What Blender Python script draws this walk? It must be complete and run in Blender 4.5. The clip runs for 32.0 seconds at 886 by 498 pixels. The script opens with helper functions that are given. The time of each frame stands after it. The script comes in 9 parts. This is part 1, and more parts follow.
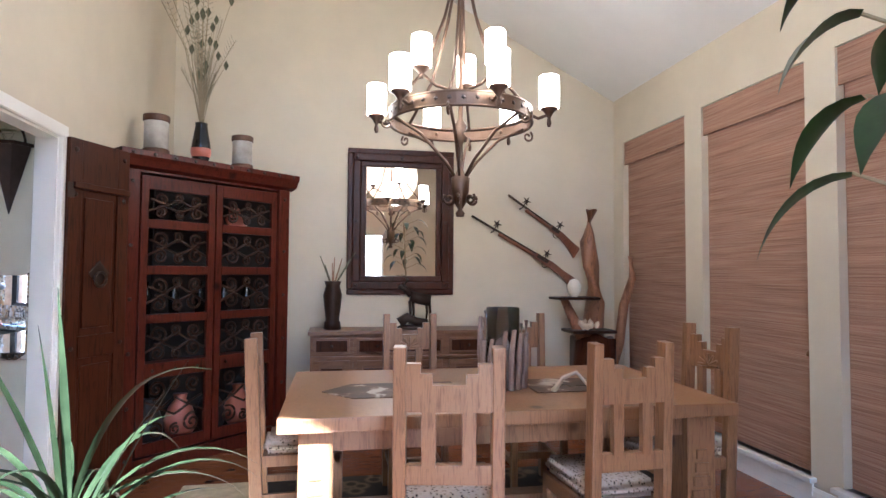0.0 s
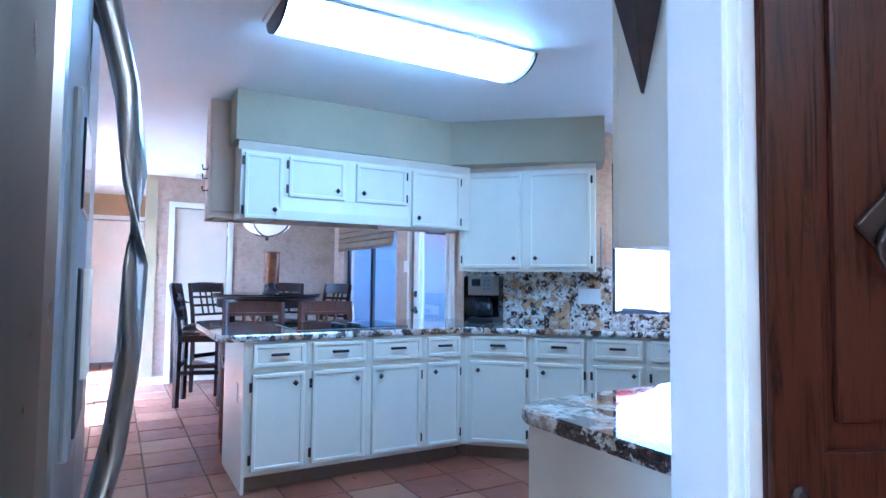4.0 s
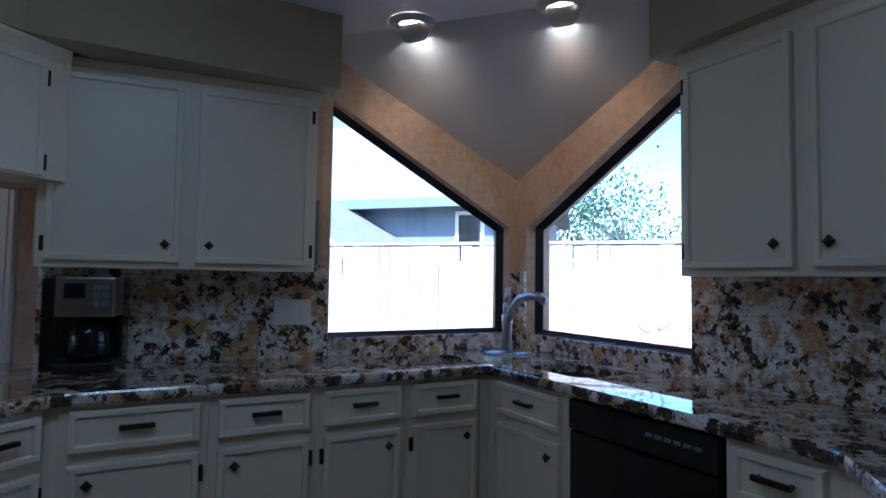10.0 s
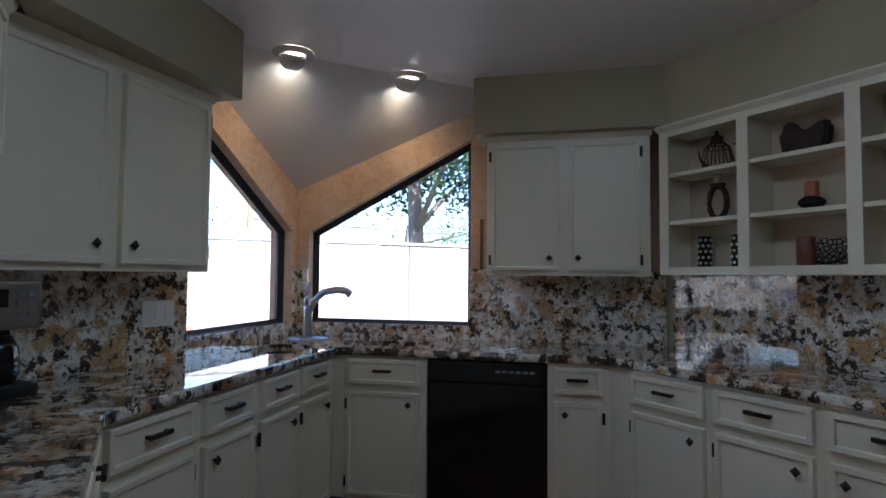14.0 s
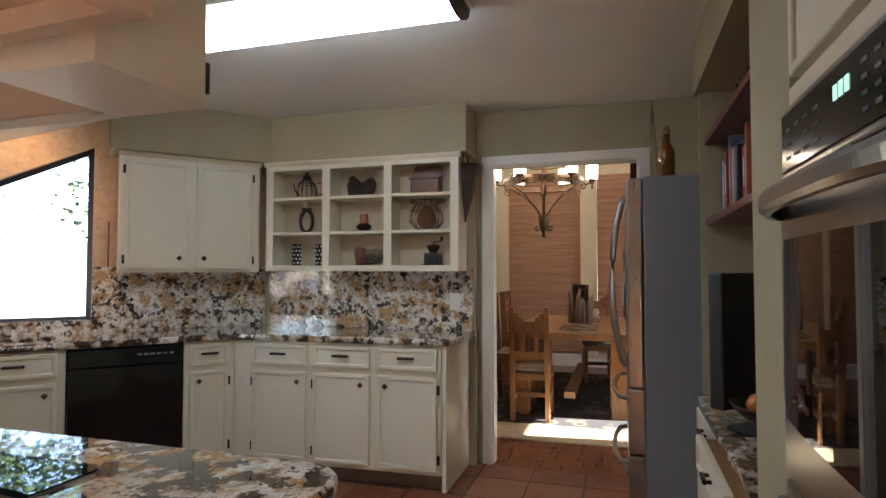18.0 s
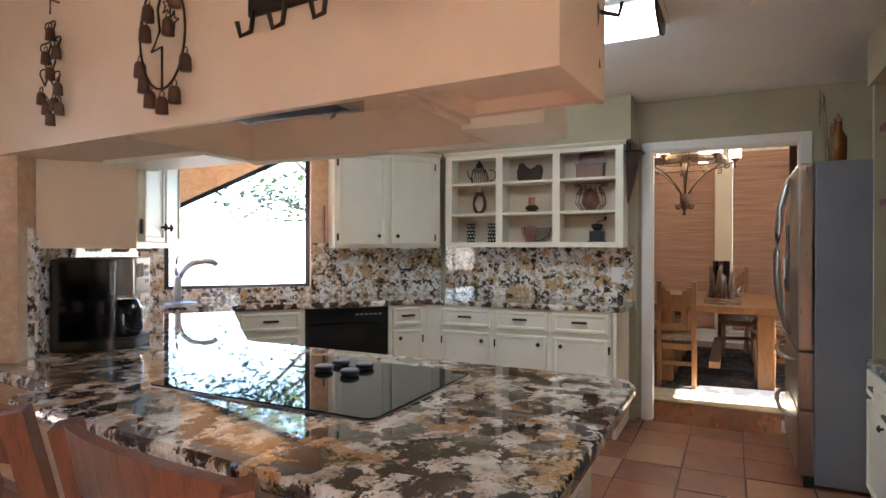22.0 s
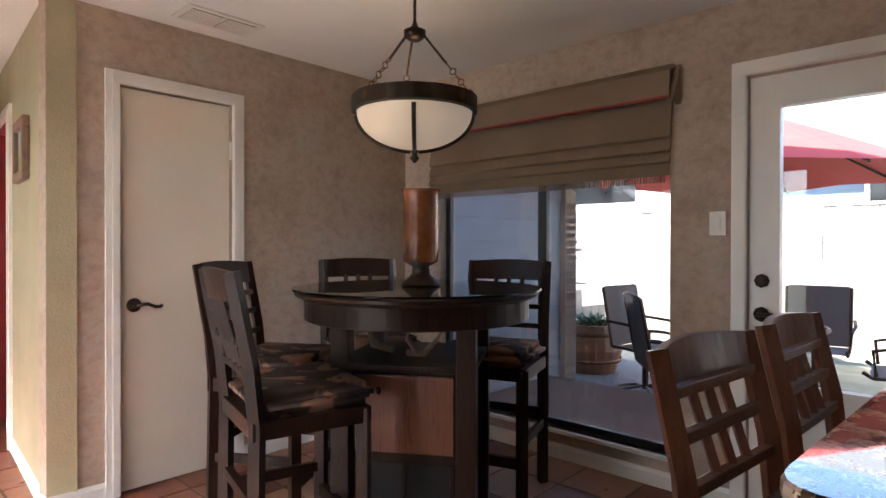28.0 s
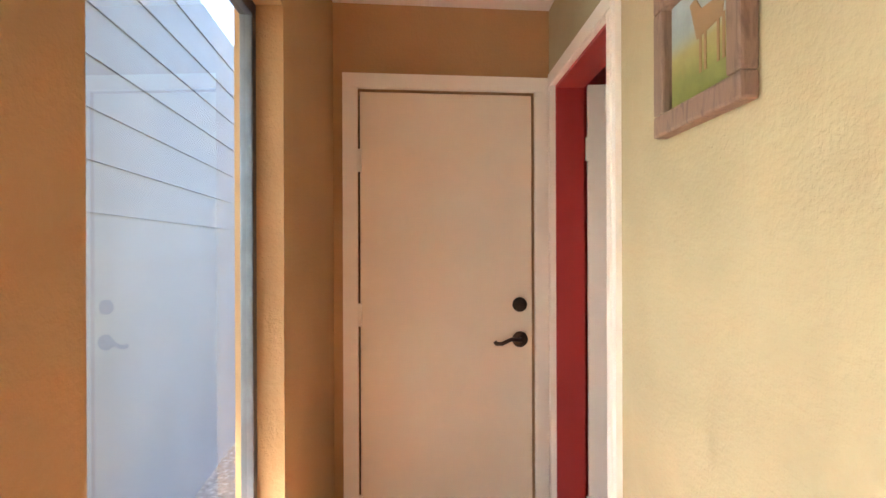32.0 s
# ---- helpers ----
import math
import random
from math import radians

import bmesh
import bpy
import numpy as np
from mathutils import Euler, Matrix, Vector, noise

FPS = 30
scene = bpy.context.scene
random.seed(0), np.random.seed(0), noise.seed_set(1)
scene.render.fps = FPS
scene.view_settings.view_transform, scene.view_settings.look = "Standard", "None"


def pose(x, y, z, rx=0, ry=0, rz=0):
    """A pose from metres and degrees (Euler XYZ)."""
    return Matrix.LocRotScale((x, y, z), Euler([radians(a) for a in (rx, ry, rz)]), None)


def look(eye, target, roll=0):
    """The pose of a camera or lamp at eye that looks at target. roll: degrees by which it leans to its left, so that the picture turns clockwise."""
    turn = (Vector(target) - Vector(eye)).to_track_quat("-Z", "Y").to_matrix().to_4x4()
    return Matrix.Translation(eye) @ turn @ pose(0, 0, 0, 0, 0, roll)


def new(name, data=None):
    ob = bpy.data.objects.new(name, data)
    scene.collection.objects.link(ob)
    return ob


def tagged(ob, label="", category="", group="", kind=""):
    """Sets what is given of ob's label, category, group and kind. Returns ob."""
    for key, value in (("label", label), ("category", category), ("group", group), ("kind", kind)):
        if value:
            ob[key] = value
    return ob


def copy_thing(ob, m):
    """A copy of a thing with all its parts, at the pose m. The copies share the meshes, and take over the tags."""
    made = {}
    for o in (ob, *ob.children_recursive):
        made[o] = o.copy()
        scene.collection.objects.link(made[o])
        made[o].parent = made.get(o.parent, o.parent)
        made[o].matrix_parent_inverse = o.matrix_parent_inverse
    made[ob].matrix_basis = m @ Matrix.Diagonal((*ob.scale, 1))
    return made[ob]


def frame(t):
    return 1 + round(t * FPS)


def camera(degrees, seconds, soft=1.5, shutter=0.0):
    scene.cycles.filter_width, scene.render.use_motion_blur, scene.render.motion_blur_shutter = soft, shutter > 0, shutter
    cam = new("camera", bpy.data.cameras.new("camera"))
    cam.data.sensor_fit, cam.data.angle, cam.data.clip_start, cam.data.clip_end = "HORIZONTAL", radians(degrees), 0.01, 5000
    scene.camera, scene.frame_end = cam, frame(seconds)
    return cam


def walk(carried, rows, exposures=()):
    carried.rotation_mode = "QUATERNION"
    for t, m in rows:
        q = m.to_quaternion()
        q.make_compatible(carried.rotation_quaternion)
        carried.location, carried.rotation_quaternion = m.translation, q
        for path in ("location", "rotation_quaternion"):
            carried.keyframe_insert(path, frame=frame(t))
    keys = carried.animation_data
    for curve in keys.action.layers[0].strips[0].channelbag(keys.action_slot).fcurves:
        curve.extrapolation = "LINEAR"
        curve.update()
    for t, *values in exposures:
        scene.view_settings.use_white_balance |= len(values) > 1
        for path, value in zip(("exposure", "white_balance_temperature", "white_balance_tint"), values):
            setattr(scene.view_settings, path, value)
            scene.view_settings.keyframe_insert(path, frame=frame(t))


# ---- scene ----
cam = camera(74.6, 32.0)
PATH = [
    (0, (0.563, -0.077, 1.333), (0.921, 1.889, 1.416), 0.4),
    (0.5, (0.591, 0.24, 1.345), (0.795, 2.227, 1.437), 0.3),
    (1, (0.581, 0.608, 1.282), (0.441, 2.601, 1.383), -0.0),
    (1.5, (0.601, 0.985, 1.253), (0.048, 2.903, 1.372), 0.1),
    (2, (0.505, 1.326, 1.242), (-0.412, 3.099, 1.362), 0.1),
    (2.5, (0.338, 1.648, 1.195), (-0.855, 3.248, 1.326), 0.5),
    (3, (0.105, 2.006, 1.211), (-1.244, 3.477, 1.327), 0.2),
    (3.5, (-0.096, 2.268, 1.208), (-1.641, 3.533, 1.321), 0.1),
    (4, (-0.305, 2.408, 1.231), (-2.045, 3.388, 1.335), 0.6),
    (4.5, (-0.49, 2.517, 1.229), (-2.309, 3.344, 1.328), 0.7),
    (6.5, (-1.117, 2.82, 1.22), (-2.869, 3.779, 1.316), 1.1),
    (7, (-1.133, 2.854, 1.222), (-2.778, 3.987, 1.311), 1.1),
    (7.5, (-1.168, 2.861, 1.225), (-2.692, 4.154, 1.306), 1.1),
    (8, (-1.197, 2.853, 1.217), (-2.578, 4.296, 1.306), 1.1),
    (8.5, (-1.264, 2.874, 1.214), (-2.499, 4.445, 1.305), 1.1),
    (9, (-1.481, 3.001, 1.238), (-2.573, 4.674, 1.327), 1.0),
    (9.5, (-1.744, 3.107, 1.249), (-2.627, 4.899, 1.343), 0.9),
    (10, (-2.032, 3.241, 1.267), (-2.713, 5.118, 1.377), 0.9),
    (10.5, (-2.288, 3.467, 1.252), (-2.77, 5.405, 1.368), 0.9),
    (11, (-2.464, 3.643, 1.259), (-2.736, 5.621, 1.381), 0.7),
    (11.5, (-2.63, 3.738, 1.262), (-2.66, 5.735, 1.379), 0.5),
    (12, (-2.832, 3.556, 1.28), (-2.621, 5.542, 1.384), 0.5),
    (12.5, (-3.094, 3.27, 1.291), (-2.732, 5.234, 1.397), 0.4),
    (13, (-3.337, 2.985, 1.308), (-2.786, 4.905, 1.41), 0.5),
    (13.5, (-3.52, 2.778, 1.299), (-2.765, 4.627, 1.399), 0.5),
    (15.5, (-4.096, 2.516, 1.244), (-2.777, 4.017, 1.327), 0.4),
    (16, (-4.245, 2.484, 1.235), (-2.778, 3.841, 1.319), 0.3),
    (16.5, (-4.377, 2.453, 1.244), (-2.76, 3.628, 1.321), 0.2),
    (17, (-4.496, 2.451, 1.263), (-2.763, 3.447, 1.336), 0.1),
    (17.5, (-4.68, 2.407, 1.293), (-2.861, 3.233, 1.367), 0.1),
    (18, (-4.881, 2.385, 1.314), (-2.97, 2.971, 1.386), -0.0),
    (18.5, (-5.068, 2.443, 1.313), (-3.096, 2.773, 1.367), 0.1),
    (19, (-5.227, 2.433, 1.263), (-3.242, 2.676, 1.312), -0.1),
    (19.5, (-5.331, 2.438, 1.19), (-3.346, 2.679, 1.241), 0.1),
    (20, (-5.433, 2.491, 1.137), (-3.448, 2.732, 1.17), 0.1),
    (20.5, (-5.503, 2.561, 1.155), (-3.526, 2.863, 1.165), 0.1),
    (21, (-5.56, 2.617, 1.209), (-3.617, 3.089, 1.212), 0.2),
    (21.5, (-5.585, 2.657, 1.265), (-3.72, 3.378, 1.261), 0.2),
    (22, (-5.604, 2.666, 1.304), (-3.817, 3.564, 1.298), 0.1),
    (22.5, (-5.529, 2.713, 1.3), (-3.827, 3.762, 1.292), 0.0),
    (23, (-5.33, 2.712, 1.264), (-3.747, 3.934, 1.253), 0.1),
    (23.5, (-5.131, 2.707, 1.234), (-3.698, 4.103, 1.221), 0.1),
    (24, (-4.934, 2.738, 1.228), (-3.666, 4.285, 1.211), 0.3),
    (24.5, (-4.816, 2.683, 1.237), (-3.858, 4.438, 1.221), 0.3),
    (25, (-4.846, 2.53, 1.265), (-4.401, 4.479, 1.253), 0.2),
    (25.5, (-4.886, 2.278, 1.269), (-4.834, 4.278, 1.264), 0.2),
    (26, (-4.874, 2.09, 1.267), (-5.179, 4.066, 1.258), 0.3),
    (26.5, (-4.837, 1.967, 1.24), (-5.505, 3.852, 1.234), 0.3),
    (28.5, (-4.585, 2.012, 1.254), (-6.079, 3.341, 1.23), 0.1),
    (29, (-4.706, 2.061, 1.276), (-6.314, 3.25, 1.243), 0.1),
    (29.5, (-4.977, 2.122, 1.322), (-6.721, 3.101, 1.301), 0.1),
    (30, (-5.333, 2.203, 1.333), (-7.202, 2.914, 1.306), 0.1),
    (30.5, (-5.734, 2.234, 1.327), (-7.703, 2.585, 1.302), -0.2),
    (31, (-6.222, 2.215, 1.337), (-8.209, 2.444, 1.315), 0.2),
    (31.5, (-6.786, 2.163, 1.336), (-8.775, 2.37, 1.311), -0.1),
    (32, (-7.315, 2.097, 1.336), (-9.304, 2.31, 1.335), -0.2),
]
walk(cam, [(t, look(e, g, r)) for t, e, g, r in PATH],
     [(0.0, 3.9, 4850, 13), (1.0, 3.6, 4450, 13), (2.0, 3.75, 4200, 12), (3.0, 4.3, 3900, 5), (4.5, 4.2, 3700, 8), (6.5, 3.05, 3950, 11), (8.0, 2.2, 4100, 11), (9.0, 2.05, 4350, 11), (11.0, 1.15, 4700, 12), (12.5, 0.8, 4900, 11),
      (13.5, 1.75, 5100, 10), (16.0, 2.4, 5500, 12), (19.0, 3.85, 6400, 13), (20.0, 4.2, 6300, 13), (21.0, 3.95, 6200, 13), (22.0, 3.65, 6000, 13), (24.0, 3.2, 5450, 10), (26.0, 2.4, 5350, 12), (28.5, 2.7, 6000, 10), (30.0, 3.05, 6000, 8), (31.0, 2.65, 6200, 8), (32.0, 3.05, 6500, 8)])

# ---- world and lights ----
world = bpy.data.worlds.new("sky")
scene.world = world
world.use_nodes = True
wn = world.node_tree.nodes
sky = wn.new("ShaderNodeTexSky")
sky.sky_type, sky.sun_disc = "NISHITA", False
sky.sun_elevation, sky.sun_rotation = radians(45), radians(174)
world.node_tree.links.new(sky.outputs[0], wn["Background"].inputs[0])
wn["Background"].inputs[1].default_value = 0.15


def lamp(name, kind, m, power, color=(1, 1, 1), **more):
    data = bpy.data.lights.new(name, kind)
    data.energy, data.color = power, color
    if "size" in more:
        data.shape, data.size, data.size_y = "RECTANGLE", more["size"][0], more["size"][1]
    if "radius" in more:
        data.shadow_soft_size = more["radius"]
    if "spot" in more:
        data.spot_size, data.spot_blend = radians(more["spot"]), 0.6
    ob = new(name, data)
    ob.matrix_world = m
    return ob


sun = lamp("sun", "SUN", look((1.0, -10, 10.05), (0, 0, 0)), 5.0, (1.0, 0.95, 0.86))
sun.data.angle = radians(0.5)

# ---- materials ----
def rgb(c):
    return (*c, 1.0)


class Mat:
    """A small node builder around one Principled surface."""

    def __init__(self, name, rough=0.6, metal=0.0, color=(0.5, 0.5, 0.5)):
        self.m = bpy.data.materials.new(name)
        self.m.use_nodes = True
        self.t = self.m.node_tree
        self.b = self.t.nodes["Principled BSDF"]
        self.set("Roughness", rough)
        self.set("Metallic", metal)
        self.set("Base Color", rgb(color))
        self.co = self.t.nodes.new("ShaderNodeTexCoord").outputs["Object"]

    def set(self, key, value):
        self.b.inputs[key].default_value = value
        return self

    def node(self, kind, **values):
        n = self.t.nodes.new(kind)
        for k, v in values.items():
            n.inputs[k].default_value = v
        return n

    def link(self, a, b):
        self.t.links.new(a, b)
        return self

    def stretch(self, scale):
        n = self.t.nodes.new("ShaderNodeMapping")
        n.inputs["Scale"].default_value = scale
        self.link(self.co, n.inputs["Vector"])
        return n.outputs[0]

    def noise(self, scale, detail=4.0, rough=0.6, distort=0.0, co=None):
        n = self.node("ShaderNodeTexNoise", Scale=scale, Detail=detail, Roughness=rough, Distortion=distort)
        self.link(co or self.co, n.inputs["Vector"])
        return n.outputs["Fac"]

    def voronoi(self, scale, feature="F1", co=None, out="Distance"):
        n = self.t.nodes.new("ShaderNodeTexVoronoi")
        n.feature = feature
        n.inputs["Scale"].default_value = scale
        self.link(co or self.co, n.inputs["Vector"])
        return n.outputs[out]

    def ramp(self, fac, *stops, hard=False):
        n = self.t.nodes.new("ShaderNodeValToRGB")
        n.color_ramp.interpolation = "CONSTANT" if hard else "LINEAR"
        e = n.color_ramp.elements
        while len(e) < len(stops):
            e.new(0.5)
        for el, (p, c) in zip(e, stops):
            el.position, el.color = p, rgb(c if isinstance(c, tuple) else (c, c, c))
        self.link(fac, n.inputs[0])
        return n.outputs[0]

    def mix(self, fac, a, b, mode="MIX"):
        n = self.t.nodes.new("ShaderNodeMix")
        n.data_type, n.blend_type = "RGBA", mode
        for v, i in ((fac, 0), (a, 6), (b, 7)):
            if isinstance(v, (int, float)):
                n.inputs[i].default_value = v
            elif isinstance(v, tuple):
                n.inputs[i].default_value = rgb(v)
            else:
                self.link(v, n.inputs[i])
        return n.outputs[2]

    def random(self):
        return self.t.nodes.new("ShaderNodeObjectInfo").outputs["Random"]

    def color(self, c):
        self.link(c, self.b.inputs["Base Color"])
        return self

    def rough(self, c):
        self.link(c, self.b.inputs["Roughness"])
        return self

    def bump(self, height, strength=0.2, distance=0.01):
        n = self.node("ShaderNodeBump", Strength=strength, Distance=distance)
        self.link(height, n.inputs["Height"])
        self.link(n.outputs[0], self.b.inputs["Normal"])
        return self


def paint(name, color, rough=0.55, vary=0.08, grain=180.0, strength=0.12, scale=2.2):
    m = Mat(name, rough)
    lo, hi = tuple(v * (1 - vary) for v in color), tuple(min(1, v * (1 + vary)) for v in color)
    m.color(m.ramp(m.noise(scale, 5), (0.3, lo), (0.7, hi)))
    return m.bump(m.noise(grain, 3), strength, 0.004).m


def wood(name, dark, light, rough=0.45, grain=(18, 18, 1.6), knots=True, gloss=0.0):
    m = Mat(name, rough)
    g = m.noise(4.0, 6, 0.65, 1.2, m.stretch(grain))
    c = m.ramp(g, (0.32, dark), (0.52, light), (0.72, tuple(v * 0.8 for v in light)))
    c = m.mix(0.45, c, m.ramp(m.noise(1.6, 3), (0.3, 0.55), (0.7, 1.0)), "MULTIPLY")
    if knots:
        c = m.mix(m.ramp(m.voronoi(3.2), (0.05, 1.0), (0.13, 0.0)), c, tuple(v * 0.35 for v in dark))
    m.color(c)
    return m.bump(g, 0.15, 0.004).m


def metal(name, color, rough=0.35, blotch=0.3):
    m = Mat(name, rough, 0.9)
    m.color(m.ramp(m.noise(14, 4), (0.3, tuple(v * (1 - blotch) for v in color)), (0.7, color)))
    return m.bump(m.noise(90, 2), 0.1, 0.003).m


def glass(name, color=(1, 1, 1), rough=0.0):
    m = Mat(name, rough, 0.0, color)
    m.set("Transmission Weight", 1.0).set("IOR", 1.45)
    return m.m


def glow(name, color, power):
    m = Mat(name, 0.5, 0.0, color)
    m.set("Emission Color", rgb(color)).set("Emission Strength", power)
    return m.m


M_SAGE = paint("sage_paint", (0.41, 0.36, 0.23), 0.7, 0.07)
M_TAN = paint("tan_textured_paint", (0.56, 0.45, 0.26), 0.75, 0.08, 60, 0.35)
M_OCHRE = paint("ochre_paint", (0.42, 0.26, 0.12), 0.75, 0.06, 75, 0.7)
M_HALLGREEN = paint("olive_textured_paint", (0.42, 0.36, 0.215), 0.75, 0.1, 70, 0.7)
M_CREAMWALL = paint("cream_wall_paint", (0.62, 0.54, 0.40), 0.75, 0.05)
M_PEACH = paint("peach_paint", (0.68, 0.52, 0.36), 0.6, 0.05)
M_CEIL = paint("ceiling_paint", (0.80, 0.79, 0.765), 0.42, 0.03, 120, 0.25)
M_CAB = paint("ivory_cabinet_paint", (0.78, 0.71, 0.56), 0.35, 0.05, 40, 0.06)
M_TRIM = paint("white_trim_paint", (0.80, 0.77, 0.70), 0.35, 0.04, 40, 0.05)
M_DOORP = paint("door_paint", (0.74, 0.66, 0.53), 0.4, 0.03, 40, 0.05)
M_RED = paint("red_paint", (0.35, 0.03, 0.03), 0.5, 0.06)
M_REDWOOD = paint("red_stained_shelf", (0.16, 0.035, 0.03), 0.4, 0.2)
M_BRONZE = metal("oil_rubbed_bronze", (0.06, 0.045, 0.035), 0.4)
M_IRON = metal("wrought_iron", (0.07, 0.05, 0.04), 0.5)
M_HOBGLASS = Mat("black_hob_glass", 0.015, 0.0, (0.010, 0.010, 0.011)).set("IOR", 1.6).m
M_SCROLL = metal("dark_scroll_iron", (0.07, 0.038, 0.026), 0.5)
M_RUST = metal("rusty_brown_iron", (0.16, 0.09, 0.06), 0.55)
M_BLACK = Mat("black_gloss", 0.12, 0.0, (0.008, 0.008, 0.009)).m
M_BLACKMAT = Mat("black_plastic", 0.45, 0.0, (0.012, 0.012, 0.013)).m
# Near-black stand-in for shade in recesses, also used on the light blockers.
M_DARKIN = Mat("shaded_interior", 0.9, 0.0, (0.02, 0.018, 0.016)).m
M_WHITEPL = Mat("white_plastic", 0.4, 0.0, (0.75, 0.73, 0.68)).m
M_WGLASS = glass("window_glass")
M_GLASS = glass("clear_glass")
M_WINFRAME = Mat("dark_window_metal", 0.4, 0.5, (0.03, 0.032, 0.036)).m


def steel(name="brushed_steel", color=(0.36, 0.345, 0.33), grain=(40, 40, 3)):
    m = Mat(name, 0.3, 1.0)
    g = m.noise(3.0, 4, 0.6, 0, m.stretch(grain))
    m.color(m.ramp(g, (0.3, tuple(v * 0.96 for v in color)), (0.7, color)))
    m.rough(m.ramp(g, (0.2, 0.27), (0.8, 0.29)))
    return m.m


M_STEEL = steel()
M_GREYSIDE = Mat("grey_appliance_side", 0.5, 0.2, (0.22, 0.23, 0.25)).m


def granite(name="speckled_granite", dark_from=0.535, brown=0.3, k=1.0):
    m = Mat(name, 0.035)
    big, fine = m.noise(3.2, 3, 0.5), m.noise(85, 3, 0.7)
    c = m.ramp(m.noise(26 * k, 5, 0.65), (0.36, (0.36, 0.30, 0.24)), (0.45, (0.68, 0.61, 0.50)), (0.56, (0.86, 0.83, 0.76)))
    gold = m.mix(m.ramp(fine, (0.4, 0.0), (0.6, 1.0)), (0.62, 0.38, 0.12), (0.40, 0.20, 0.07))
    c = m.mix(m.ramp(m.noise(9 * k, 6, 0.7), (0.51, 0.0), (0.56, 0.85)), c, gold)
    dark = m.mix(m.ramp(fine, (0.38, 0.0), (0.62, 1.0)), (0.020, 0.015, 0.014), (0.13, 0.085, 0.06))
    c = m.mix(m.ramp(m.noise(20 * k, 7, 0.68), (dark_from, 0.0), (dark_from + 0.02, 1.0)), c, dark)
    c = m.mix(m.ramp(m.noise(38, 5, 0.7), (0.60, 0.0), (0.615, 1.0)), c, (0.26, 0.25, 0.26))
    c = m.mix(m.ramp(m.voronoi(60), (0.08, 1.0), (0.17, 0.0)), c, (0.03, 0.027, 0.027))
    c = m.mix(m.ramp(big, (0.40, 0.0), (0.62, brown)), c, m.mix(1.0, c, (0.62, 0.50, 0.40), "MULTIPLY"))
    m.color(c)
    m.set("Coat Weight", 0.6).set("Coat Roughness", 0.02)
    return m.m


M_GRANITE = granite()
M_GRANITETOP = granite("brown_granite_top", 0.495, 0.75, 0.68)


def saltillo():
    m = Mat("terracotta_tile", 0.3)
    m.co = m.t.nodes.new("ShaderNodeNewGeometry").outputs["Position"]
    r = m.random()
    base = m.ramp(r, (0.0, (0.20, 0.058, 0.030)), (0.4, (0.27, 0.083, 0.041)), (0.75, (0.32, 0.125, 0.062)), (1.0, (0.40, 0.20, 0.105)))
    c = m.mix(0.5, base, m.ramp(m.noise(4, 5), (0.3, 0.5), (0.7, 1.0)), "MULTIPLY")
    c = m.mix(m.ramp(m.noise(2.2, 4), (0.5, 0.0), (0.75, 0.4)), c, (0.40, 0.22, 0.12))
    m.color(c)
    m.rough(m.ramp(m.noise(9, 4), (0.3, 0.27), (0.7, 0.40)))
    return m.bump(m.noise(7, 3), 0.08, 0.006).m


M_TILE = saltillo()
M_GROUT = paint("tile_grout", (0.13, 0.085, 0.065), 0.9, 0.15)


def faux(name, a, b, c):
    m = Mat(name, 0.7)
    n1 = m.noise(3.0, 8, 0.7, 0.15)
    n2 = m.noise(15, 8, 0.72, 0.1, m.stretch((1, 1, 1.5)))
    col = m.ramp(n1, (0.36, a), (0.5, b), (0.64, c))
    col = m.mix(m.ramp(n2, (0.47, 0.0), (0.62, 0.38)), col, tuple(v * 0.62 for v in a))
    col = m.mix(m.ramp(m.noise(34, 6, 0.75), (0.5, 0.0), (0.68, 0.35)), col, tuple(min(1, v * 1.25) for v in c))
    col = m.mix(m.ramp(m.noise(6, 6, 0.8, 0.3), (0.60, 0.0), (0.70, 0.45)), col, (0.36, 0.17, 0.11))
    m.color(col)
    return m.bump(n2, 0.25, 0.006).m


M_FAUX = faux("aged_plaster_paint", (0.39, 0.285, 0.21), (0.48, 0.365, 0.275), (0.46, 0.39, 0.30))
M_FAUXORANGE = faux("peach_aged_plaster", (0.55, 0.34, 0.20), (0.62, 0.42, 0.27), (0.66, 0.50, 0.36))
M_PINE = wood("honey_pine", (0.17, 0.078, 0.034), (0.34, 0.17, 0.075), 0.35)
M_DARKDOOR = wood("dark_stained_door_wood", (0.011, 0.0038, 0.002), (0.062, 0.0175, 0.0073), 0.36, (16, 16, 1.2))
M_ARMOIRE = wood("reddish_stained_wood", (0.027, 0.0056, 0.0032), (0.092, 0.0178, 0.0092), 0.34, (14, 14, 1.5))
M_SIDEB = wood("brown_sideboard_wood", (0.12, 0.055, 0.028), (0.24, 0.12, 0.06), 0.4, (1.5, 14, 14))
M_OAKDARK = wood("dark_brown_wood", (0.013, 0.006, 0.004), (0.036, 0.016, 0.010), 0.38, (14, 14, 1.5), False)
M_OAKDARK.node_tree.nodes["Principled BSDF"].inputs["Specular IOR Level"].default_value = 0.2
for waxed in (M_DARKDOOR, M_ARMOIRE):
    waxed.node_tree.nodes["Principled BSDF"].inputs["Specular IOR Level"].default_value = 0.16
M_CHERRY = wood("cherry_brown_wood", (0.10, 0.035, 0.018), (0.20, 0.075, 0.038), 0.3, (14, 14, 1.5), False)
M_FLOORW = wood("reddish_floor_boards", (0.12, 0.04, 0.02), (0.24, 0.09, 0.04), 0.25, (1.2, 14, 14))

# ---- helpers of this place ----
TURN = 49.1                                       # heading of the left window wall
UB = (math.cos(radians(TURN)), math.sin(radians(TURN)))
UA = (-UB[1], UB[0])


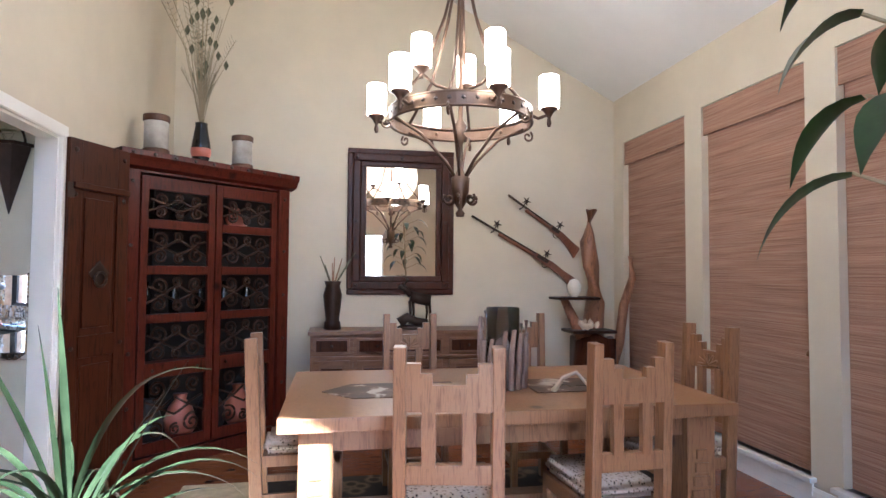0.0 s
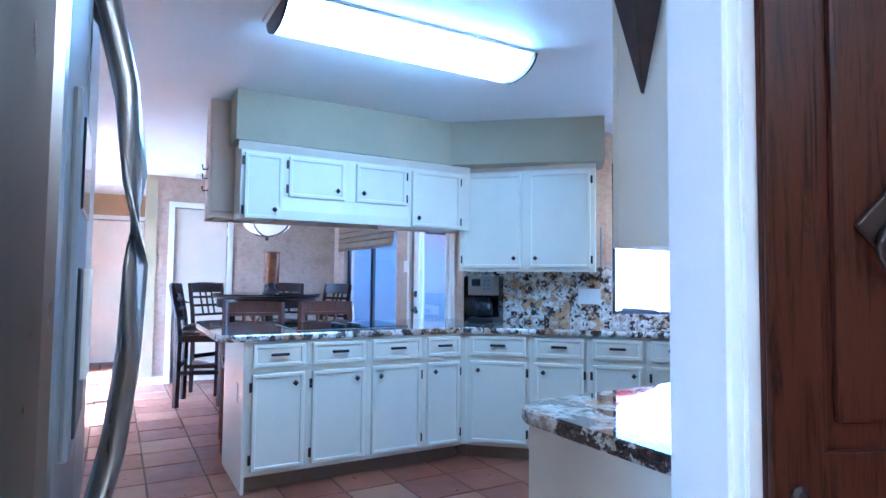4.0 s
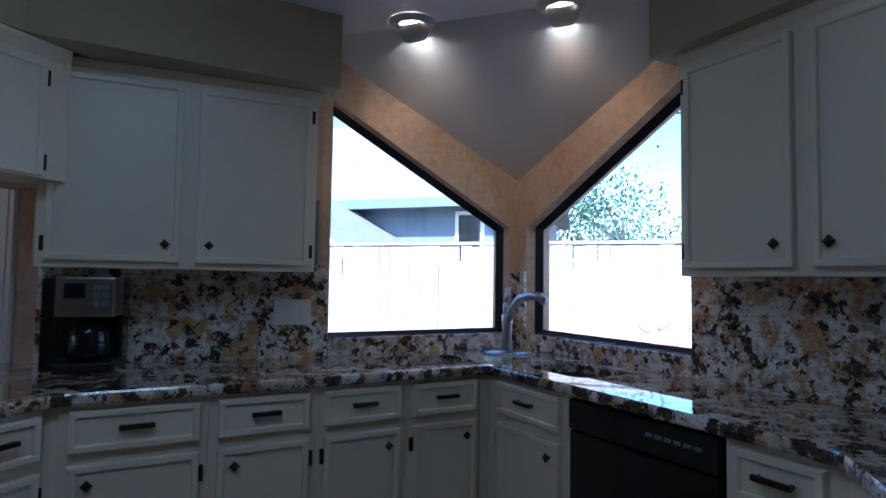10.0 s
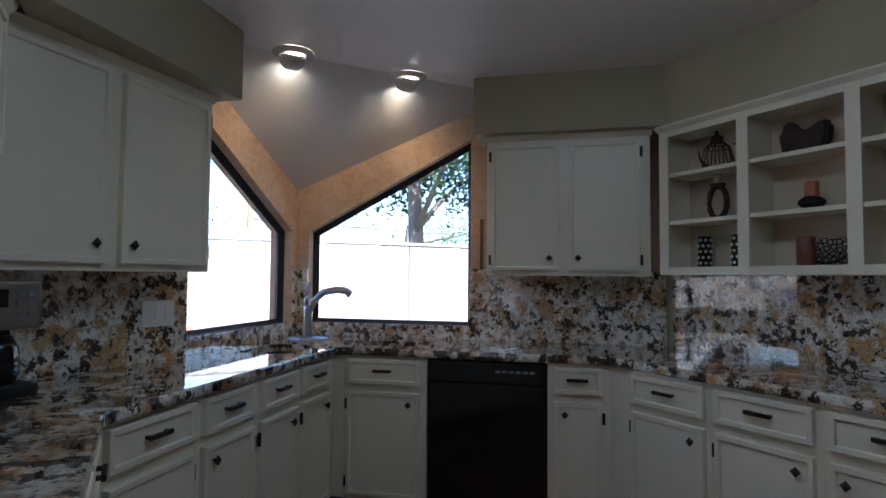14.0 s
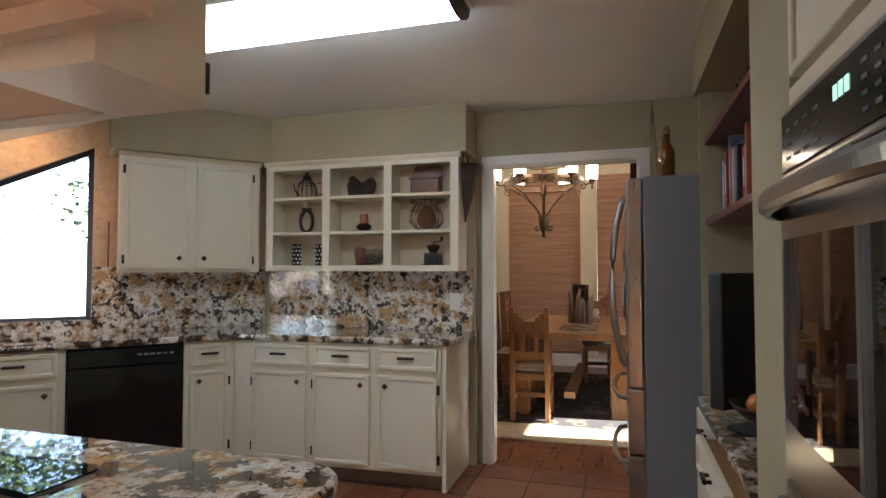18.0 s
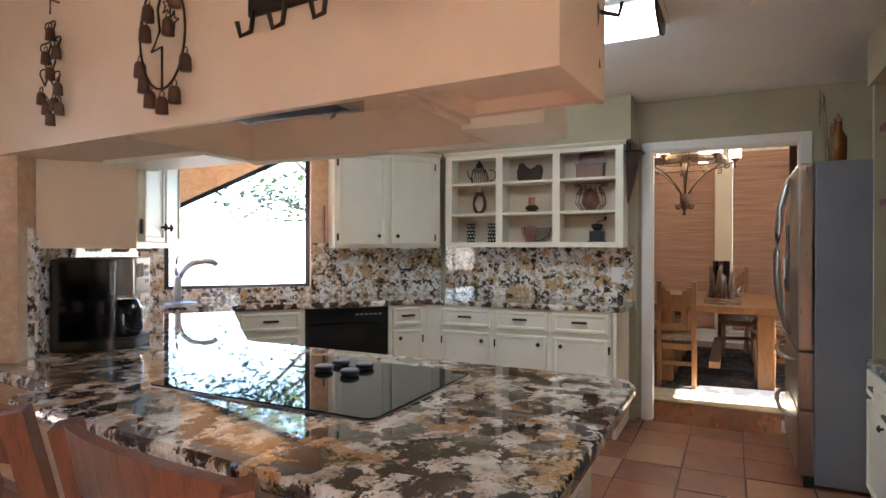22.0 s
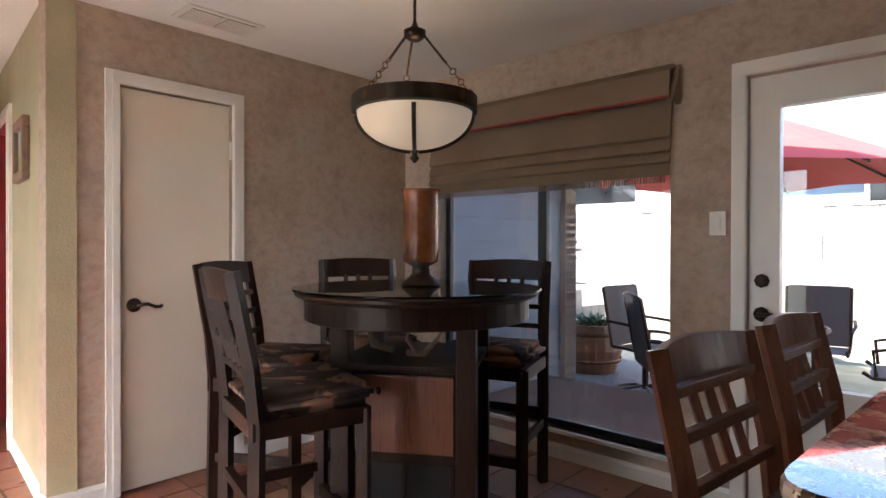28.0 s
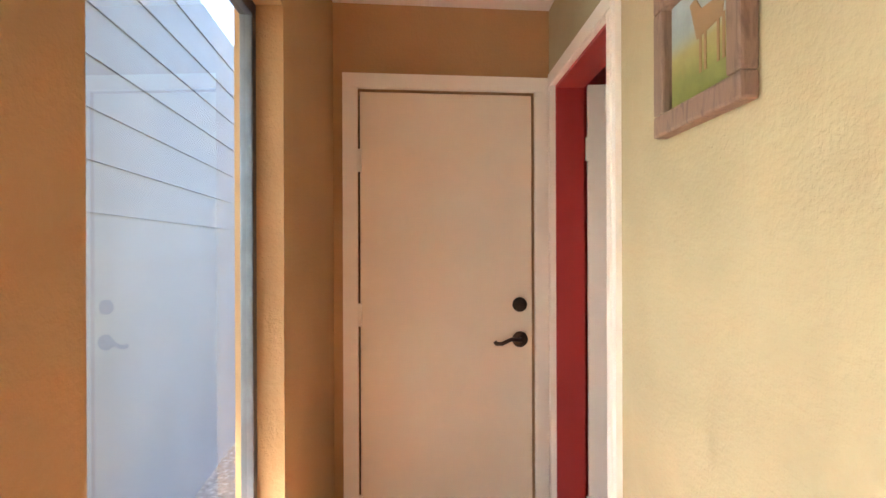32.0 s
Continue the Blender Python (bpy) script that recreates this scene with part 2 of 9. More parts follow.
def part(name, bm, material, parent=None, label="", smooth=False, m=None):
    """Links a bmesh as one mesh object, under a thing or under a part."""
    me = bpy.data.meshes.new(name)
    bmesh.ops.recalc_face_normals(bm, faces=bm.faces)
    bm.to_mesh(me)
    bm.free()
    if smooth:
        for p in me.polygons:
            p.use_smooth = True
    me.materials.append(material)
    ob = new(name, me)
    if parent is not None:
        ob.parent = parent
    if m is not None:
        ob.matrix_basis = m
    if label:
        ob["label"] = label
    return ob


def thing(name, m, label, category, group="", kind=""):
    ob = new(name)
    ob.empty_display_size = 0.1
    ob.matrix_basis = m
    return tagged(ob, label, category, group, kind)


def box(bm, x0, x1, y0, y1, z0, z1, m=None):
    v = [bm.verts.new(m @ Vector(p) if m else p) for p in ((x0, y0, z0), (x1, y0, z0), (x1, y1, z0), (x0, y1, z0), (x0, y0, z1), (x1, y0, z1), (x1, y1, z1), (x0, y1, z1))]
    for f in ((0, 3, 2, 1), (4, 5, 6, 7), (0, 1, 5, 4), (1, 2, 6, 5), (2, 3, 7, 6), (3, 0, 4, 7)):
        bm.faces.new([v[i] for i in f])
    return bm


def B(x0, x1, y0, y1, z0, z1, bevel=0.0, m=None):
    bm = box(bmesh.new(), x0, x1, y0, y1, z0, z1, m)
    if bevel:
        bmesh.ops.bevel(bm, geom=bm.edges[:], offset=bevel, segments=2, affect="EDGES", profile=0.6)
    return bm


def prism(bm, pts, lo, hi, axis="y", m=None):
    """A polygon extruded from lo to hi along an axis; its two coordinates are the other axes in order."""
    def at(p, d):
        q = {"x": (d, p[0], p[1]), "y": (p[0], d, p[1]), "z": (p[0], p[1], d)}[axis]
        return m @ Vector(q) if m else q
    a, b = [bm.verts.new(at(p, lo)) for p in pts], [bm.verts.new(at(p, hi)) for p in pts]
    n = len(pts)
    bm.faces.new(a)
    bm.faces.new(b[::-1])
    for i in range(n):
        bm.faces.new((a[i], b[i], b[(i + 1) % n], a[(i + 1) % n]))
    return bm


def lathe(bm, profile, steps=24, m=None, cap=True):
    """Profile rows of (radius, z), spun about z."""
    rings = []
    for r, z in profile:
        rings.append([bm.verts.new((m @ Vector((r * math.cos(2 * math.pi * i / steps), r * math.sin(2 * math.pi * i / steps), z))) if m else (r * math.cos(2 * math.pi * i / steps), r * math.sin(2 * math.pi * i / steps), z)) for i in range(steps)])
    for a, b in zip(rings, rings[1:]):
        for i in range(steps):
            bm.faces.new((a[i], a[(i + 1) % steps], b[(i + 1) % steps], b[i]))
    if cap:
        bm.faces.new(rings[0][::-1])
        bm.faces.new(rings[-1])
    return bm


def tube(bm, pts, r, sides=8, taper=1.0, flat=1.0):
    """A round bar along a line of points."""
    pts = [Vector(p) for p in pts]
    rings, up = [], Vector((0, 0, 1))
    for i, p in enumerate(pts):
        d = (pts[min(i + 1, len(pts) - 1)] - pts[max(i - 1, 0)]).normalized()
        s = d.cross(up)
        s = s.normalized() if s.length > 0.05 else d.cross(Vector((0, 1, 0))).normalized()
        u = s.cross(d)
        k = r * (1 + (taper - 1) * i / max(1, len(pts) - 1))
        rings.append([bm.verts.new(p + s * k * math.cos(2 * math.pi * j / sides) + u * k * flat * math.sin(2 * math.pi * j / sides)) for j in range(sides)])
    for a, b in zip(rings, rings[1:]):
        for j in range(sides):
            bm.faces.new((a[j], a[(j + 1) % sides], b[(j + 1) % sides], b[j]))
    bm.faces.new(rings[0][::-1])
    bm.faces.new(rings[-1])
    return bm


def spiral(c, r0, r1, a0, a1, steps, ax=(1, 0, 0), ay=(0, 0, 1)):
    ax, ay, c = Vector(ax), Vector(ay), Vector(c)
    out = []
    for i in range(steps + 1):
        k = i / steps
        r, a = r0 + (r1 - r0) * k, radians(a0 + (a1 - a0) * k)
        out.append(c + ax * r * math.cos(a) + ay * r * math.sin(a))
    return out


def framed(bm, x0, x1, z0, z1, y, t=0.018, rim=0.022, proud=0.009):
    """A slab door front at y (its back) with a raised rim, facing -y."""
    yf, e = y - t - proud, 0.003
    rows = []
    for d, yy in ((0, y), (0, yf + e), (e, yf), (rim - e, yf), (rim, yf + e), (rim + 0.002, y - t)):
        rows.append([bm.verts.new(p) for p in ((x0 + d, yy, z0 + d), (x1 - d, yy, z0 + d), (x1 - d, yy, z1 - d), (x0 + d, yy, z1 - d))])
    for a, b in zip(rows, rows[1:]):
        for i in range(4):
            bm.faces.new((a[i], a[(i + 1) % 4], b[(i + 1) % 4], b[i]))
    bm.faces.new(rows[0])
    bm.faces.new(rows[-1])
    return bm


def wall(name, p0, p1, z1, thick, openings, material, z0=0.0):
    """A wall whose room face runs from p0 to p1; its thickness lies to the left of that line."""
    d = Vector((p1[0] - p0[0], p1[1] - p0[1], 0))
    L = d.length
    m = pose(p0[0], p0[1], 0, 0, 0, math.degrees(math.atan2(d.y, d.x)))
    bm = bmesh.new()
    us = sorted({0.0, L, *[v for o in openings for v in o[:2]]})
    for a, b in zip(us, us[1:]):
        mid, z = (a + b) / 2, z0
        for o in sorted((o for o in openings if o[0] < mid < o[1]), key=lambda o: o[2]):
            if o[2] > z:
                box(bm, a, b, 0, thick, z, o[2])
            z = o[3]
        if z < z1:
            box(bm, a, b, 0, thick, z, z1)
    bmesh.ops.remove_doubles(bm, verts=bm.verts, dist=0.0005)
    ob = part(name, bm, material, m=m)
    return tagged(ob, kind="structure")


def slab(name, pts, z0, z1, material):
    return tagged(part(name, prism(bmesh.new(), pts, z0, z1, "z"), material), kind="structure")


# run frames: local x to the viewer's right, local y into the wall
def diag(a, b):
    """World x, y of a point by its distances along the two window walls' normals."""
    return (b * UB[0] + a * UA[0], b * UB[1] + a * UA[1])


CEIL = 2.40
# ---- structure ----
A_WALL, B_WALL, NORTH, EAST = 6.34, 3.10, 4.945, -1.03
CLOSET_X, HALL_N, HALL_S, HALL_END = -7.755, 2.695, 1.895, -9.86
HALL_N2, SOUTH_E = 2.85, 1.403                    # the hall's north wall at its end; its south wall at the oven side
TOPZ = 2.9
corner = diag(A_WALL, B_WALL)
nook_end = (-4.39, NORTH)          # where the plaster wall turns to the window wall
east_end = (EAST, (B_WALL - UB[0] * EAST) / UB[1])

DOOR_S = 2.27
# kitchen and dining share one wall with the double door in it
DOOR_X = -0.962                                   # kitchen face of the wall at the doorway
wall("wall_east", (EAST, east_end[1] + 0.1), (EAST, 3.33), TOPZ, 0.023, [], M_SAGE)
wall("wall_doorway", (DOOR_X, 3.33), (DOOR_X, 0.9), TOPZ, 0.011, [(3.33 - 3.235, 3.33 - DOOR_S, 0, 2.03)], M_SAGE)
wall("wall_dining_west", (-0.87, -1.2), (-0.87, 5.36), 5.2, 0.08, [(DOOR_S + 1.2, 3.235 + 1.2, 0, 2.03)], M_CREAMWALL)
wall("wall_dining_north", (-0.87, 5.36), (3.3, 5.36), 5.2, 0.12, [], M_CREAMWALL)
DWIN = [(4.14, 5.16), (2.92, 3.92), (1.70, 2.70), (0.48, 1.48)]
wall("wall_dining_east", (3.3, 5.36), (3.3, -1.2), 5.2, 0.15, [(5.36 - b, 5.36 - a, 0.17, 2.62) for a, b in DWIN], M_CREAMWALL)
wall("wall_dining_south", (3.3, -1.2), (-0.87, -1.2), 5.2, 0.15, [(1.8, 2.6, 0.3, 2.1), (2.35, 3.15, 2.55, 4.5)], M_CREAMWALL)
slab("floor_dining", [(-0.975, -1.2), (3.3, -1.2), (3.3, 5.36), (-0.975, 5.36)], -0.1, 0.0, M_FLOORW)
bm = prism(bmesh.new(), [(3.45, 3.0), (0.43, 4.6), (-1.0, 4.6), (-1.0, 4.75), (0.43, 4.75), (3.45, 3.15)], -1.35, 5.48, "y")
tagged(part("ceiling_dining", bm, M_CEIL), kind="structure")

# nook and hall
GD0, GD1 = -5.43, -4.648
NW0, NW1 = -7.40, -5.79
wall("wall_nook_north", (CLOSET_X, NORTH), nook_end, TOPZ, 0.15, [(NW0 - CLOSET_X, NW1 - CLOSET_X, 0.17, 2.0), (GD0 - CLOSET_X, GD1 - CLOSET_X, 0.0, 2.04)], M_FAUX)
wall("wall_closet", (CLOSET_X - 0.002, HALL_N - 0.003), (CLOSET_X - 0.002, NORTH), TOPZ, 0.12, [(0.305, 0.895, 0, 2.04)], M_FAUX)
wall("wall_hall_north", (HALL_END, HALL_N2), (CLOSET_X, HALL_N), TOPZ, 0.12, [(0.13, 0.89, 0, 2.03)], M_HALLGREEN)
MHN = pose(HALL_END, HALL_N2, 0, 0, 0, math.degrees(math.atan2(HALL_N - HALL_N2, CLOSET_X - HALL_END)))
MHS = pose(-3.5, SOUTH_E, 0, 0, 0, math.degrees(math.atan2(HALL_S - SOUTH_E, HALL_END + 3.5)))
wall("wall_hall_end", (HALL_END, HALL_S - 0.04), (HALL_END, HALL_N2 + 0.05), TOPZ, 0.12, [(0.145, 0.925, 0, 2.03)], M_OCHRE)
HWIN = ((3.445, 4.395), (4.55, 5.50), (2.34, 3.29))
wall("wall_hall_south", (-3.5, SOUTH_E), (HALL_END, HALL_S), TOPZ, 0.14, [(a, b, 0.14, 2.02) for a, b in HWIN], M_OCHRE)

# the two window walls that meet over the sink
WINL, WINR = (1.996, 3.045), (5.175, 6.25)
SILL, WTOP, WLOW = 0.975, 2.135, 1.575


def window_wall(name, m, u0, u1, w0, w1, zt0, zt1, top0, top1):
    """Wall in its own x, z with a window whose head slopes from zt0 to zt1, under a ceiling line."""
    bm = bmesh.new()
    T = 0.16
    for a, b in ((u0, w0), (w1, u1)):
        if b - a > 0.001:
            box(bm, a, b, 0, T, 0, TOPZ)
    box(bm, w0, w1, 0, T, 0, SILL)
    prism(bm, [(w0, zt0), (w1, zt1), (w1, TOPZ), (w0, TOPZ)], 0, T)
    bmesh.ops.remove_doubles(bm, verts=bm.verts, dist=0.0005)
    return tagged(part(name, bm, M_FAUXORANGE, m=m), kind="structure")


ML = pose(*diag(A_WALL, 0), 0, 0, 0, TURN)        # local x is b
MR = pose(*diag(0, B_WALL), 0, 0, 0, TURN - 90)   # local x is -a
KINK = 1.96                                       # left of the window the wall falls back to the nook
MLK = ML @ pose(KINK, 0, 0, 0, 0, -11.1) @ pose(-KINK, 0, 0)
b_start = KINK - 1.118
tagged(part("wall_window_return", B(b_start - 0.1, KINK, 0, 0.16, 0, TOPZ), M_FAUXORANGE, m=MLK), kind="structure")
window_wall("wall_window_left", ML, KINK - 0.01, B_WALL + 0.16, *WINL, WTOP, WLOW, 0, 0)
a_end = east_end[0] * UA[0] + east_end[1] * UA[1]
window_wall("wall_window_right", MR, -A_WALL, -a_end, -WINR[1], -WINR[0], WLOW, WTOP, 0, 0)


def corner_window(name, m, w0, w1, zt0, zt1):
    ob = thing(name, m, "dark metal framed corner window with a sloping head", "window", kind="structure")
    y0, y1, f = 0.07, 0.11, 0.03
    for a, b in (((w0, SILL), (w1, SILL)), ((w0, SILL), (w0, zt0)), ((w1, SILL), (w1, zt1)), ((w0, zt0), (w1, zt1))):
        va, vb = Vector((a[0], (y0 + y1) / 2, a[1])), Vector((b[0], (y0 + y1) / 2, b[1]))
        part("window_frame", tube(bmesh.new(), [va, vb], 0.032, 4), M_WINFRAME, ob)
    g = part("pane", prism(bmesh.new(), [(w0, SILL), (w1, SILL), (w1, zt1), (w0, zt0)], 0.088, 0.092), M_WGLASS, ob)
    g.visible_shadow = False
    return ob


corner_window("window_1", ML, *WINL, WTOP, WLOW)
corner_window("window_2", MR, -WINR[1], -WINR[0], WLOW, WTOP)

# ceilings
FOLD = corner[1] - (CEIL - 1.846) / 0.60
FX0, FX1 = corner[0] - (corner[1] - FOLD) * UB[0] / UB[1] - 0.1, corner[0] + (corner[1] - FOLD) * UB[1] / UB[0] + 0.1
slab("ceiling", [(HALL_END - 0.1, 1.6), (-0.98, 0.9), (-0.98, east_end[1] + 0.1), (FX1, FOLD), (FX0, FOLD), (nook_end[0] - 0.05, NORTH + 0.1), (HALL_END - 0.1, NORTH + 0.1)], CEIL, CEIL + 0.1, M_CEIL)
bm = bmesh.new()
tri = [(FX1, FOLD, CEIL), (FX0, FOLD, CEIL), (corner[0], corner[1] + 0.1, 1.846 - 0.06)]
lo, hi = [bm.verts.new(p) for p in tri], [bm.verts.new((p[0], p[1], p[2] + 0.13)) for p in tri]
bm.faces.new(lo)
bm.faces.new(hi[::-1])
for i in range(3):
    bm.faces.new((lo[i], hi[i], hi[(i + 1) % 3], lo[(i + 1) % 3]))
tagged(part("ceiling_slope", bm, M_CEIL), kind="structure")
slab("floor_bed", [(HALL_END, 0.9), (-0.975, 0.9), (-0.975, 6.8), (HALL_END, 6.8)], -0.12, -0.007, M_GROUT)

# oven block: runs along the south side of the kitchen
OVEN_Y, OVEN_W = 2.045, -4.43
wall("wall_oven_west", (OVEN_W - 0.025, 0.9), (OVEN_W - 0.025, OVEN_Y - 0.004), CEIL, -0.024, [], M_PEACH)
# ---- doors, casings and glazing ----
def casing(name, m, w, h, face=0.0, c=0.065, t=0.018, material=M_TRIM):
    """Trim round an opening of width w that starts at local x 0; the wall face is local y = face, the room at -y."""
    bm = bmesh.new()
    box(bm, -c, 0, face - t, face, 0, h)
    box(bm, w, w + c, face - t, face, 0, h)
    box(bm, -c, w + c, face - t, face, h, h + c)
    box(bm, -c * 0.55, -0.004, face - t - 0.006, face - t, 0, h)
    box(bm, w + 0.004, w + c * 0.55, face - t - 0.006, face - t, 0, h)
    box(bm, -c * 0.55, w + c * 0.55, face - t - 0.006, face - t, h + 0.004, h + c * 0.55)
    return tagged(part(name, bm, material, m=m), kind="structure")


def jamb(name, m, w, h, depth, material=M_TRIM):
    bm = bmesh.new()
    box(bm, 0, 0.012, 0, depth, 0, h)
    box(bm, w - 0.012, w, 0, depth, 0, h)
    box(bm, 0.012, w - 0.012, 0, depth, h - 0.012, h)
    return tagged(part(name, bm, material, m=m), kind="structure")


def lever(parent, x, z, y=-0.02, turn=1, bolt=True, square=False):
    """A bronze lever set on a door face at y, with an optional bolt above."""
    seg = 8 if square else 20
    bm = lathe(bmesh.new(), [(0.034, 0), (0.036, 0.008), (0.026, 0.014), (0.012, 0.02), (0.012, 0.045)], seg, pose(x, y, z, 90))
    h = part("handle", bm, M_BRONZE, parent, "dark bronze curled lever handle")
    tube_pts = [(x, y - 0.045, z), (x - turn * 0.05, y - 0.05, z + 0.006), (x - turn * 0.09, y - 0.05, z - 0.012), (x - turn * 0.115, y - 0.048, z - 0.012), (x - turn * 0.122, y - 0.048, z - 0.002)]
    part("lever", tube(bmesh.new(), tube_pts, 0.009, 8), M_BRONZE, h, smooth=True)
    if bolt:
        bm = lathe(bmesh.new(), [(0.033, 0), (0.033, 0.008), (0.022, 0.016), (0.01, 0.018)], seg, pose(x, y, z + 0.155, 90))
        part("deadbolt", bm, M_BRONZE, parent, "dark bronze round deadbolt")


def hinges(parent, x, zs, y=-0.004, material=M_TRIM):
    for z in zs:
        part("hinge", B(x - 0.012, x + 0.012, y - 0.012, y, z - 0.05, z + 0.05, 0.003), material, parent)


# dining doorway: west face, east face, lining
casing("trim_kitchen_doorway", pose(DOOR_X, 3.235, 0, 0, 0, -90), 3.235 - DOOR_S, 2.03)
casing("trim_dining_doorway", pose(-0.87, DOOR_S, 0, 0, 0, 90), 3.235 - DOOR_S, 2.03)
jamb("trim_doorway_lining", pose(DOOR_X, 3.235, 0, 0, 0, -90), 3.235 - DOOR_S, 2.03, 0.092)

# hall end door
d = thing("door_1", pose(HALL_END, 2.0, 0, 0, 0, 90), "flat cream painted hall door with dark bronze lever", "door", kind="structure")
casing("trim_hall_end", pose(HALL_END, 2.0, 0, 0, 0, 90), 0.78, 2.03)
part("door_leaf", B(0.008, 0.772, 0.012, 0.05, 0.008, 2.022, 0.003), M_DOORP, d)
lever(d, 0.715, 0.93, 0.012, 1)
hinges(d, 0.004, (0.22, 1.05, 1.72), 0.004)
# closet door
d = thing("door_2", pose(CLOSET_X, HALL_N + 0.305, 0, 0, 0, 90), "flat pale painted closet door with a dark lever", "door", kind="structure")
casing("trim_closet", pose(CLOSET_X, HALL_N + 0.305, 0, 0, 0, 90), 0.59, 2.04)
part("door_leaf", B(0.008, 0.582, 0.012, 0.05, 0.008, 2.032, 0.003), M_DOORP, d)
lever(d, 0.07, 0.94, 0.012, -1, False)
hinges(d, 0.586, (0.25, 1.78), 0.004)
# passage off the hall: white casing, red lining, a door standing inside
casing("trim_passage", MHN @ pose(0.13, 0, 0), 0.76, 2.03)
jamb("trim_passage_lining", MHN @ pose(0.13, 0, 0), 0.76, 2.03, 0.12, M_RED)
d = thing("door_3", MHN @ pose(0.145, 0.13, 0, 0, 0, 82), "white flush door standing open in a red doorway", "door", kind="structure")
part("door_leaf", B(0, 0.72, -0.036, 0, 0.01, 2.02, 0.003), M_TRIM, d)
hinges(d, 0.0, (0.25, 1.75), -0.036)
wall("wall_passage_back", (HALL_END - 0.1, HALL_N + 1.3), (CLOSET_X - 0.12, HALL_N + 1.3), CEIL, 0.1, [], M_RED)
wall("wall_passage_west", (HALL_END - 0.02, HALL_N2 + 0.06), (HALL_END - 0.02, HALL_N + 1.3), CEIL, 0.1, [], M_RED)

# Unseen sheets added to stop daylight leaking round the two door leaves.
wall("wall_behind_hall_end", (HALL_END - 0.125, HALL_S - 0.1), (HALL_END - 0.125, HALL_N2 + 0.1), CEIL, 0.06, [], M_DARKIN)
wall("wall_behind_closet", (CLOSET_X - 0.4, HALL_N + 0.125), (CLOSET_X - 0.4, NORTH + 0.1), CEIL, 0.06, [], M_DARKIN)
# glazed patio door
d = thing("door_4", pose(GD0, NORTH, 0), "white patio door with one large glass pane and bronze hardware", "door", kind="structure")
casing("trim_patio_door", pose(GD0, NORTH, 0), GD1 - GD0, 2.04)
w = GD1 - GD0
bm = bmesh.new()
gx0, gx1, gz0, gz1 = 0.135, w - 0.13, 0.62, 1.88
for a in ((0.006, gx0, 0.01, 2.03), (gx1, w - 0.006, 0.01, 2.03), (gx0, gx1, 0.01, gz0), (gx0, gx1, gz1, 2.03)):
    box(bm, a[0], a[1], 0.02, 0.064, a[2], a[3])
part("door_leaf", bm, M_TRIM, d)
bm = bmesh.new()
for a in ((gx0 - 0.03, gx0, gz0 - 0.03, gz1 + 0.03), (gx1, gx1 + 0.03, gz0 - 0.03, gz1 + 0.03), (gx0, gx1, gz0 - 0.03, gz0), (gx0, gx1, gz1, gz1 + 0.03)):
    box(bm, a[0], a[1], 0.008, 0.02, a[2], a[3])
part("glass_bead", bm, M_TRIM, d)
for a in ((0.16, 0.36), (0.44, 0.64)):
    part("panel", framed(bmesh.new(), a[0], a[1], 0.14, 0.52, 0.02, 0.004, 0.025, 0.006), M_TRIM, d)
part("pane", B(gx0, gx1, 0.038, 0.044, gz0, gz1), M_WGLASS, d).visible_shadow = False
lever(d, 0.06, 0.93, 0.02, -1, True, True)
hinges(d, w - 0.002, (0.3, 1.0, 1.75), 0.012)

# nook picture window
d = thing("window_3", pose(0, NORTH, 0), "large dark framed picture window in two lights", "window", kind="structure")
for a in ((NW0, NW0 + 0.04, 0.17, 2.0), (NW1 - 0.012, NW1, 0.17, 2.0), (NW0, NW1, 0.17, 0.205), (NW0, NW1, 1.965, 2.0), (-6.63, -6.57, 0.17, 2.0)):
    part("window_frame", B(a[0], a[1], 0.06, 0.10, a[2], a[3], 0.003), M_WINFRAME, d)
part("pane", B(NW0, NW1, 0.078, 0.083, 0.17, 2.0), M_WGLASS, d).visible_shadow = False
part("window_sill", B(NW0 - 0.02, NW1 + 0.02, -0.02, 0.06, 0.145, 0.17, 0.006), M_TRIM, d)
# hall windows
M_HALLFRAME = metal("blue_grey_window_metal", (0.16, 0.18, 0.21), 0.35)
for n, (u0, u1) in enumerate(HWIN):
    d = thing(f"window_{(4, 5, 11)[n]}", MHS, "tall fixed hall window in a grey metal frame", "window", kind="structure")
    for a in ((u0, u0 + 0.035, 0.14, 2.02), (u1 - 0.035, u1, 0.14, 2.02), (u0, u1, 0.14, 0.18), (u0, u1, 1.98, 2.02)):
        part("window_frame", B(a[0], a[1], 0.075, 0.115, a[2], a[3], 0.004), M_HALLFRAME, d)
    part("pane", B(u0, u1, 0.093, 0.098, 0.14, 2.02), M_WGLASS, d).visible_shadow = False
    part("window_sill", B(u0, u1, 0.0, 0.075, 0.12, 0.143, 0.005), M_TRIM, d)


def base_board(name, p0, p1, h=0.085, material=M_TRIM):
    d = Vector((p1[0] - p0[0], p1[1] - p0[1], 0))
    bm = bmesh.new()
    prism(bm, [(-0.014, 0), (0, 0), (0, h), (-0.006, h), (-0.014, h - 0.02)], 0, d.length, "x")
    return tagged(part(name, bm, material, m=pose(p0[0], p0[1], 0, 0, 0, math.degrees(math.atan2(d.y, d.x)))), kind="structure")


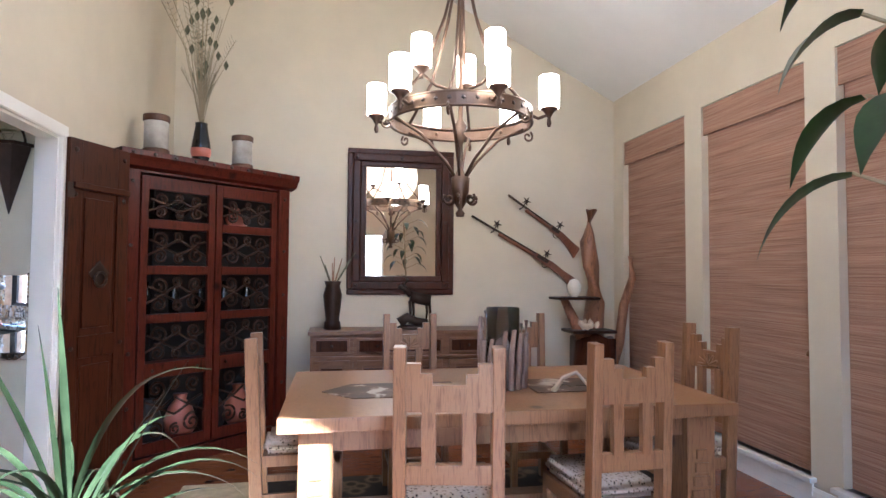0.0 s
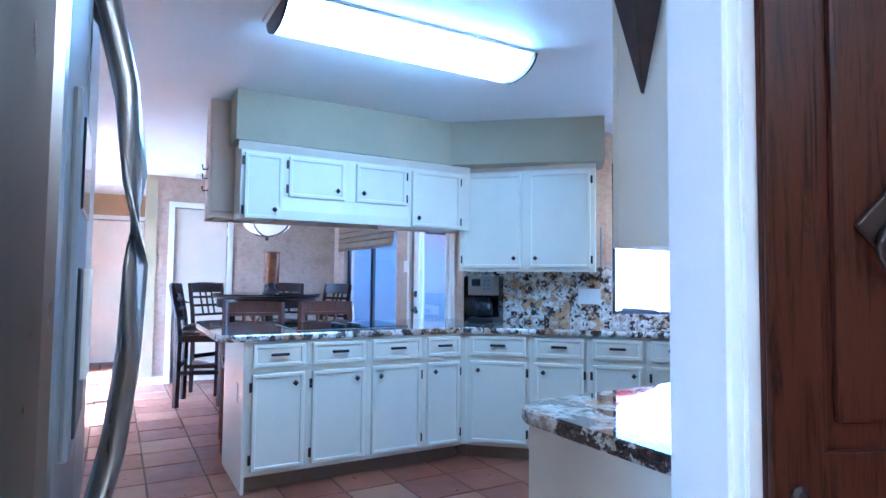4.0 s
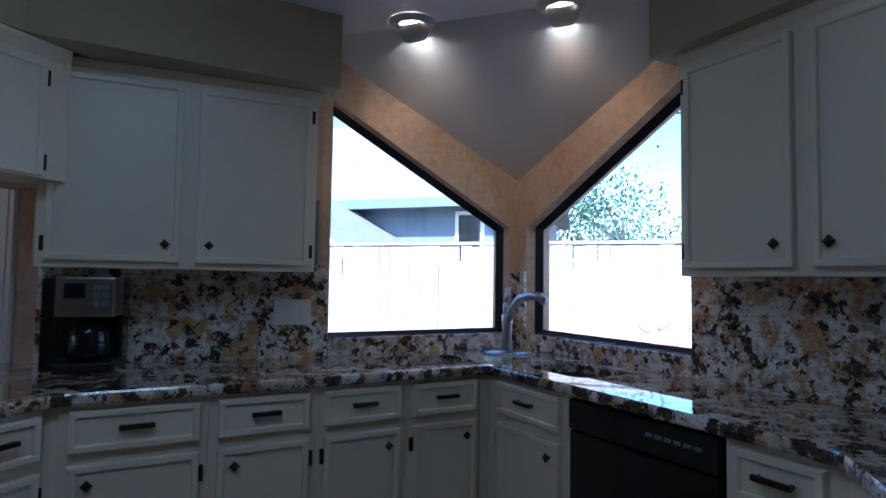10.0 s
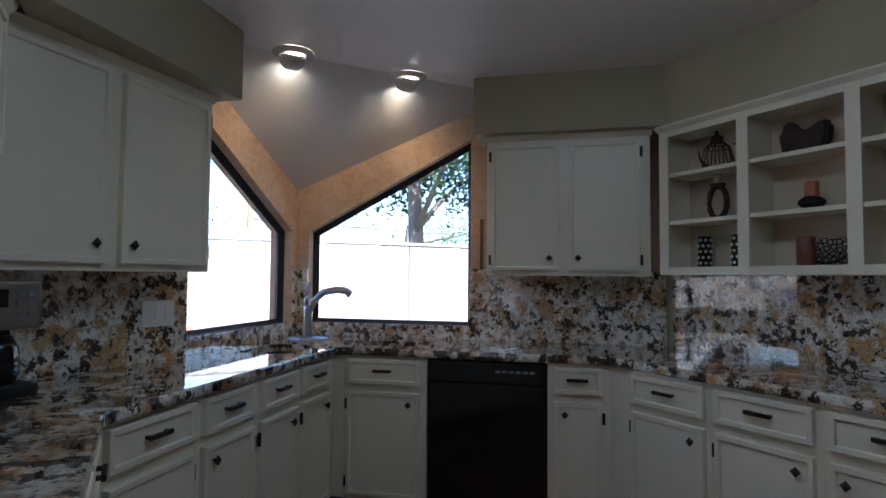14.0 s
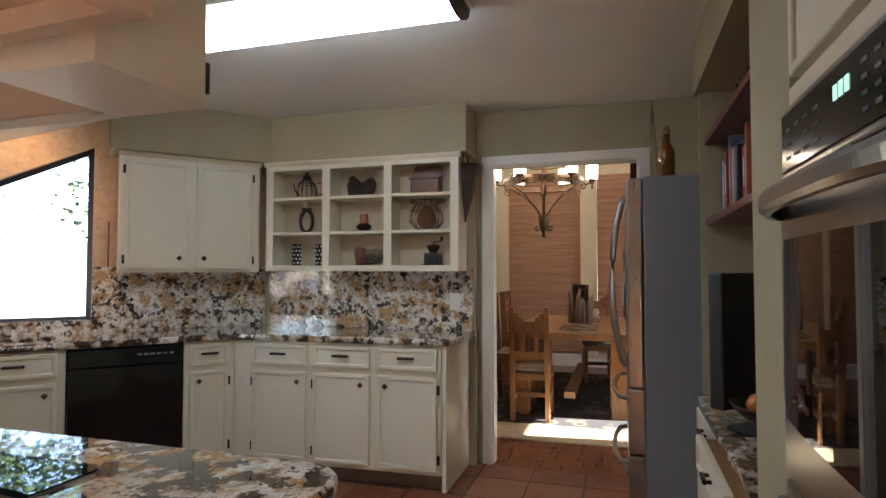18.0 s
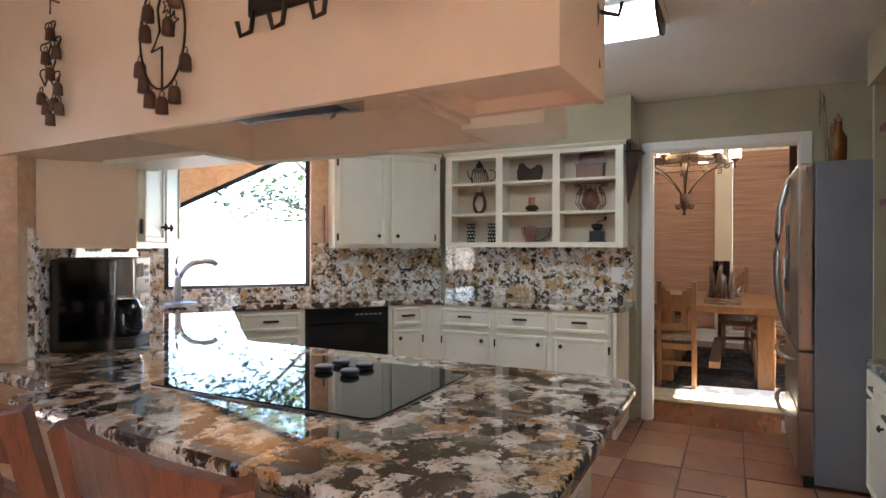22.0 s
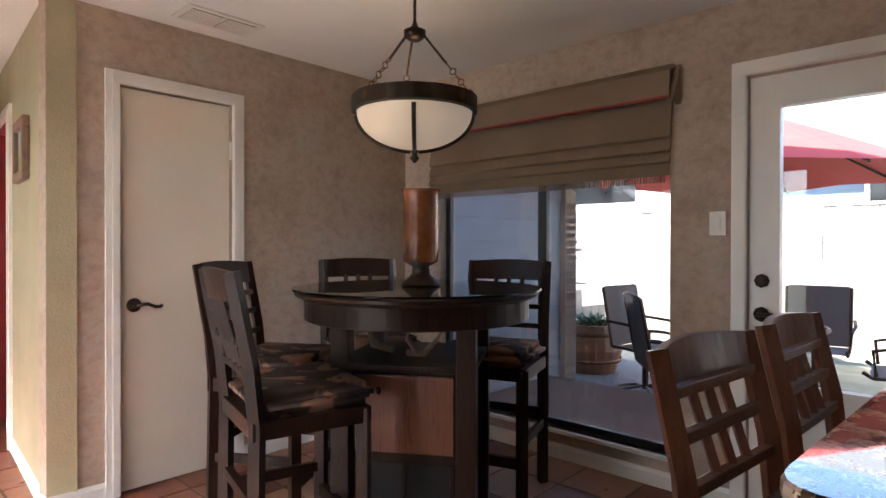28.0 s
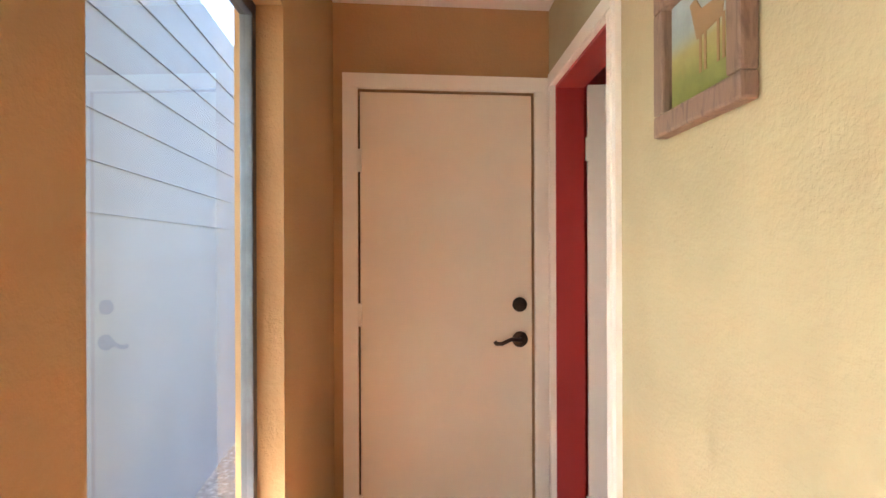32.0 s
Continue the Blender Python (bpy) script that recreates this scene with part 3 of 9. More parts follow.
base_board("baseboard_nook_north", (CLOSET_X, NORTH), (GD0 - 0.066, NORTH))
base_board("baseboard_closet_a", (CLOSET_X, HALL_N), (CLOSET_X, HALL_N + 0.24))
base_board("baseboard_closet_b", (CLOSET_X, HALL_N + 0.961), (CLOSET_X, NORTH))
base_board("baseboard_hall_north", (MHN @ Vector((0.956, 0, 0)))[:2], (CLOSET_X, HALL_N))
base_board("baseboard_hall_south", (-3.5, SOUTH_E), (HALL_END, HALL_S))
base_board("baseboard_dining_west", (-0.87, -1.2), (-0.87, 2.37))
base_board("baseboard_dining_east", (3.3, 5.36), (3.3, -1.2), 0.11)
base_board("baseboard_dining_north", (-0.87, 5.36), (3.3, 5.36), 0.11)

# ---- kitchen cabinets ----
def knob(parent, x, z, y):
    bm = lathe(bmesh.new(), [(0.006, 0), (0.006, 0.014), (0.019, 0.016), (0.017, 0.022), (0.003, 0.030)], 4, pose(x, y, z, 90))
    part("knob", bm, M_BRONZE, parent, "small dark pyramid knob")


def pull(parent, x, z, y, w=0.105):
    bm = bmesh.new()
    box(bm, x - w / 2, x + w / 2, y - 0.030, y - 0.016, z - 0.008, z + 0.008)
    box(bm, x - w / 2 + 0.004, x - w / 2 + 0.018, y - 0.017, y, z - 0.006, z + 0.006)
    box(bm, x + w / 2 - 0.018, x + w / 2 - 0.004, y - 0.017, y, z - 0.006, z + 0.006)
    bmesh.ops.bevel(bm, geom=bm.edges[:], offset=0.003, segments=1, affect="EDGES")
    part("pull", bm, M_BRONZE, parent, "dark bronze bar pull")


def cab_hinge(parent, x, z, y):
    part("hinge", B(x - 0.010, x + 0.010, y - 0.010, y, z - 0.028, z + 0.028, 0.003), M_BRONZE, parent)


# Ivory toe boards take this brown in place of the shade under the cabinets.
M_TOE = paint("shaded_toe_kick", (0.22, 0.15, 0.10), 0.6, 0.15)


def base_unit(m, x0, w, left=0.03, right=0.03, hinge="r", depth=0.46, h=0.86, sink=False):
    """One floor cabinet: a drawer above a door, set on a face frame at local y 0."""
    ob = thing("base_cabinet", m @ pose(x0, 0, 0), "ivory painted base cabinet with one drawer and one door", "cabinet", "kitchen base cabinets")
    part("body", B(0, w - 0.001, 0, depth, 0.095, 0.66 if sink else h), M_CAB, ob)
    if sink:
        part("face_board", B(0, w - 0.001, 0, 0.018, 0.66, h), M_CAB, ob)
    part("toe_board", B(0.001, w - 0.002, 0.06, depth, 0, 0.094), M_TOE, ob, "recessed toe kick coloured brown for its shade")
    a, b = left, w - right
    dr = part("drawer", framed(bmesh.new(), a, b, 0.712, 0.842, 0), M_CAB, ob)
    pull(dr, (a + b) / 2, 0.784, -0.018)
    do = part("door", framed(bmesh.new(), a, b, 0.125, 0.672, 0), M_CAB, ob)
    kx = a + 0.055 if hinge == "r" else b - 0.055
    knob(do, kx, 0.612, -0.018)
    hx = b + 0.006 if hinge == "r" else a - 0.006
    for z in (0.19, 0.60):
        cab_hinge(do, hx, z, -0.008)
    return ob


MPEN = pose(-3.78, 3.085, 0, 0, 0, 90)
MLB = ML @ pose(0, -0.503, 0)
MRB = MR @ pose(0, -0.52, 0)
MOB = pose(-1.62, 4.688, 0, 0, 0, -87.2)
for x0, w, hg in ((0.0, 0.35, "l"), (0.35, 0.386, "l"), (0.736, 0.395, "r"), (1.131, 0.30, "r")):
    base_unit(MPEN, x0, w, 0.03, 0.02, hg, 0.60)
for x0, w, hg in ((0.975, 0.44, "r"), (1.415, 0.38, "r"), (1.795, 0.375, "l"), (2.17, 0.362, "l")):
    base_unit(MLB, x0, w, 0.03, 0.03, hg, 0.48, sink=x0 > 1.7)
base_unit(MRB, -5.774, 0.47, 0.03, 0.04, "l", sink=True)
base_unit(MRB, -4.68, 0.302, 0.03, 0.04, "r")
for x0, hg in ((0.0, "l"), (0.4255, "l"), (0.851, "r")):
    base_unit(MOB, x0, 0.4255, 0.025, 0.025, hg, 0.50)
# filler where the two window runs meet
ob = thing("cabinet_corner_filler", MLB, "plain ivory filler strip in the inner cabinet corner", "panel")
part("board", B(2.533, 2.579, 0, 0.02, 0.095, 0.86), M_CAB, ob)
part("board", B(2.58, 2.60, -0.062, -0.001, 0.095, 0.86), M_CAB, ob)
part("board", B(0.90, 0.974, 0, 0.3, 0.095, 0.86), M_CAB, ob)
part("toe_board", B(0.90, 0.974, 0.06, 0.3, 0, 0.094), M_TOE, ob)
ob = thing("cabinet_corner_filler", pose(-1.62, 4.69, 0), "plain ivory filler strip in the inner cabinet corner", "panel")
part("board", B(0.001, 0.03, 0.001, 0.13, 0.095, 0.86), M_CAB, ob)
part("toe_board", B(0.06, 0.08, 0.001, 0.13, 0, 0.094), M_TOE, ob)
# end panels
ob = thing("cabinet_end_panel", pose(-1.56, 3.383, 0), "plain ivory painted end panel of the floor cabinets", "panel")
part("board", B(0, 0.528, 0, 0.026, 0, 0.86, 0.002), M_CAB, ob)
ob = thing("peninsula_back_panel", pose(-4.42, 3.085, 0), "plain peach painted back panel of the peninsula", "panel")
part("board", B(0, 0.02, 0, 1.86, 0, 0.86, 0.002), M_PEACH, ob)
ob = thing("peninsula_end_panel", pose(-4.42, 3.065, 0), "plain ivory end panel of the peninsula with an outlet", "panel")
part("board", B(0, 0.64, 0, 0.019, 0, 0.86, 0.002), M_CAB, ob)
ob = thing("peninsula_outlet", pose(-3.95, 3.065, 0.49), "white plastic outlet plate on the peninsula end", "outlet")
part("plate", B(-0.035, 0.035, -0.006, 0, 0, 0.115, 0.003), M_WHITEPL, ob)

# dishwasher
ob = thing("dishwasher", MRB @ pose(-5.302, 0, 0), "built-in black dishwasher under the granite counter", "dishwasher")
part("body", B(0, 0.62, 0.01, 0.5, 0.0, 0.855), M_BLACKMAT, ob)
part("door", B(0.008, 0.612, -0.012, 0.01, 0.10, 0.74, 0.006), M_BLACK, ob)
cp = part("control_panel", B(0.008, 0.612, -0.018, 0.01, 0.745, 0.85, 0.006), M_BLACK, ob)
for i in range(6):
    part("button", B(0.36 + i * 0.035, 0.385 + i * 0.035, -0.021, -0.018, 0.80, 0.812, 0.001), M_GREYSIDE, cp)
part("toe_board", B(0.01, 0.61, 0.0, 0.01, 0.0, 0.095), M_BLACKMAT, ob)

# counter top: one sheet with rounded edges and two sink openings
def rounded(pts, radii, n=5):
    out = []
    for i, (p, r) in enumerate(zip(pts, radii)):
        if not r:
            out.append(Vector((p[0], p[1], 0)))
            continue
        p = Vector((*p, 0))
        a, b = Vector((*pts[i - 1], 0)), Vector((*pts[(i + 1) % len(pts)], 0))
        u, v = (a - p).normalized(), (b - p).normalized()
        for k in range(n + 1):
            t = k / n
            out.append(p + u * r * (1 - t) ** 2 + v * r * t ** 2)
    return out


def sheet(name, outline, holes, z0, z1, material, parent=None, edge=0.012):
    """A slab with holes, its outer rim rounded off."""
    from mathutils import geometry
    bm = bmesh.new()
    c = [v for v in outline]

    def inset(d):
        out = []
        n = len(c)
        for i in range(n):
            e0, e1 = (c[i] - c[i - 1]), (c[(i + 1) % n] - c[i])
            n0, n1 = Vector((-e0.y, e0.x, 0)).normalized(), Vector((-e1.y, e1.x, 0)).normalized()
            b = (n0 + n1)
            out.append(c[i] + b * (d / max(0.5, b.length_squared / 2)) / 1.0 * 0.5 * 2 / 2)
        return out
    area = sum(a.x * b.y - b.x * a.y for a, b in zip(c, c[1:] + c[:1]))
    if area < 0:
        c.reverse()
    loops = [(inset(edge), z0), (inset(edge * 0.25), z0 + edge * 0.6), (c, (z0 + z1) / 2), (inset(edge * 0.25), z1 - edge * 0.6), (inset(edge), z1)]
    rings = [[bm.verts.new((v.x, v.y, z)) for v in ring] for ring, z in loops]
    n = len(c)
    for a, b in zip(rings, rings[1:]):
        for i in range(n):
            bm.faces.new((a[i], a[(i + 1) % n], b[(i + 1) % n], b[i]))
    hr = [[[bm.verts.new((v[0], v[1], z)) for v in h] for z in (z0, z1)] for h in holes]
    for lo, hi in hr:
        for i in range(len(lo)):
            bm.faces.new((lo[i], hi[i], hi[(i + 1) % len(lo)], lo[(i + 1) % len(lo)]))
    for k in (0, 1):
        polys = [rings[-k]] + [h[k] for h in hr]
        flat = [v for p in polys for v in p]
        for tri in geometry.tessellate_polygon([[v.co for v in p] for p in polys]):
            try:
                bm.faces.new([flat[i] for i in tri])
            except ValueError:
                pass
    return part(name, bm, material, parent)


CA, CB = 5.80, 2.55
kc = diag(CA, CB)
CT = [(-4.85, 2.92), (-3.75, 2.92), (-3.75, (CA + 3.75 * UA[0]) / UA[1]), kc, (-1.65, (CB + 1.65 * UB[0]) / UB[1]), (-1.585, 3.335), (EAST + 0.002, 3.335), (EAST + 0.002, east_end[1]), corner, diag(A_WALL, KINK), nook_end, (-4.56, NORTH - 0.002), (-4.60, 4.44), (-4.757, 4.40)]
outline = rounded(CT, [0.10, 0.13, 0.04, 0.05, 0.04, 0.10, 0, 0, 0, 0, 0, 0.02, 0.03, 0.06])


def sink_hole(a0, a1, b0, b1):
    pts = [diag(a0, b0), diag(a1, b0), diag(a1, b1), diag(a0, b1)]
    return [(v.x, v.y) for v in rounded(pts, [0.07] * 4, 4)]


M_SINK = Mat("dark_sink_steel", 0.35, 0.6, (0.10, 0.10, 0.105)).m
SINKS = [(5.92, 6.20, 2.20, 2.58), (5.36, 5.71, 2.68, 2.96)]
ct = thing("countertop", pose(0, 0, 0), "polished speckled granite countertop with rounded edge", "countertop")
sheet("slab", outline, [sink_hole(*s) for s in SINKS], 0.862, 0.902, M_GRANITETOP, ct)
for s in SINKS:
    ob = thing("sink_basin", pose(0, 0, 0), "undermounted dark steel sink bowl in the granite", "sink")
    h = sink_hole(*s)
    bm = bmesh.new()
    cx, cy = sum(p[0] for p in h) / len(h), sum(p[1] for p in h) / len(h)
    rings = [[bm.verts.new((cx + (p[0] - cx) * k, cy + (p[1] - cy) * k, z)) for p in h] for k, z in ((1.06, 0.861), (1.03, 0.861), (1.0, 0.80), (0.94, 0.70), (0.8, 0.68))]
    for a, b in zip(rings, rings[1:]):
        for i in range(len(a)):
            bm.faces.new((a[i], a[(i + 1) % len(a)], b[(i + 1) % len(a)], b[i]))
    bm.faces.new(rings[-1])
    part("bowl", bm, M_SINK, ob, smooth=True)
    part("drain", lathe(bmesh.new(), [(0.04, 0.681), (0.04, 0.684), (0.02, 0.683)], 16, pose(cx, cy, 0)), M_GREYSIDE, ob)

# backsplash and sills
def splash(name, m, x0, x1, z0, z1, y0=-0.02, y1=-0.001):
    return tagged(part(name, B(x0, x1, y0, y1, z0, z1, 0.002), M_GRANITE, m=m), kind="structure")


MO = pose(EAST, 4.95, 0, 0, 0, -90)
splash("backsplash_left", MLK, b_start + 0.004, KINK + 0.03, 0.902, 1.335)
splash("backsplash_left_sill", ML, WINL[0], WINL[1], 0.902, SILL, -0.012)
splash("backsplash_left_post", ML, WINL[1], B_WALL - 0.02, 0.902, 1.33)
splash("backsplash_right_post", MR, -A_WALL + 0.02, -WINR[1], 0.902, 1.33)
splash("backsplash_right_sill", MR, -WINR[1], -WINR[0], 0.902, SILL, -0.012)
splash("backsplash_right", MR, -WINR[0], -a_end, 0.902, 1.335)
splash("backsplash_east", MO, 0.02, 1.60, 0.902, 1.32)
splash("backsplash_nook", pose(0, NORTH, 0), -4.53, nook_end[0], 0.902, 1.37)
for nm, m, x0, x1 in (("sill_left", ML, *WINL), ("sill_right", MR, -WINR[1], -WINR[0])):
    tagged(part(nm, B(x0, x1, -0.012, 0.075, SILL, SILL + 0.012, 0.003), M_GRANITE, m=m), kind="structure")


# wall cabinets
def wall_unit(m, x0, w, z0, z1, depth, doors, name="wall_cabinet", label="ivory painted wall cabinet with two framed doors"):
    """Doors are (x, width, hinge side, knob at the lower corner, lower edge)."""
    ob = thing(name, m @ pose(x0, 0, 0), label, "cabinet", "kitchen wall cabinets")
    part("body", B(0, w, 0, depth, z0, z1), M_CAB, ob)
    bm = bmesh.new()
    prism(bm, [(0.0, z1 - 0.03), (-0.025, z1 - 0.01), (-0.03, z1 - 0.002), (0.0, z1 - 0.002)], -0.01, w + 0.01, "x")
    part("crown_moulding", bm, M_CAB, ob)
    for dx, dw, hg, dz in doors:
        do = part("door", framed(bmesh.new(), dx, dx + dw, dz, z1 - 0.055, 0), M_CAB, ob)
        knob(do, dx + (0.05 if hg == "r" else dw - 0.05), dz + 0.07, -0.018)
        for z in (dz + 0.06, z1 - 0.115):
            cab_hinge(do, dx + (dw + 0.006 if hg == "r" else -0.006), z, -0.008)
    return ob


UZ0, UZ1 = 1.297, 2.08
MLU, MRU = ML @ pose(1.858, -0.22, 0, 0, 0, -5.5) @ pose(-1.858, 0, 0), MR @ pose(0, -0.25, 0)
ob = wall_unit(MLU, 0.848, 1.01, UZ0, UZ1, 0.33, [(0.03, 0.445, "l", 1.323), (0.535, 0.445, "r", 1.323)])
part("end_panel", B(-0.006, -0.001, 0.0, 0.33, UZ0, UZ1 - 0.035), M_PEACH, ob, "peach painted end panel")
wall_unit(MRU, -5.035, 0.88, UZ0, UZ1, 0.248, [(0.03, 0.37, "l", 1.323), (0.455, 0.37, "r", 1.323)])
# under-cabinet puck lights
for m, xs in ((MLU, (1.15, 1.65)), (MRU, (-4.85, -4.42))):
    for x in xs:
        ob = thing("puck_light", m @ pose(x, 0.12, UZ0 - 0.005), "small white puck light under the wall cabinet", "light", "puck lights")
        part("rim", lathe(bmesh.new(), [(0.035, -0.012), (0.036, 0.0), (0.03, 0.004)], 16), M_WHITEPL, ob)

# open shelf cabinet on the east wall
MOU = pose(-1.245, 4.825, 0, 0, 0, -90)
OW, OD = 1.435, 0.212
ob = thing("open_shelf_cabinet", MOU, "ivory open wall cabinet with nine pigeonholes", "cabinet", "kitchen wall cabinets")
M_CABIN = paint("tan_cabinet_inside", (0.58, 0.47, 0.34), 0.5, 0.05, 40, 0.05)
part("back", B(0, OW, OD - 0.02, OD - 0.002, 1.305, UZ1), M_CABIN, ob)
for x in (0.0, OW - 0.02):
    part("side", B(x, x + 0.02, 0, OD - 0.02, 1.305, UZ1, 0.001), M_CAB, ob)
part("top", B(0.02, OW - 0.02, 0, OD - 0.02, UZ1 - 0.05, UZ1, 0.001), M_CAB, ob)
part("bottom", B(0.02, OW - 0.02, 0, OD - 0.02, 1.305, 1.345, 0.001), M_CAB, ob)
CO = [(0.057, 0.448), (0.505, 0.911), (0.968, 1.378)]
for a, b in ((0.0, 0.057), (0.448, 0.505), (0.911, 0.968), (1.378, 1.435)):
    part("stile", B(a, b, -0.018, 0.0, 1.305, UZ1, 0.002), M_CAB, ob)
    if 0.1 < a < 1.4:
        part("divider", B((a + b) / 2 - 0.01, (a + b) / 2 + 0.01, 0.0, OD - 0.02, 1.345, UZ1 - 0.05), M_CAB, ob)
for a, b in CO:
    part("rail", B(a, b, -0.018, 0, 1.305, 1.345, 0.002), M_CAB, ob)
    part("rail", B(a, b, -0.018, 0, UZ1 - 0.06, UZ1, 0.002), M_CAB, ob)
    for z in (1.562, 1.808):
        part("shelf", B(a - 0.02, b + 0.02, -0.008, OD - 0.02, z, z + 0.02, 0.002), M_CAB, ob)
bm = prism(bmesh.new(), [(-0.018, UZ1 - 0.03), (-0.043, UZ1 - 0.01), (-0.045, UZ1), (-0.018, UZ1)], -0.01, OW + 0.02, "x")
part("crown_moulding", bm, M_CAB, ob)

# soffits over the wall cabinets
tagged(part("soffit_left", B(0.70, 1.92, -0.33, 0.15, UZ1, CEIL), M_SAGE, m=ML), kind="structure")
tagged(part("soffit_right", B(-5.095, -4.05, -0.34, 0, UZ1, CEIL), M_SAGE, m=MR), kind="structure")
tagged(part("soffit_east", B(-1.288, EAST, 3.335, 4.95, UZ1, CEIL), M_SAGE), kind="structure")
tagged(part("soffit_peninsula", B(-4.25, -4.01, 3.03, 4.80, UZ1, CEIL), M_SAGE), kind="structure")

# cabinets hung over the peninsula, with the hood
MPU = pose(-4.05, 3.07, 0, 0, 0, 90)
ob = thing("peninsula_wall_cabinet", MPU, "long ivory hanging cabinet over the peninsula with four doors", "cabinet", "kitchen wall cabinets")
part("body", B(0, 0.215, 0, 0.22, 1.60, UZ1), M_CAB, ob)
part("body_middle", B(0.215, 1.155, 0, 0.22, 1.745, UZ1), M_CAB, ob)
part("body_end", B(1.155, 1.68, 0, 0.20, 1.605, UZ1), M_CAB, ob)
bm = prism(bmesh.new(), [(0.0, UZ1 - 0.05), (-0.03, UZ1 - 0.015), (-0.035, UZ1 - 0.002), (0.0, UZ1 - 0.002)], -0.02, 1.66, "x")
part("crown_moulding", bm, M_CAB, ob)
for dx, dw, hg, dz in ((0.02, 0.235, "l", 1.60), (0.295, 0.375, "l", 1.752), (0.755, 0.375, "r", 1.752), (1.18, 0.40, "r", 1.61)):
    do = part("door", framed(bmesh.new(), dx, dx + dw, dz, UZ1 - 0.07, 0), M_CAB, ob)
    knob(do, dx + (0.05 if hg == "r" else dw - 0.05), dz + 0.06, -0.018)
    for z in (dz + 0.05, UZ1 - 0.12):
        cab_hinge(do, dx + (dw + 0.006 if hg == "r" else -0.006), z, -0.008)
MNF = pose(-4.625, 2.935, 0, 0, 0, 86.8)          # the panel's face turns a little from the wall's line
ob = thing("nook_face_panel", MNF, "tall smooth peach panel facing the breakfast nook", "panel")
part("board", B(0, 1.99, -0.022, 0, 1.615, CEIL - 0.001, 0.002), M_PEACH, ob)
part("end_board", B(0, 0.02, -0.30, -0.022, 1.615, CEIL - 0.001, 0.002), M_PEACH, ob)
part("bottom_panel", B(0.02, 0.325, -0.30, -0.022, 1.65, 1.665), M_PEACH, ob)
for x in (0.02, 0.30):
    part("bottom_rail", B(x, x + 0.025, -0.30, -0.022, 1.618, 1.65, 0.002), M_PEACH, ob)
for y in (-0.30, -0.05):
    part("bottom_rail", B(0.045, 0.30, y, y + 0.028, 1.618, 1.65, 0.002), M_PEACH, ob)
part("inner_side", B(0.02, 0.33, -0.318, -0.30, 1.66, CEIL - 0.002), M_PEACH, ob)
part("far_bottom_panel", B(1.29, 1.985, -0.33, -0.022, 1.622, 1.64, 0.002), M_PEACH, ob)
M_FILTER = metal("hood_filter_mesh", (0.18, 0.20, 0.22), 0.4)
ob = thing("range_hood", MPU, "ivory painted range hood with a metal mesh filter", "hood")
bm = bmesh.new()
prism(bm, [(-0.008, 1.745), (-0.03, 1.66), (-0.03, 1.60), (0.0, 1.605), (0.0, 1.745)], 0.215, 1.155, "x")
part("front_panel", bm, M_CAB, ob)
part("front_lining", B(0.217, 1.153, 0.0, 0.012, 1.608, 1.735), M_PEACH, ob)
for a, d in ((0.19, 0.53), (1.125, 0.477)):
    part("side", B(a, a + 0.028, 0.013, d, 1.612, 1.735, 0.002), M_PEACH, ob)
part("inside", prism(bmesh.new(), [(0.218, 0.012), (1.125, 0.012), (1.125, 0.478), (0.218, 0.528)], 1.735, 1.744, "z"), M_PEACH, ob, "smooth peach underside of the hood")
M_FRIM = Mat("polished_filter_rim", 0.18, 1.0, (0.58, 0.60, 0.63)).m
fl = part("filter", B(0.53, 0.90, 0.25, 0.45, 1.70, 1.708, 0.002), M_FILTER, ob)
for a in ((0.505, 0.925, 0.225, 0.25), (0.505, 0.925, 0.45, 0.475), (0.505, 0.53, 0.25, 0.45), (0.90, 0.925, 0.25, 0.45)):
    part("filter_rim", B(a[0], a[1], a[2], a[3], 1.675, 1.735, 0.003), M_FRIM, ob)
part("latch", tube(bmesh.new(), [(0.60, 0.235, 1.69), (0.60, 0.235, 1.67), (0.60, 0.255, 1.66)], 0.005, 6), M_FRIM, fl)


# cooktop
ob = thing("cooktop", pose(-4.49, 3.405, 0.902), "black glass electric cooktop set in the granite", "cooktop")
corner = [(cx + 0.03 * math.cos(radians(a0 + d)), cy + 0.03 * math.sin(radians(a0 + d)))
          for cx, cy, a0 in ((0.03, 0.03, 180), (0.54, 0.03, 270), (0.54, 0.755, 0), (0.03, 0.755, 90)) for d in (0, 18, 36, 54, 72, 90)]
part("trim", prism(bmesh.new(), corner, 0.0, 0.0035, "z"), M_STEEL, ob, "thin steel rim under the glass")
part("glass_top", prism(bmesh.new(), [(0.002 + 0.9926 * x, 0.002 + 0.9952 * y) for x, y in corner], 0.0036, 0.008, "z"), M_HOBGLASS, ob)
for i, (x, y) in enumerate(((0.37, 0.431), (0.467, 0.435), (0.356, 0.321), (0.457, 0.333))):
    bm = lathe(bmesh.new(), [(0.026, 0.008), (0.026, 0.013), (0.030, 0.015), (0.030, 0.022), (0.026, 0.025)], 20, pose(x, y, 0))
    k = part("knob", bm, M_BLACKMAT, ob, "round black control knob")
    part("cap", lathe(bmesh.new(), [(0.027, 0.025), (0.025, 0.027)], 20, pose(x, y, 0)), M_GREYSIDE, k)

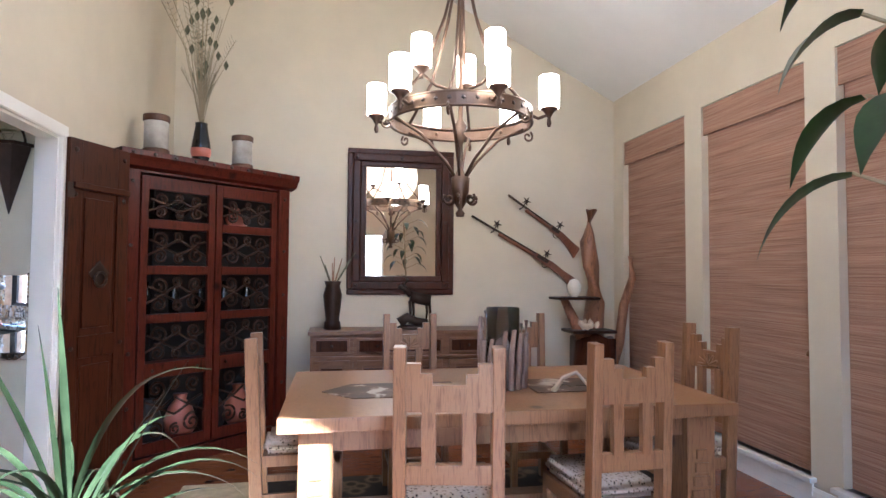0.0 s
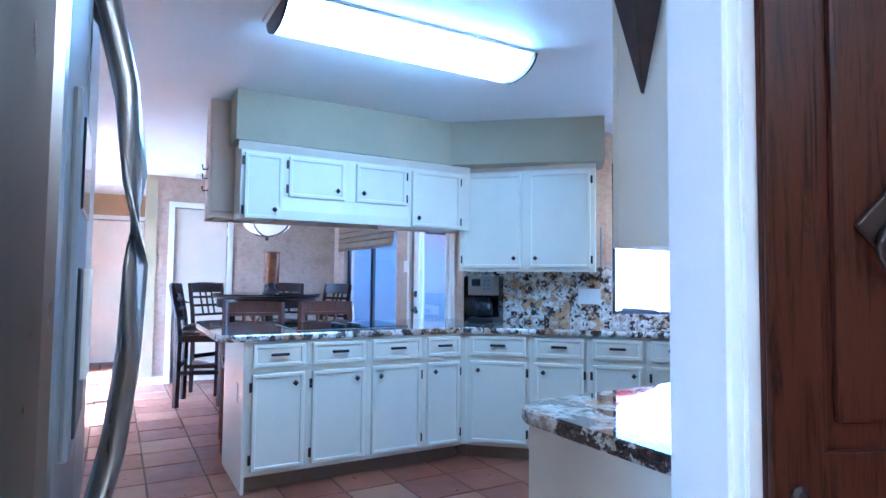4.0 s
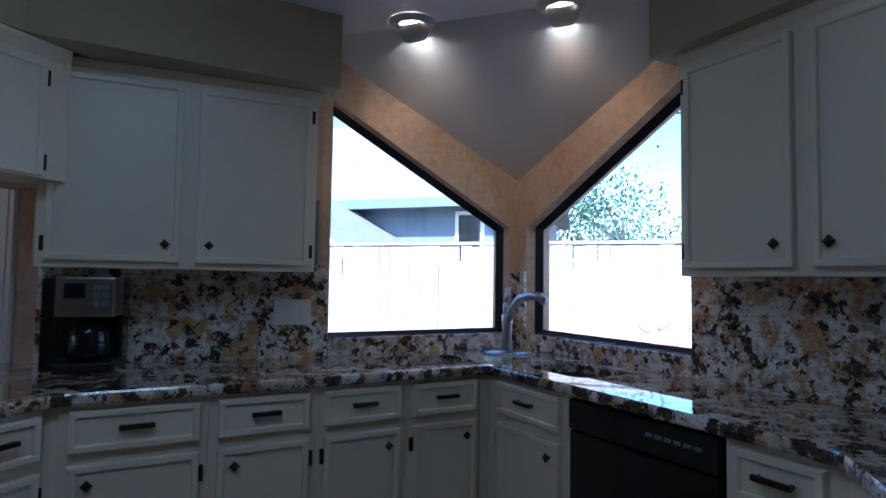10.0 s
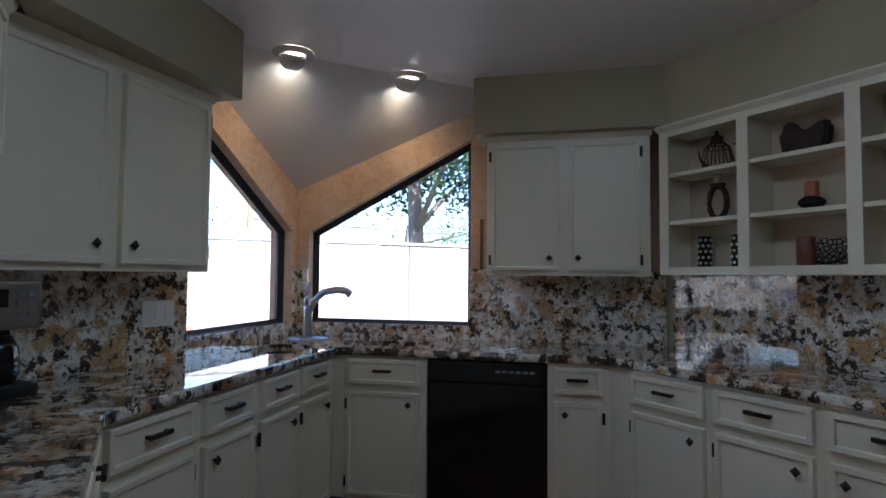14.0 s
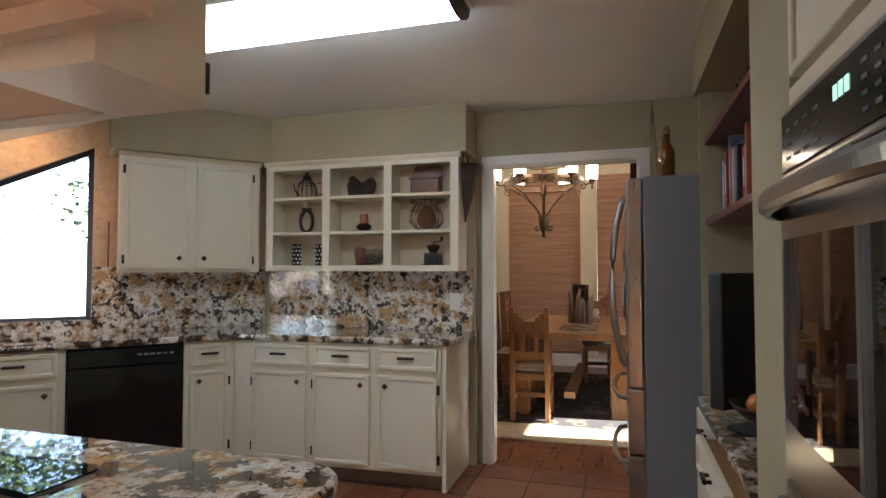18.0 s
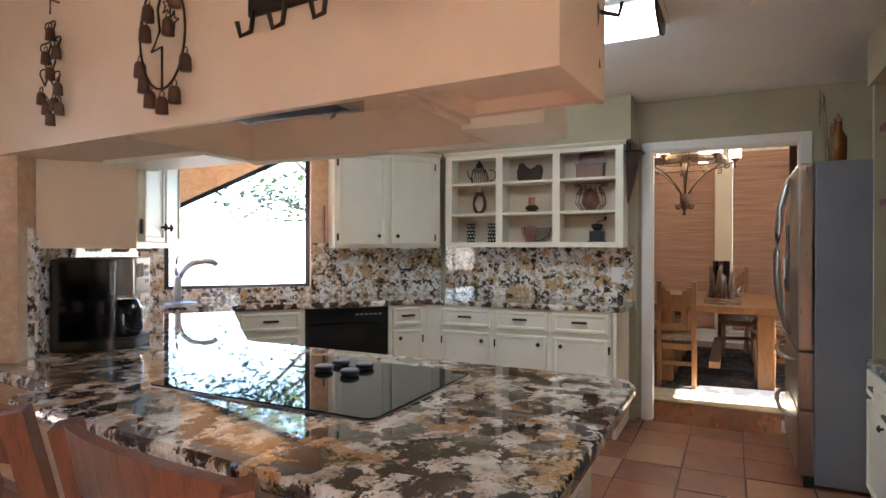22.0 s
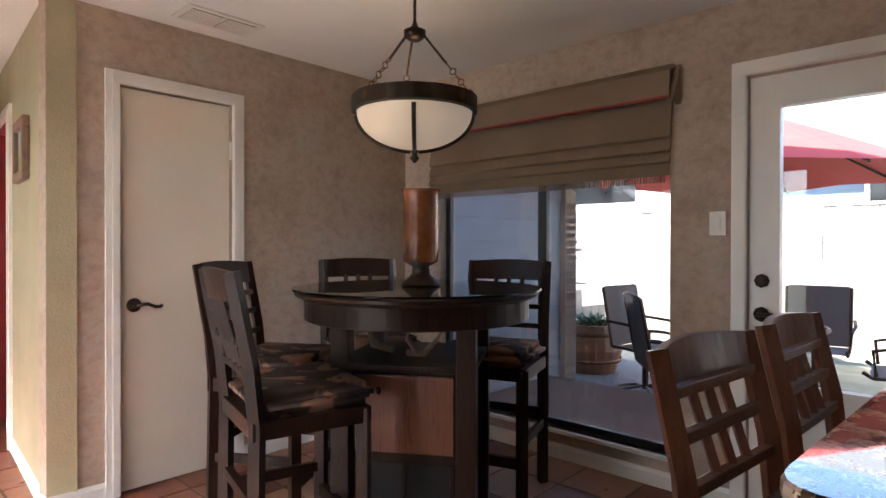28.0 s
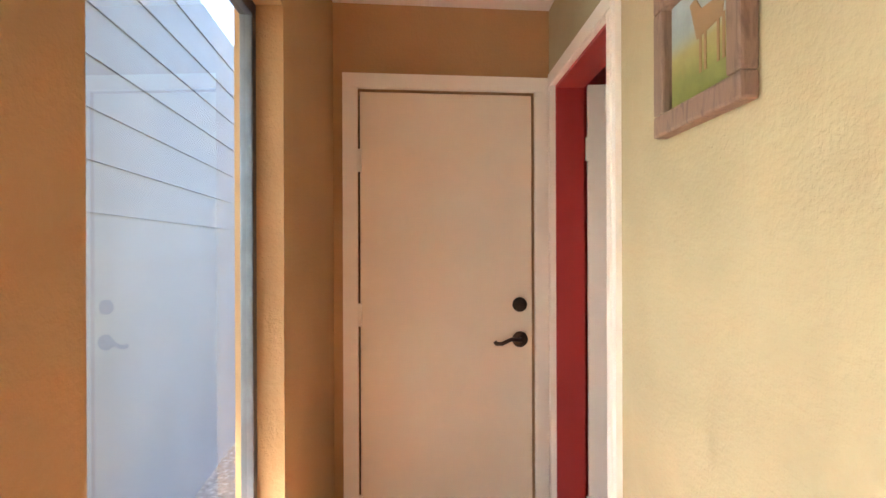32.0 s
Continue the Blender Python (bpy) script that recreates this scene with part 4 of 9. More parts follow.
# faucet at the corner of the sink
f0 = diag(6.15, 2.90)
ob = thing("faucet", pose(f0[0], f0[1], 0.902, 0, 0, -20) @ Matrix.Scale(1.15, 4), "brushed nickel kitchen faucet with an arched spout", "faucet")
M_NICKEL = Mat("brushed_nickel", 0.28, 1.0, (0.42, 0.42, 0.43)).m
part("base", lathe(bmesh.new(), [(0.11, 0.0), (0.11, 0.006), (0.03, 0.012)], 24), M_NICKEL, ob, smooth=True)
part("body", lathe(bmesh.new(), [(0.028, 0.006), (0.022, 0.05), (0.024, 0.15), (0.026, 0.17)], 20), M_NICKEL, ob, smooth=True)
part("spout", tube(bmesh.new(), [(0, 0, 0.13), (0.03, -0.01, 0.20), (0.08, -0.02, 0.245), (0.15, -0.035, 0.26), (0.20, -0.05, 0.255), (0.225, -0.055, 0.235)], 0.017, 10, 1.2), M_NICKEL, ob, smooth=True)
part("lever", tube(bmesh.new(), [(0, 0, 0.17), (-0.012, 0, 0.21), (-0.006, 0, 0.25), (0.0, 0, 0.285), (0.012, 0, 0.295)], 0.014, 10, 0.4), M_NICKEL, ob, smooth=True)


def switch_plate(m, n, name="switch_plate", label="white plastic wall switch plate"):
    ob = thing(name, m, label, "switch")
    w = 0.045 * n + 0.03
    part("plate", B(-w / 2, w / 2, -0.007, 0, -0.058, 0.058, 0.003), M_WHITEPL, ob)
    for i in range(n):
        x = (i - (n - 1) / 2) * 0.046
        part("rocker", B(x - 0.016, x + 0.016, -0.012, -0.007, -0.033, 0.033, 0.002), M_WHITEPL, ob)


switch_plate(MLK @ pose(1.83, -0.02, 1.113), 3, label="white plate with three rocker switches on the granite")
switch_plate(MO @ pose(1.477, -0.02, 1.097), 1)
switch_plate(pose(-5.56, NORTH, 1.355), 1)

# ---- appliances along the south side ----
ob = thing("refrigerator", pose(-0.985, 2.33, 0, 0, 0, 180), "stainless french door refrigerator with curved handles", "refrigerator")
part("body", B(0, 0.91, 0.05, 0.78, 0.02, 1.77, 0.006), M_GREYSIDE, ob, "plain grey side and top")
for nm, a in (("door_left", (0.004, 0.452, 0.74, 1.765)), ("door_right", (0.458, 0.906, 0.74, 1.765)), ("freezer_drawer", (0.004, 0.906, 0.42, 0.733)), ("freezer_drawer", (0.004, 0.906, 0.06, 0.413))):
    do = part(nm, B(a[0], a[1], -0.03, 0.048, a[2], a[3], 0.012), M_STEEL, ob)
    if nm.startswith("door"):
        x = 0.41 if nm == "door_left" else 0.50
        pts = [(x, -0.03, 0.79), (x, -0.055, 0.82), (x, -0.085, 0.95), (x, -0.102, 1.1), (x, -0.108, 1.25), (x, -0.102, 1.4), (x, -0.085, 1.55), (x, -0.055, 1.68), (x, -0.03, 1.72)]
        part("handle", tube(bmesh.new(), pts, 0.019, 10), M_STEEL, do, smooth=True)
        if nm == "door_left":
            part("dispenser", B(0.10, 0.33, -0.04, -0.028, 1.02, 1.45, 0.006), M_GREYSIDE, do, "grey ice and water dispenser")
            part("dispenser_bay", B(0.125, 0.305, -0.044, -0.036, 1.04, 1.24, 0.004), M_BLACKMAT, do)
            part("display", B(0.125, 0.305, -0.043, -0.036, 1.31, 1.42, 0.002), M_BLACK, do)
            part("paddle", B(0.18, 0.25, -0.052, -0.043, 1.10, 1.24, 0.003), M_WHITEPL, do)
    else:
        z = a[3] - 0.06
        pts = [(0.10, -0.03, z), (0.13, -0.07, z), (0.30, -0.095, z), (0.455, -0.10, z), (0.61, -0.095, z), (0.78, -0.07, z), (0.81, -0.03, z)]
        part("handle", tube(bmesh.new(), pts, 0.013, 8), M_STEEL, do, smooth=True)
part("hinge_cover", B(0.02, 0.10, -0.02, 0.06, 1.77, 1.79, 0.004), M_BLACKMAT, ob)
part("kick_plate", B(0.01, 0.90, 0.0, 0.05, 0.0, 0.055), M_BLACKMAT, ob)

# the built-in wall: pilaster, niche with shelves, oven tower
NX0, NX1 = -3.14, -1.92
wall("wall_south_kitchen", (EAST, 1.50), (OVEN_W, 1.50), CEIL, 0.1, [], M_FAUX)
tagged(part("wall_niche_header", B(NX0, NX1 + 0.06, OVEN_Y - 0.30, OVEN_Y, 2.15, CEIL), M_SAGE), kind="structure")
tagged(part("wall_pilaster", B(-3.52, NX0, 1.60, OVEN_Y, 0, CEIL), M_SAGE), kind="structure")
tagged(part("wall_niche_end", B(NX1, NX1 + 0.05, 1.60, OVEN_Y - 0.02, 0.0, CEIL), M_SAGE), kind="structure")
tagged(part("wall_over_oven", B(OVEN_W, -3.52, 1.60, OVEN_Y - 0.022, 1.645, CEIL), M_CAB), kind="structure")

ob = thing("oven_tower", pose(-3.52, OVEN_Y, 0, 0, 0, 180) @ Matrix.Diagonal((1.08, 1, 1, 1)), "ivory cabinet tower round the double oven", "cabinet")
part("body", B(0, 0.84, 0.02, 0.5, 0, 0.37), M_CAB, ob)
for a in ((0.0, 0.038), (0.802, 0.84)):
    part("stile", B(a[0], a[1], 0.0, 0.5, 0.37, 1.66, 0.002), M_CAB, ob)
part("rail", B(0, 0.84, -0.002, 0.02, 1.642, 1.69, 0.002), M_CAB, ob)
for x, hg in ((0.02, "l"), (0.43, "r")):
    do = part("door", framed(bmesh.new(), x, x + 0.39, 1.71, 2.36, 0.02), M_CAB, ob)
    knob(do, x + (0.34 if hg == "l" else 0.05), 1.77, 0.0)
part("drawer", framed(bmesh.new(), 0.03, 0.81, 0.06, 0.33, 0.02), M_CAB, ob)

ob = thing("double_oven", pose(-3.563, OVEN_Y, 0.104, 0, 0, 180) @ Matrix.Diagonal((1.08, 1, 0.905, 1)), "stainless steel double wall oven with black glass doors", "oven")
# The box is black so its edge reads as the shaded gap round the doors.
part("frame", B(0, 0.76, -0.004, 0.5, 0.30, 1.70, 0.004), M_BLACKMAT, ob, "oven box coloured black as the shaded gap behind the doors")
M_OVENGLASS = Mat("black_oven_glass", 0.025, 0.0, (0.006, 0.006, 0.007)).m


def bowed(x0, x1, y0, y1, z0, z1, rise, bevel=0.0):
    """A slab whose front and back both bulge towards -y in the middle of an oven's width."""
    bm, n = bmesh.new(), 14
    rows = []
    for i in range(n + 1):
        x = x0 + (x1 - x0) * i / n
        d = rise * (1 - ((x - 0.38) / 0.38) ** 2)
        rows.append([bm.verts.new(p) for p in ((x, y0 - d, z0), (x, y0 - d, z1), (x, y1, z1), (x, y1, z0))])
    for a, b in zip(rows, rows[1:]):
        for k in range(4):
            bm.faces.new((a[k], a[(k + 1) % 4], b[(k + 1) % 4], b[k]))
    bm.faces.new(rows[0][::-1])
    bm.faces.new(rows[-1])
    bmesh.ops.recalc_face_normals(bm, faces=bm.faces[:])
    if bevel:
        sharp = [e for e in bm.edges if len(e.link_faces) == 2 and e.calc_face_angle() > 0.7]
        bmesh.ops.bevel(bm, geom=sharp, offset=bevel, segments=2, affect="EDGES", profile=0.6)
    return bm


def bar_handle(z, h=0.021):
    """A broad flat bar that arches from one end of the door to the other."""
    bm, n, rows = bmesh.new(), 18, []
    for i in range(n + 1):
        u = i / n
        x, d = 0.018 + 0.724 * u, 0.072 * (1 - abs(2 * u - 1) ** 3.2)
        rows.append([bm.verts.new(p) for p in ((x, -0.042 - d, z - h * 0.8), (x, -0.050 - d, z - h * 0.4), (x, -0.052 - d, z + h * 0.5), (x, -0.046 - d, z + h),
                                               (x, -0.034 - d * 0.97, z + h), (x, -0.032 - d * 0.97, z - h * 0.8))])
    for a, b in zip(rows, rows[1:]):
        for k in range(6):
            bm.faces.new((a[k], a[(k + 1) % 6], b[(k + 1) % 6], b[k]))
    bm.faces.new(rows[0][::-1])
    bm.faces.new(rows[-1])
    bmesh.ops.recalc_face_normals(bm, faces=bm.faces[:])
    return bm


part("control_panel", B(0.01, 0.75, -0.03, -0.004, 1.53, 1.685, 0.006), M_STEEL, ob)
cpn = part("display", B(0.025, 0.735, -0.034, -0.028, 1.545, 1.67, 0.003), M_BLACK, ob)
M_LED = glow("clock_digits", (0.5, 0.9, 0.7), 0.1)
M_PRINT = Mat("grey_print", 0.5, 0.0, (0.09, 0.09, 0.095)).m
for i in range(3):
    part("digit_bar", B(0.30 + i * 0.022, 0.314 + i * 0.022, -0.0355, -0.034, 1.615, 1.64), M_LED, cpn)
for i in range(5):
    for j in range(4):
        part("key_mark", B(0.40 + i * 0.04, 0.418 + i * 0.04, -0.0355, -0.034, 1.565 + j * 0.024, 1.572 + j * 0.024), M_PRINT, cpn)
for i in range(4):
    for j in range(3):
        part("key_mark", B(0.06 + i * 0.05, 0.085 + i * 0.05, -0.0355, -0.034, 1.568 + j * 0.03, 1.574 + j * 0.03), M_PRINT, cpn)
for z0, z1 in ((0.90, 1.515), (0.32, 0.885)):
    do = part("door", bowed(0.012, 0.748, -0.034, -0.006, z0, z1, 0.018, 0.005), M_STEEL, ob)
    part("window", bowed(0.055, 0.690, -0.0365, -0.030, z0 + 0.125, z1 - 0.115, 0.018), M_OVENGLASS, do, "dark glass oven window")
    zz = z1 - 0.055
    part("handle", bar_handle(zz), M_STEEL, do)
    if z0 > 0.8:
        bd = part("badge", B(0.362, 0.40, -0.0545, -0.050, z0 + 0.035, z0 + 0.082, 0.001), M_WHITEPL, do)
        part("badge_field", B(0.366, 0.396, -0.0555, -0.0543, z0 + 0.039, z0 + 0.078), M_STEEL, bd)

# desk counter in the niche
ob = thing("desk_counter", pose(0, 0, 0), "low granite desk counter in the niche", "countertop")
part("slab", B(NX0 + 0.002, NX1 - 0.002, 1.62, OVEN_Y + 0.02, 0.70, 0.735, 0.008), M_GRANITETOP, ob)
ob = thing("desk_drawer_unit", pose(NX1 - 0.5, OVEN_Y - 0.01, 0, 0, 0, 180) @ Matrix.Diagonal((0.82, 1, 1, 1)), "ivory desk drawer standing a little open", "drawer")
part("body", B(0.02, 0.85, 0.02, 0.45, 0.56, 0.698), M_CAB, ob)
dr = part("drawer", framed(bmesh.new(), 0.05, 0.82, 0.565, 0.69, -0.06), M_CAB, ob)
pull(dr, 0.43, 0.628, -0.078)
part("drawer_box", B(0.07, 0.80, -0.06, 0.02, 0.57, 0.68), M_PINE, dr, "bare wood drawer box")
ob = thing("small_base_cabinet", pose(NX1 - 0.01, OVEN_Y - 0.01, 0, 0, 0, 180), "narrow ivory cabinet with drawer beside the refrigerator", "cabinet")
part("body", B(0, 0.48, 0, 0.45, 0, 0.698), M_CAB, ob)
dr = part("drawer", framed(bmesh.new(), 0.03, 0.45, 0.56, 0.685, 0), M_CAB, ob)
pull(dr, 0.24, 0.62, -0.018)
do = part("door", framed(bmesh.new(), 0.03, 0.45, 0.08, 0.53, 0), M_CAB, ob)
knob(do, 0.38, 0.47, -0.018)
for z in (1.52, 1.90):
    ob = thing("niche_shelf", pose(0, 0, z), "dark red painted shelf in the niche", "shelf", "niche shelves")
    part("board", B(NX0, NX1, 1.62, OVEN_Y - 0.04, 0, 0.03, 0.003), M_REDWOOD, ob)

ob = thing("television", pose(-2.50, 1.87, 0.745, 0, 0, 138), "small black flat television on the desk counter", "television")
part("screen", B(-0.33, 0.33, -0.005, 0.0, 0.15, 0.53), M_BLACK, ob)
part("bezel", B(-0.36, 0.36, 0.0, 0.05, 0.11, 0.56, 0.008), M_BLACKMAT, ob)
part("stand", B(-0.04, 0.04, 0.01, 0.04, 0.0, 0.12, 0.004), M_BLACKMAT, ob)
part("foot", B(-0.15, 0.15, -0.08, 0.10, -0.008, 0.008, 0.004), M_BLACKMAT, ob)
# ---- dining room ----
def studs(parent, pts, r=0.011):
    for p in pts:
        part("stud", lathe(bmesh.new(), [(r, 0), (r * 0.9, 0.005), (r * 0.4, 0.009)], 8, pose(*p, 90)), M_IRON, parent)


def old_leaf(m, w):
    """A rustic plank door leaf; local x from its hinge, face at local y 0 looking to -y."""
    ob = thing("wooden_door_leaf", m, "dark rustic wooden door leaf folded back against the wall", "door", "double door leaves")
    h, s = 2.04, 0.085
    part("board", B(0, w, 0.012, 0.04, 0.01, h, 0.003), M_DARKDOOR, ob)
    for a in ((0.0, s, 0.01, h), (w - s, w, 0.01, h)):
        part("stile", B(a[0], a[1], 0, 0.012, a[2], a[3], 0.004), M_DARKDOOR, ob)
    for z0, z1 in ((0.01, 0.16), (0.86, 0.98), (h - 0.27, h)):
        part("rail", B(s, w - s, 0, 0.012, z0, z1, 0.004), M_DARKDOOR, ob)
    for z0, z1 in ((0.18, 0.84), (1.0, h - 0.29)):
        part("panel", B(s + 0.025, w - s - 0.025, 0.002, 0.014, z0 + 0.02, z1 - 0.02, 0.007), M_DARKDOOR, ob)
    part("cross_bar", B(0.02, w - 0.01, -0.022, 0.0, h - 0.27, h - 0.235, 0.006), M_DARKDOOR, ob)
    studs(ob, [(x, 0, z) for x in (0.04, w - 0.04) for z in (0.08, 0.92, h - 0.30, h - 0.06)], 0.014)
    ring = part("ring_plate", B(w / 2 - 0.05, w / 2 + 0.05, -0.008, 0, 1.27, 1.37, 0.004, pose(w / 2, 0, 1.32, 0, 45, 0) @ pose(-w / 2, 0, -1.32)), M_IRON, ob, "dark iron ring pull on a star plate")
    part("pull_ring", tube(bmesh.new(), spiral((w / 2, -0.016, 1.285), 0.04, 0.04, 0, 360, 18), 0.007, 6), M_IRON, ring, smooth=True)
    part("hinge_strap", B(-0.012, 0.03, -0.006, 0.0, h - 0.32, h - 0.24, 0.002), M_IRON, ob)
    return ob


old_leaf(pose(-0.825, 3.262, 0, 0, 0, 67), 0.42)
old_leaf(pose(-0.735, 1.90, 0, 0, 0, 88), 0.42)


def scroll_panel(parent, x0, x1, z0, z1, y, flip=1, r=0.0085):
    """One iron lattice of curls within an opening."""
    w, h = x1 - x0, z1 - z0
    bm = bmesh.new()
    cx, cz = (x0 + x1) / 2, (z0 + z1) / 2
    k = min(h, 0.27)
    for sx, sz, a, q in ((-1, 1, 1.0, 0.21), (-1, -1, 1.0, 0.25), (1, 1, 1.0, 0.25), (1, -1, 1.0, 0.20), (0.05, 1, 0.55, 0.15), (-0.05, -1, 0.6, 0.15)):
        c = (cx + flip * sx * w * 0.30, y, cz + sz * (h / 2 - k * q - 0.012))
        tube(bm, spiral(c, 0.010, k * q, 90 * sz, 90 * sz + 560 * flip * (1 if sx * sz > 0 else -1), 26), r, 6)
    for sx in (-1, 1):
        tube(bm, [(cx + sx * w * 0.46, y, cz + k * 0.20), (cx + sx * w * 0.20, y, cz + k * 0.02), (cx + sx * w * 0.02, y, cz + k * 0.22)], r, 6)
        tube(bm, [(cx + sx * w * 0.48, y, cz - k * 0.22), (cx + sx * w * 0.24, y, cz), (cx, y, cz - k * 0.20)], r, 6)
    part("iron_scrollwork", bm, M_SCROLL, parent, "curled wrought iron scrollwork", smooth=True)


M_TERRA = paint("terracotta_glaze", (0.45, 0.14, 0.09), 0.35, 0.15)
AW = 1.31
ob = thing("corner_armoire", pose(-0.79, 3.946, 0, 0, 0, 43.1), "tall reddish wooden corner cabinet with iron scrollwork doors", "cabinet")
bm = bmesh.new()
prism(bm, [(0.0, 0.02), (AW, 0.02), (AW, 0.10), (AW / 2 + 0.05, 0.62), (AW / 2 - 0.05, 0.62), (0.0, 0.10)], 0.0, 0.10, "z")
prism(bm, [(0.0, 0.02), (AW, 0.02), (AW, 0.10), (AW / 2 + 0.05, 0.62), (AW / 2 - 0.05, 0.62), (0.0, 0.10)], 1.99, 2.04, "z")
prism(bm, [(AW, 0.10), (AW / 2 + 0.05, 0.62), (AW / 2 + 0.03, 0.60), (AW - 0.03, 0.08)], 0.1, 1.99, "z")
prism(bm, [(0, 0.10), (AW / 2 - 0.05, 0.62), (AW / 2 - 0.03, 0.60), (0.03, 0.08)], 0.1, 1.99, "z")
part("carcass", bm, M_ARMOIRE, ob)
# Added dark sheets hold the shade behind the scrollwork.
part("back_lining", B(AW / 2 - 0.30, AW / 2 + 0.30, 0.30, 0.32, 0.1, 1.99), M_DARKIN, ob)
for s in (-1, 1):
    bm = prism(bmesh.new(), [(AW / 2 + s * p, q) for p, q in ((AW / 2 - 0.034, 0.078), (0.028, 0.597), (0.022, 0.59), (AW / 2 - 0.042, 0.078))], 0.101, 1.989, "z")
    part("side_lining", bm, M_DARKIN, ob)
bm = prism(bmesh.new(), [(0.03, 2.00), (-0.03, 2.02), (-0.05, 2.06), (-0.07, 2.085), (-0.07, 2.12), (0.05, 2.12)], -0.05, AW + 0.05, "x")
cr = part("cornice", bm, M_ARMOIRE, ob)
studs(cr, [(0.02 + i * 0.142, -0.07, 2.10) for i in range(10)], 0.013)
for a in (0.0, AW - 0.10):
    st = part("post", B(a, a + 0.10, -0.01, 0.05, 0, 2.0, 0.006), M_ARMOIRE, ob)
    studs(st, [(a + 0.05, -0.01, z) for z in (0.12, 0.45, 0.8, 1.15, 1.5, 1.92)], 0.014)
ZR = [0.20, 0.62, 0.72, 0.985, 1.045, 1.31, 1.37, 1.62, 1.68, 1.88]
for k, (dx0, dx1) in enumerate(((0.115, 0.65), (0.66, AW - 0.115))):
    do = part("door", B(dx0, dx0 + 0.05, 0.0, 0.03, 0.12, 1.97, 0.004), M_ARMOIRE, ob)
    part("stile", B(dx1 - 0.05, dx1, 0.0, 0.03, 0.12, 1.97, 0.004), M_ARMOIRE, do)
    for z0, z1 in ((0.12, 0.20), (0.62, 0.72), (0.985, 1.045), (1.31, 1.37), (1.62, 1.68), (1.88, 1.97)):
        part("rail", B(dx0 + 0.05, dx1 - 0.05, 0.0, 0.03, z0, z1, 0.004), M_ARMOIRE, do)
    studs(do, [(dx0 + 0.1 + i * 0.16, 0.0, 0.67) for i in range(3)], 0.012)
    for i in range(0, 10, 2):
        scroll_panel(do, dx0 + 0.05, dx1 - 0.05, ZR[i], ZR[i + 1], 0.014, 1 if k else -1)
for z in (0.68, 1.015, 1.34, 1.65):
    part("shelf", B(0.12, AW - 0.12, 0.06, 0.30, z - 0.012, z + 0.012), M_ARMOIRE, ob)
random.seed(4)
AM = pose(-0.79, 3.946, 0, 0, 0, 43.1)
for i in range(9):
    x = 0.2 + i * 0.105
    if abs(x - 0.65) < 0.05:
        continue
    g = thing("wine_glass", AM @ pose(x, 0.18 + 0.03 * (i % 2), 1.662), "clear stemmed wine glass on the cabinet shelf", "glass", "wine glasses")
    part("bowl", lathe(bmesh.new(), [(0.03, 0), (0.006, 0.006), (0.005, 0.07), (0.032, 0.10), (0.04, 0.13), (0.034, 0.17)], 16, cap=False), M_GLASS, g, smooth=True)
g = thing("pink_plate", AM @ pose(1.0, 0.24, 1.66, -15), "round coral red plate propped on the shelf", "plate")
part("disc", lathe(bmesh.new(), [(0.10, 0.0), (0.095, 0.012), (0.06, 0.006)], 28, pose(0, 0, 0.1, 90)), M_TERRA, g)
for i in range(4):
    g = thing("clay_jug", AM @ pose(0.30 + 0.24 * i, 0.22, 0.102), "round brown glazed jug inside the cabinet", "jug", "cabinet jugs")
    part("body", lathe(bmesh.new(), [(0.05, 0), (0.10, 0.08), (0.11, 0.16), (0.08, 0.25), (0.04, 0.30), (0.05, 0.34)], 18), M_TERRA if i % 2 else M_BLACKMAT, g, smooth=True)
for i in range(5):
    g = thing("decorative_bottle", AM @ pose(0.26 + 0.2 * i, 0.2, 1.03), "dark glass bottle on the cabinet shelf", "bottle", "cabinet bottles")
    part("body", lathe(bmesh.new(), [(0.035, 0), (0.036, 0.14), (0.014, 0.18), (0.014, 0.23)], 14), M_BLACK, g, smooth=True)

# jars and vase on the armoire
M_PARCH = paint("mottled_parchment", (0.40, 0.36, 0.30), 0.7, 0.25, 30, 0.2, 9)
for x, k in ((0.25, 1.0), (0.93, 0.95)):
    g = thing("lidded_cylinder", AM @ pose(x, 0.10, 2.12) @ Matrix.Scale(k, 4), "mottled parchment cylinder with dark metal bands", "jar", "parchment cylinders")
    part("body", lathe(bmesh.new(), [(0.078, 0.03), (0.078, 0.26)], 24), M_PARCH, g, smooth=True)
    for z0, z1 in ((0.0, 0.05), (0.24, 0.285)):
        part("band", lathe(bmesh.new(), [(0.082, z0), (0.086, z0 + 0.006), (0.086, z1 - 0.006), (0.082, z1)], 24), M_RUST, g)
g = thing("feather_vase", AM @ pose(0.60, 0.13, 2.12), "slim dark vase with peacock feathers and dry stems", "vase")
part("vase_body", lathe(bmesh.new(), [(0.05, 0), (0.056, 0.03), (0.07, 0.10), (0.062, 0.17), (0.05, 0.24), (0.042, 0.29), (0.045, 0.31)], 24), M_BLACK, g, smooth=True)
part("clay_band", lathe(bmesh.new(), [(0.062, 0.055), (0.0715, 0.09), (0.0705, 0.12)], 24, cap=False), M_TERRA, g)
M_STEM = paint("dry_stem", (0.28, 0.22, 0.13), 0.8, 0.2)
M_FEATHER = paint("green_brown_feather", (0.10, 0.10, 0.05), 0.6, 0.4, 30, 0.1, 20)
random.seed(7)
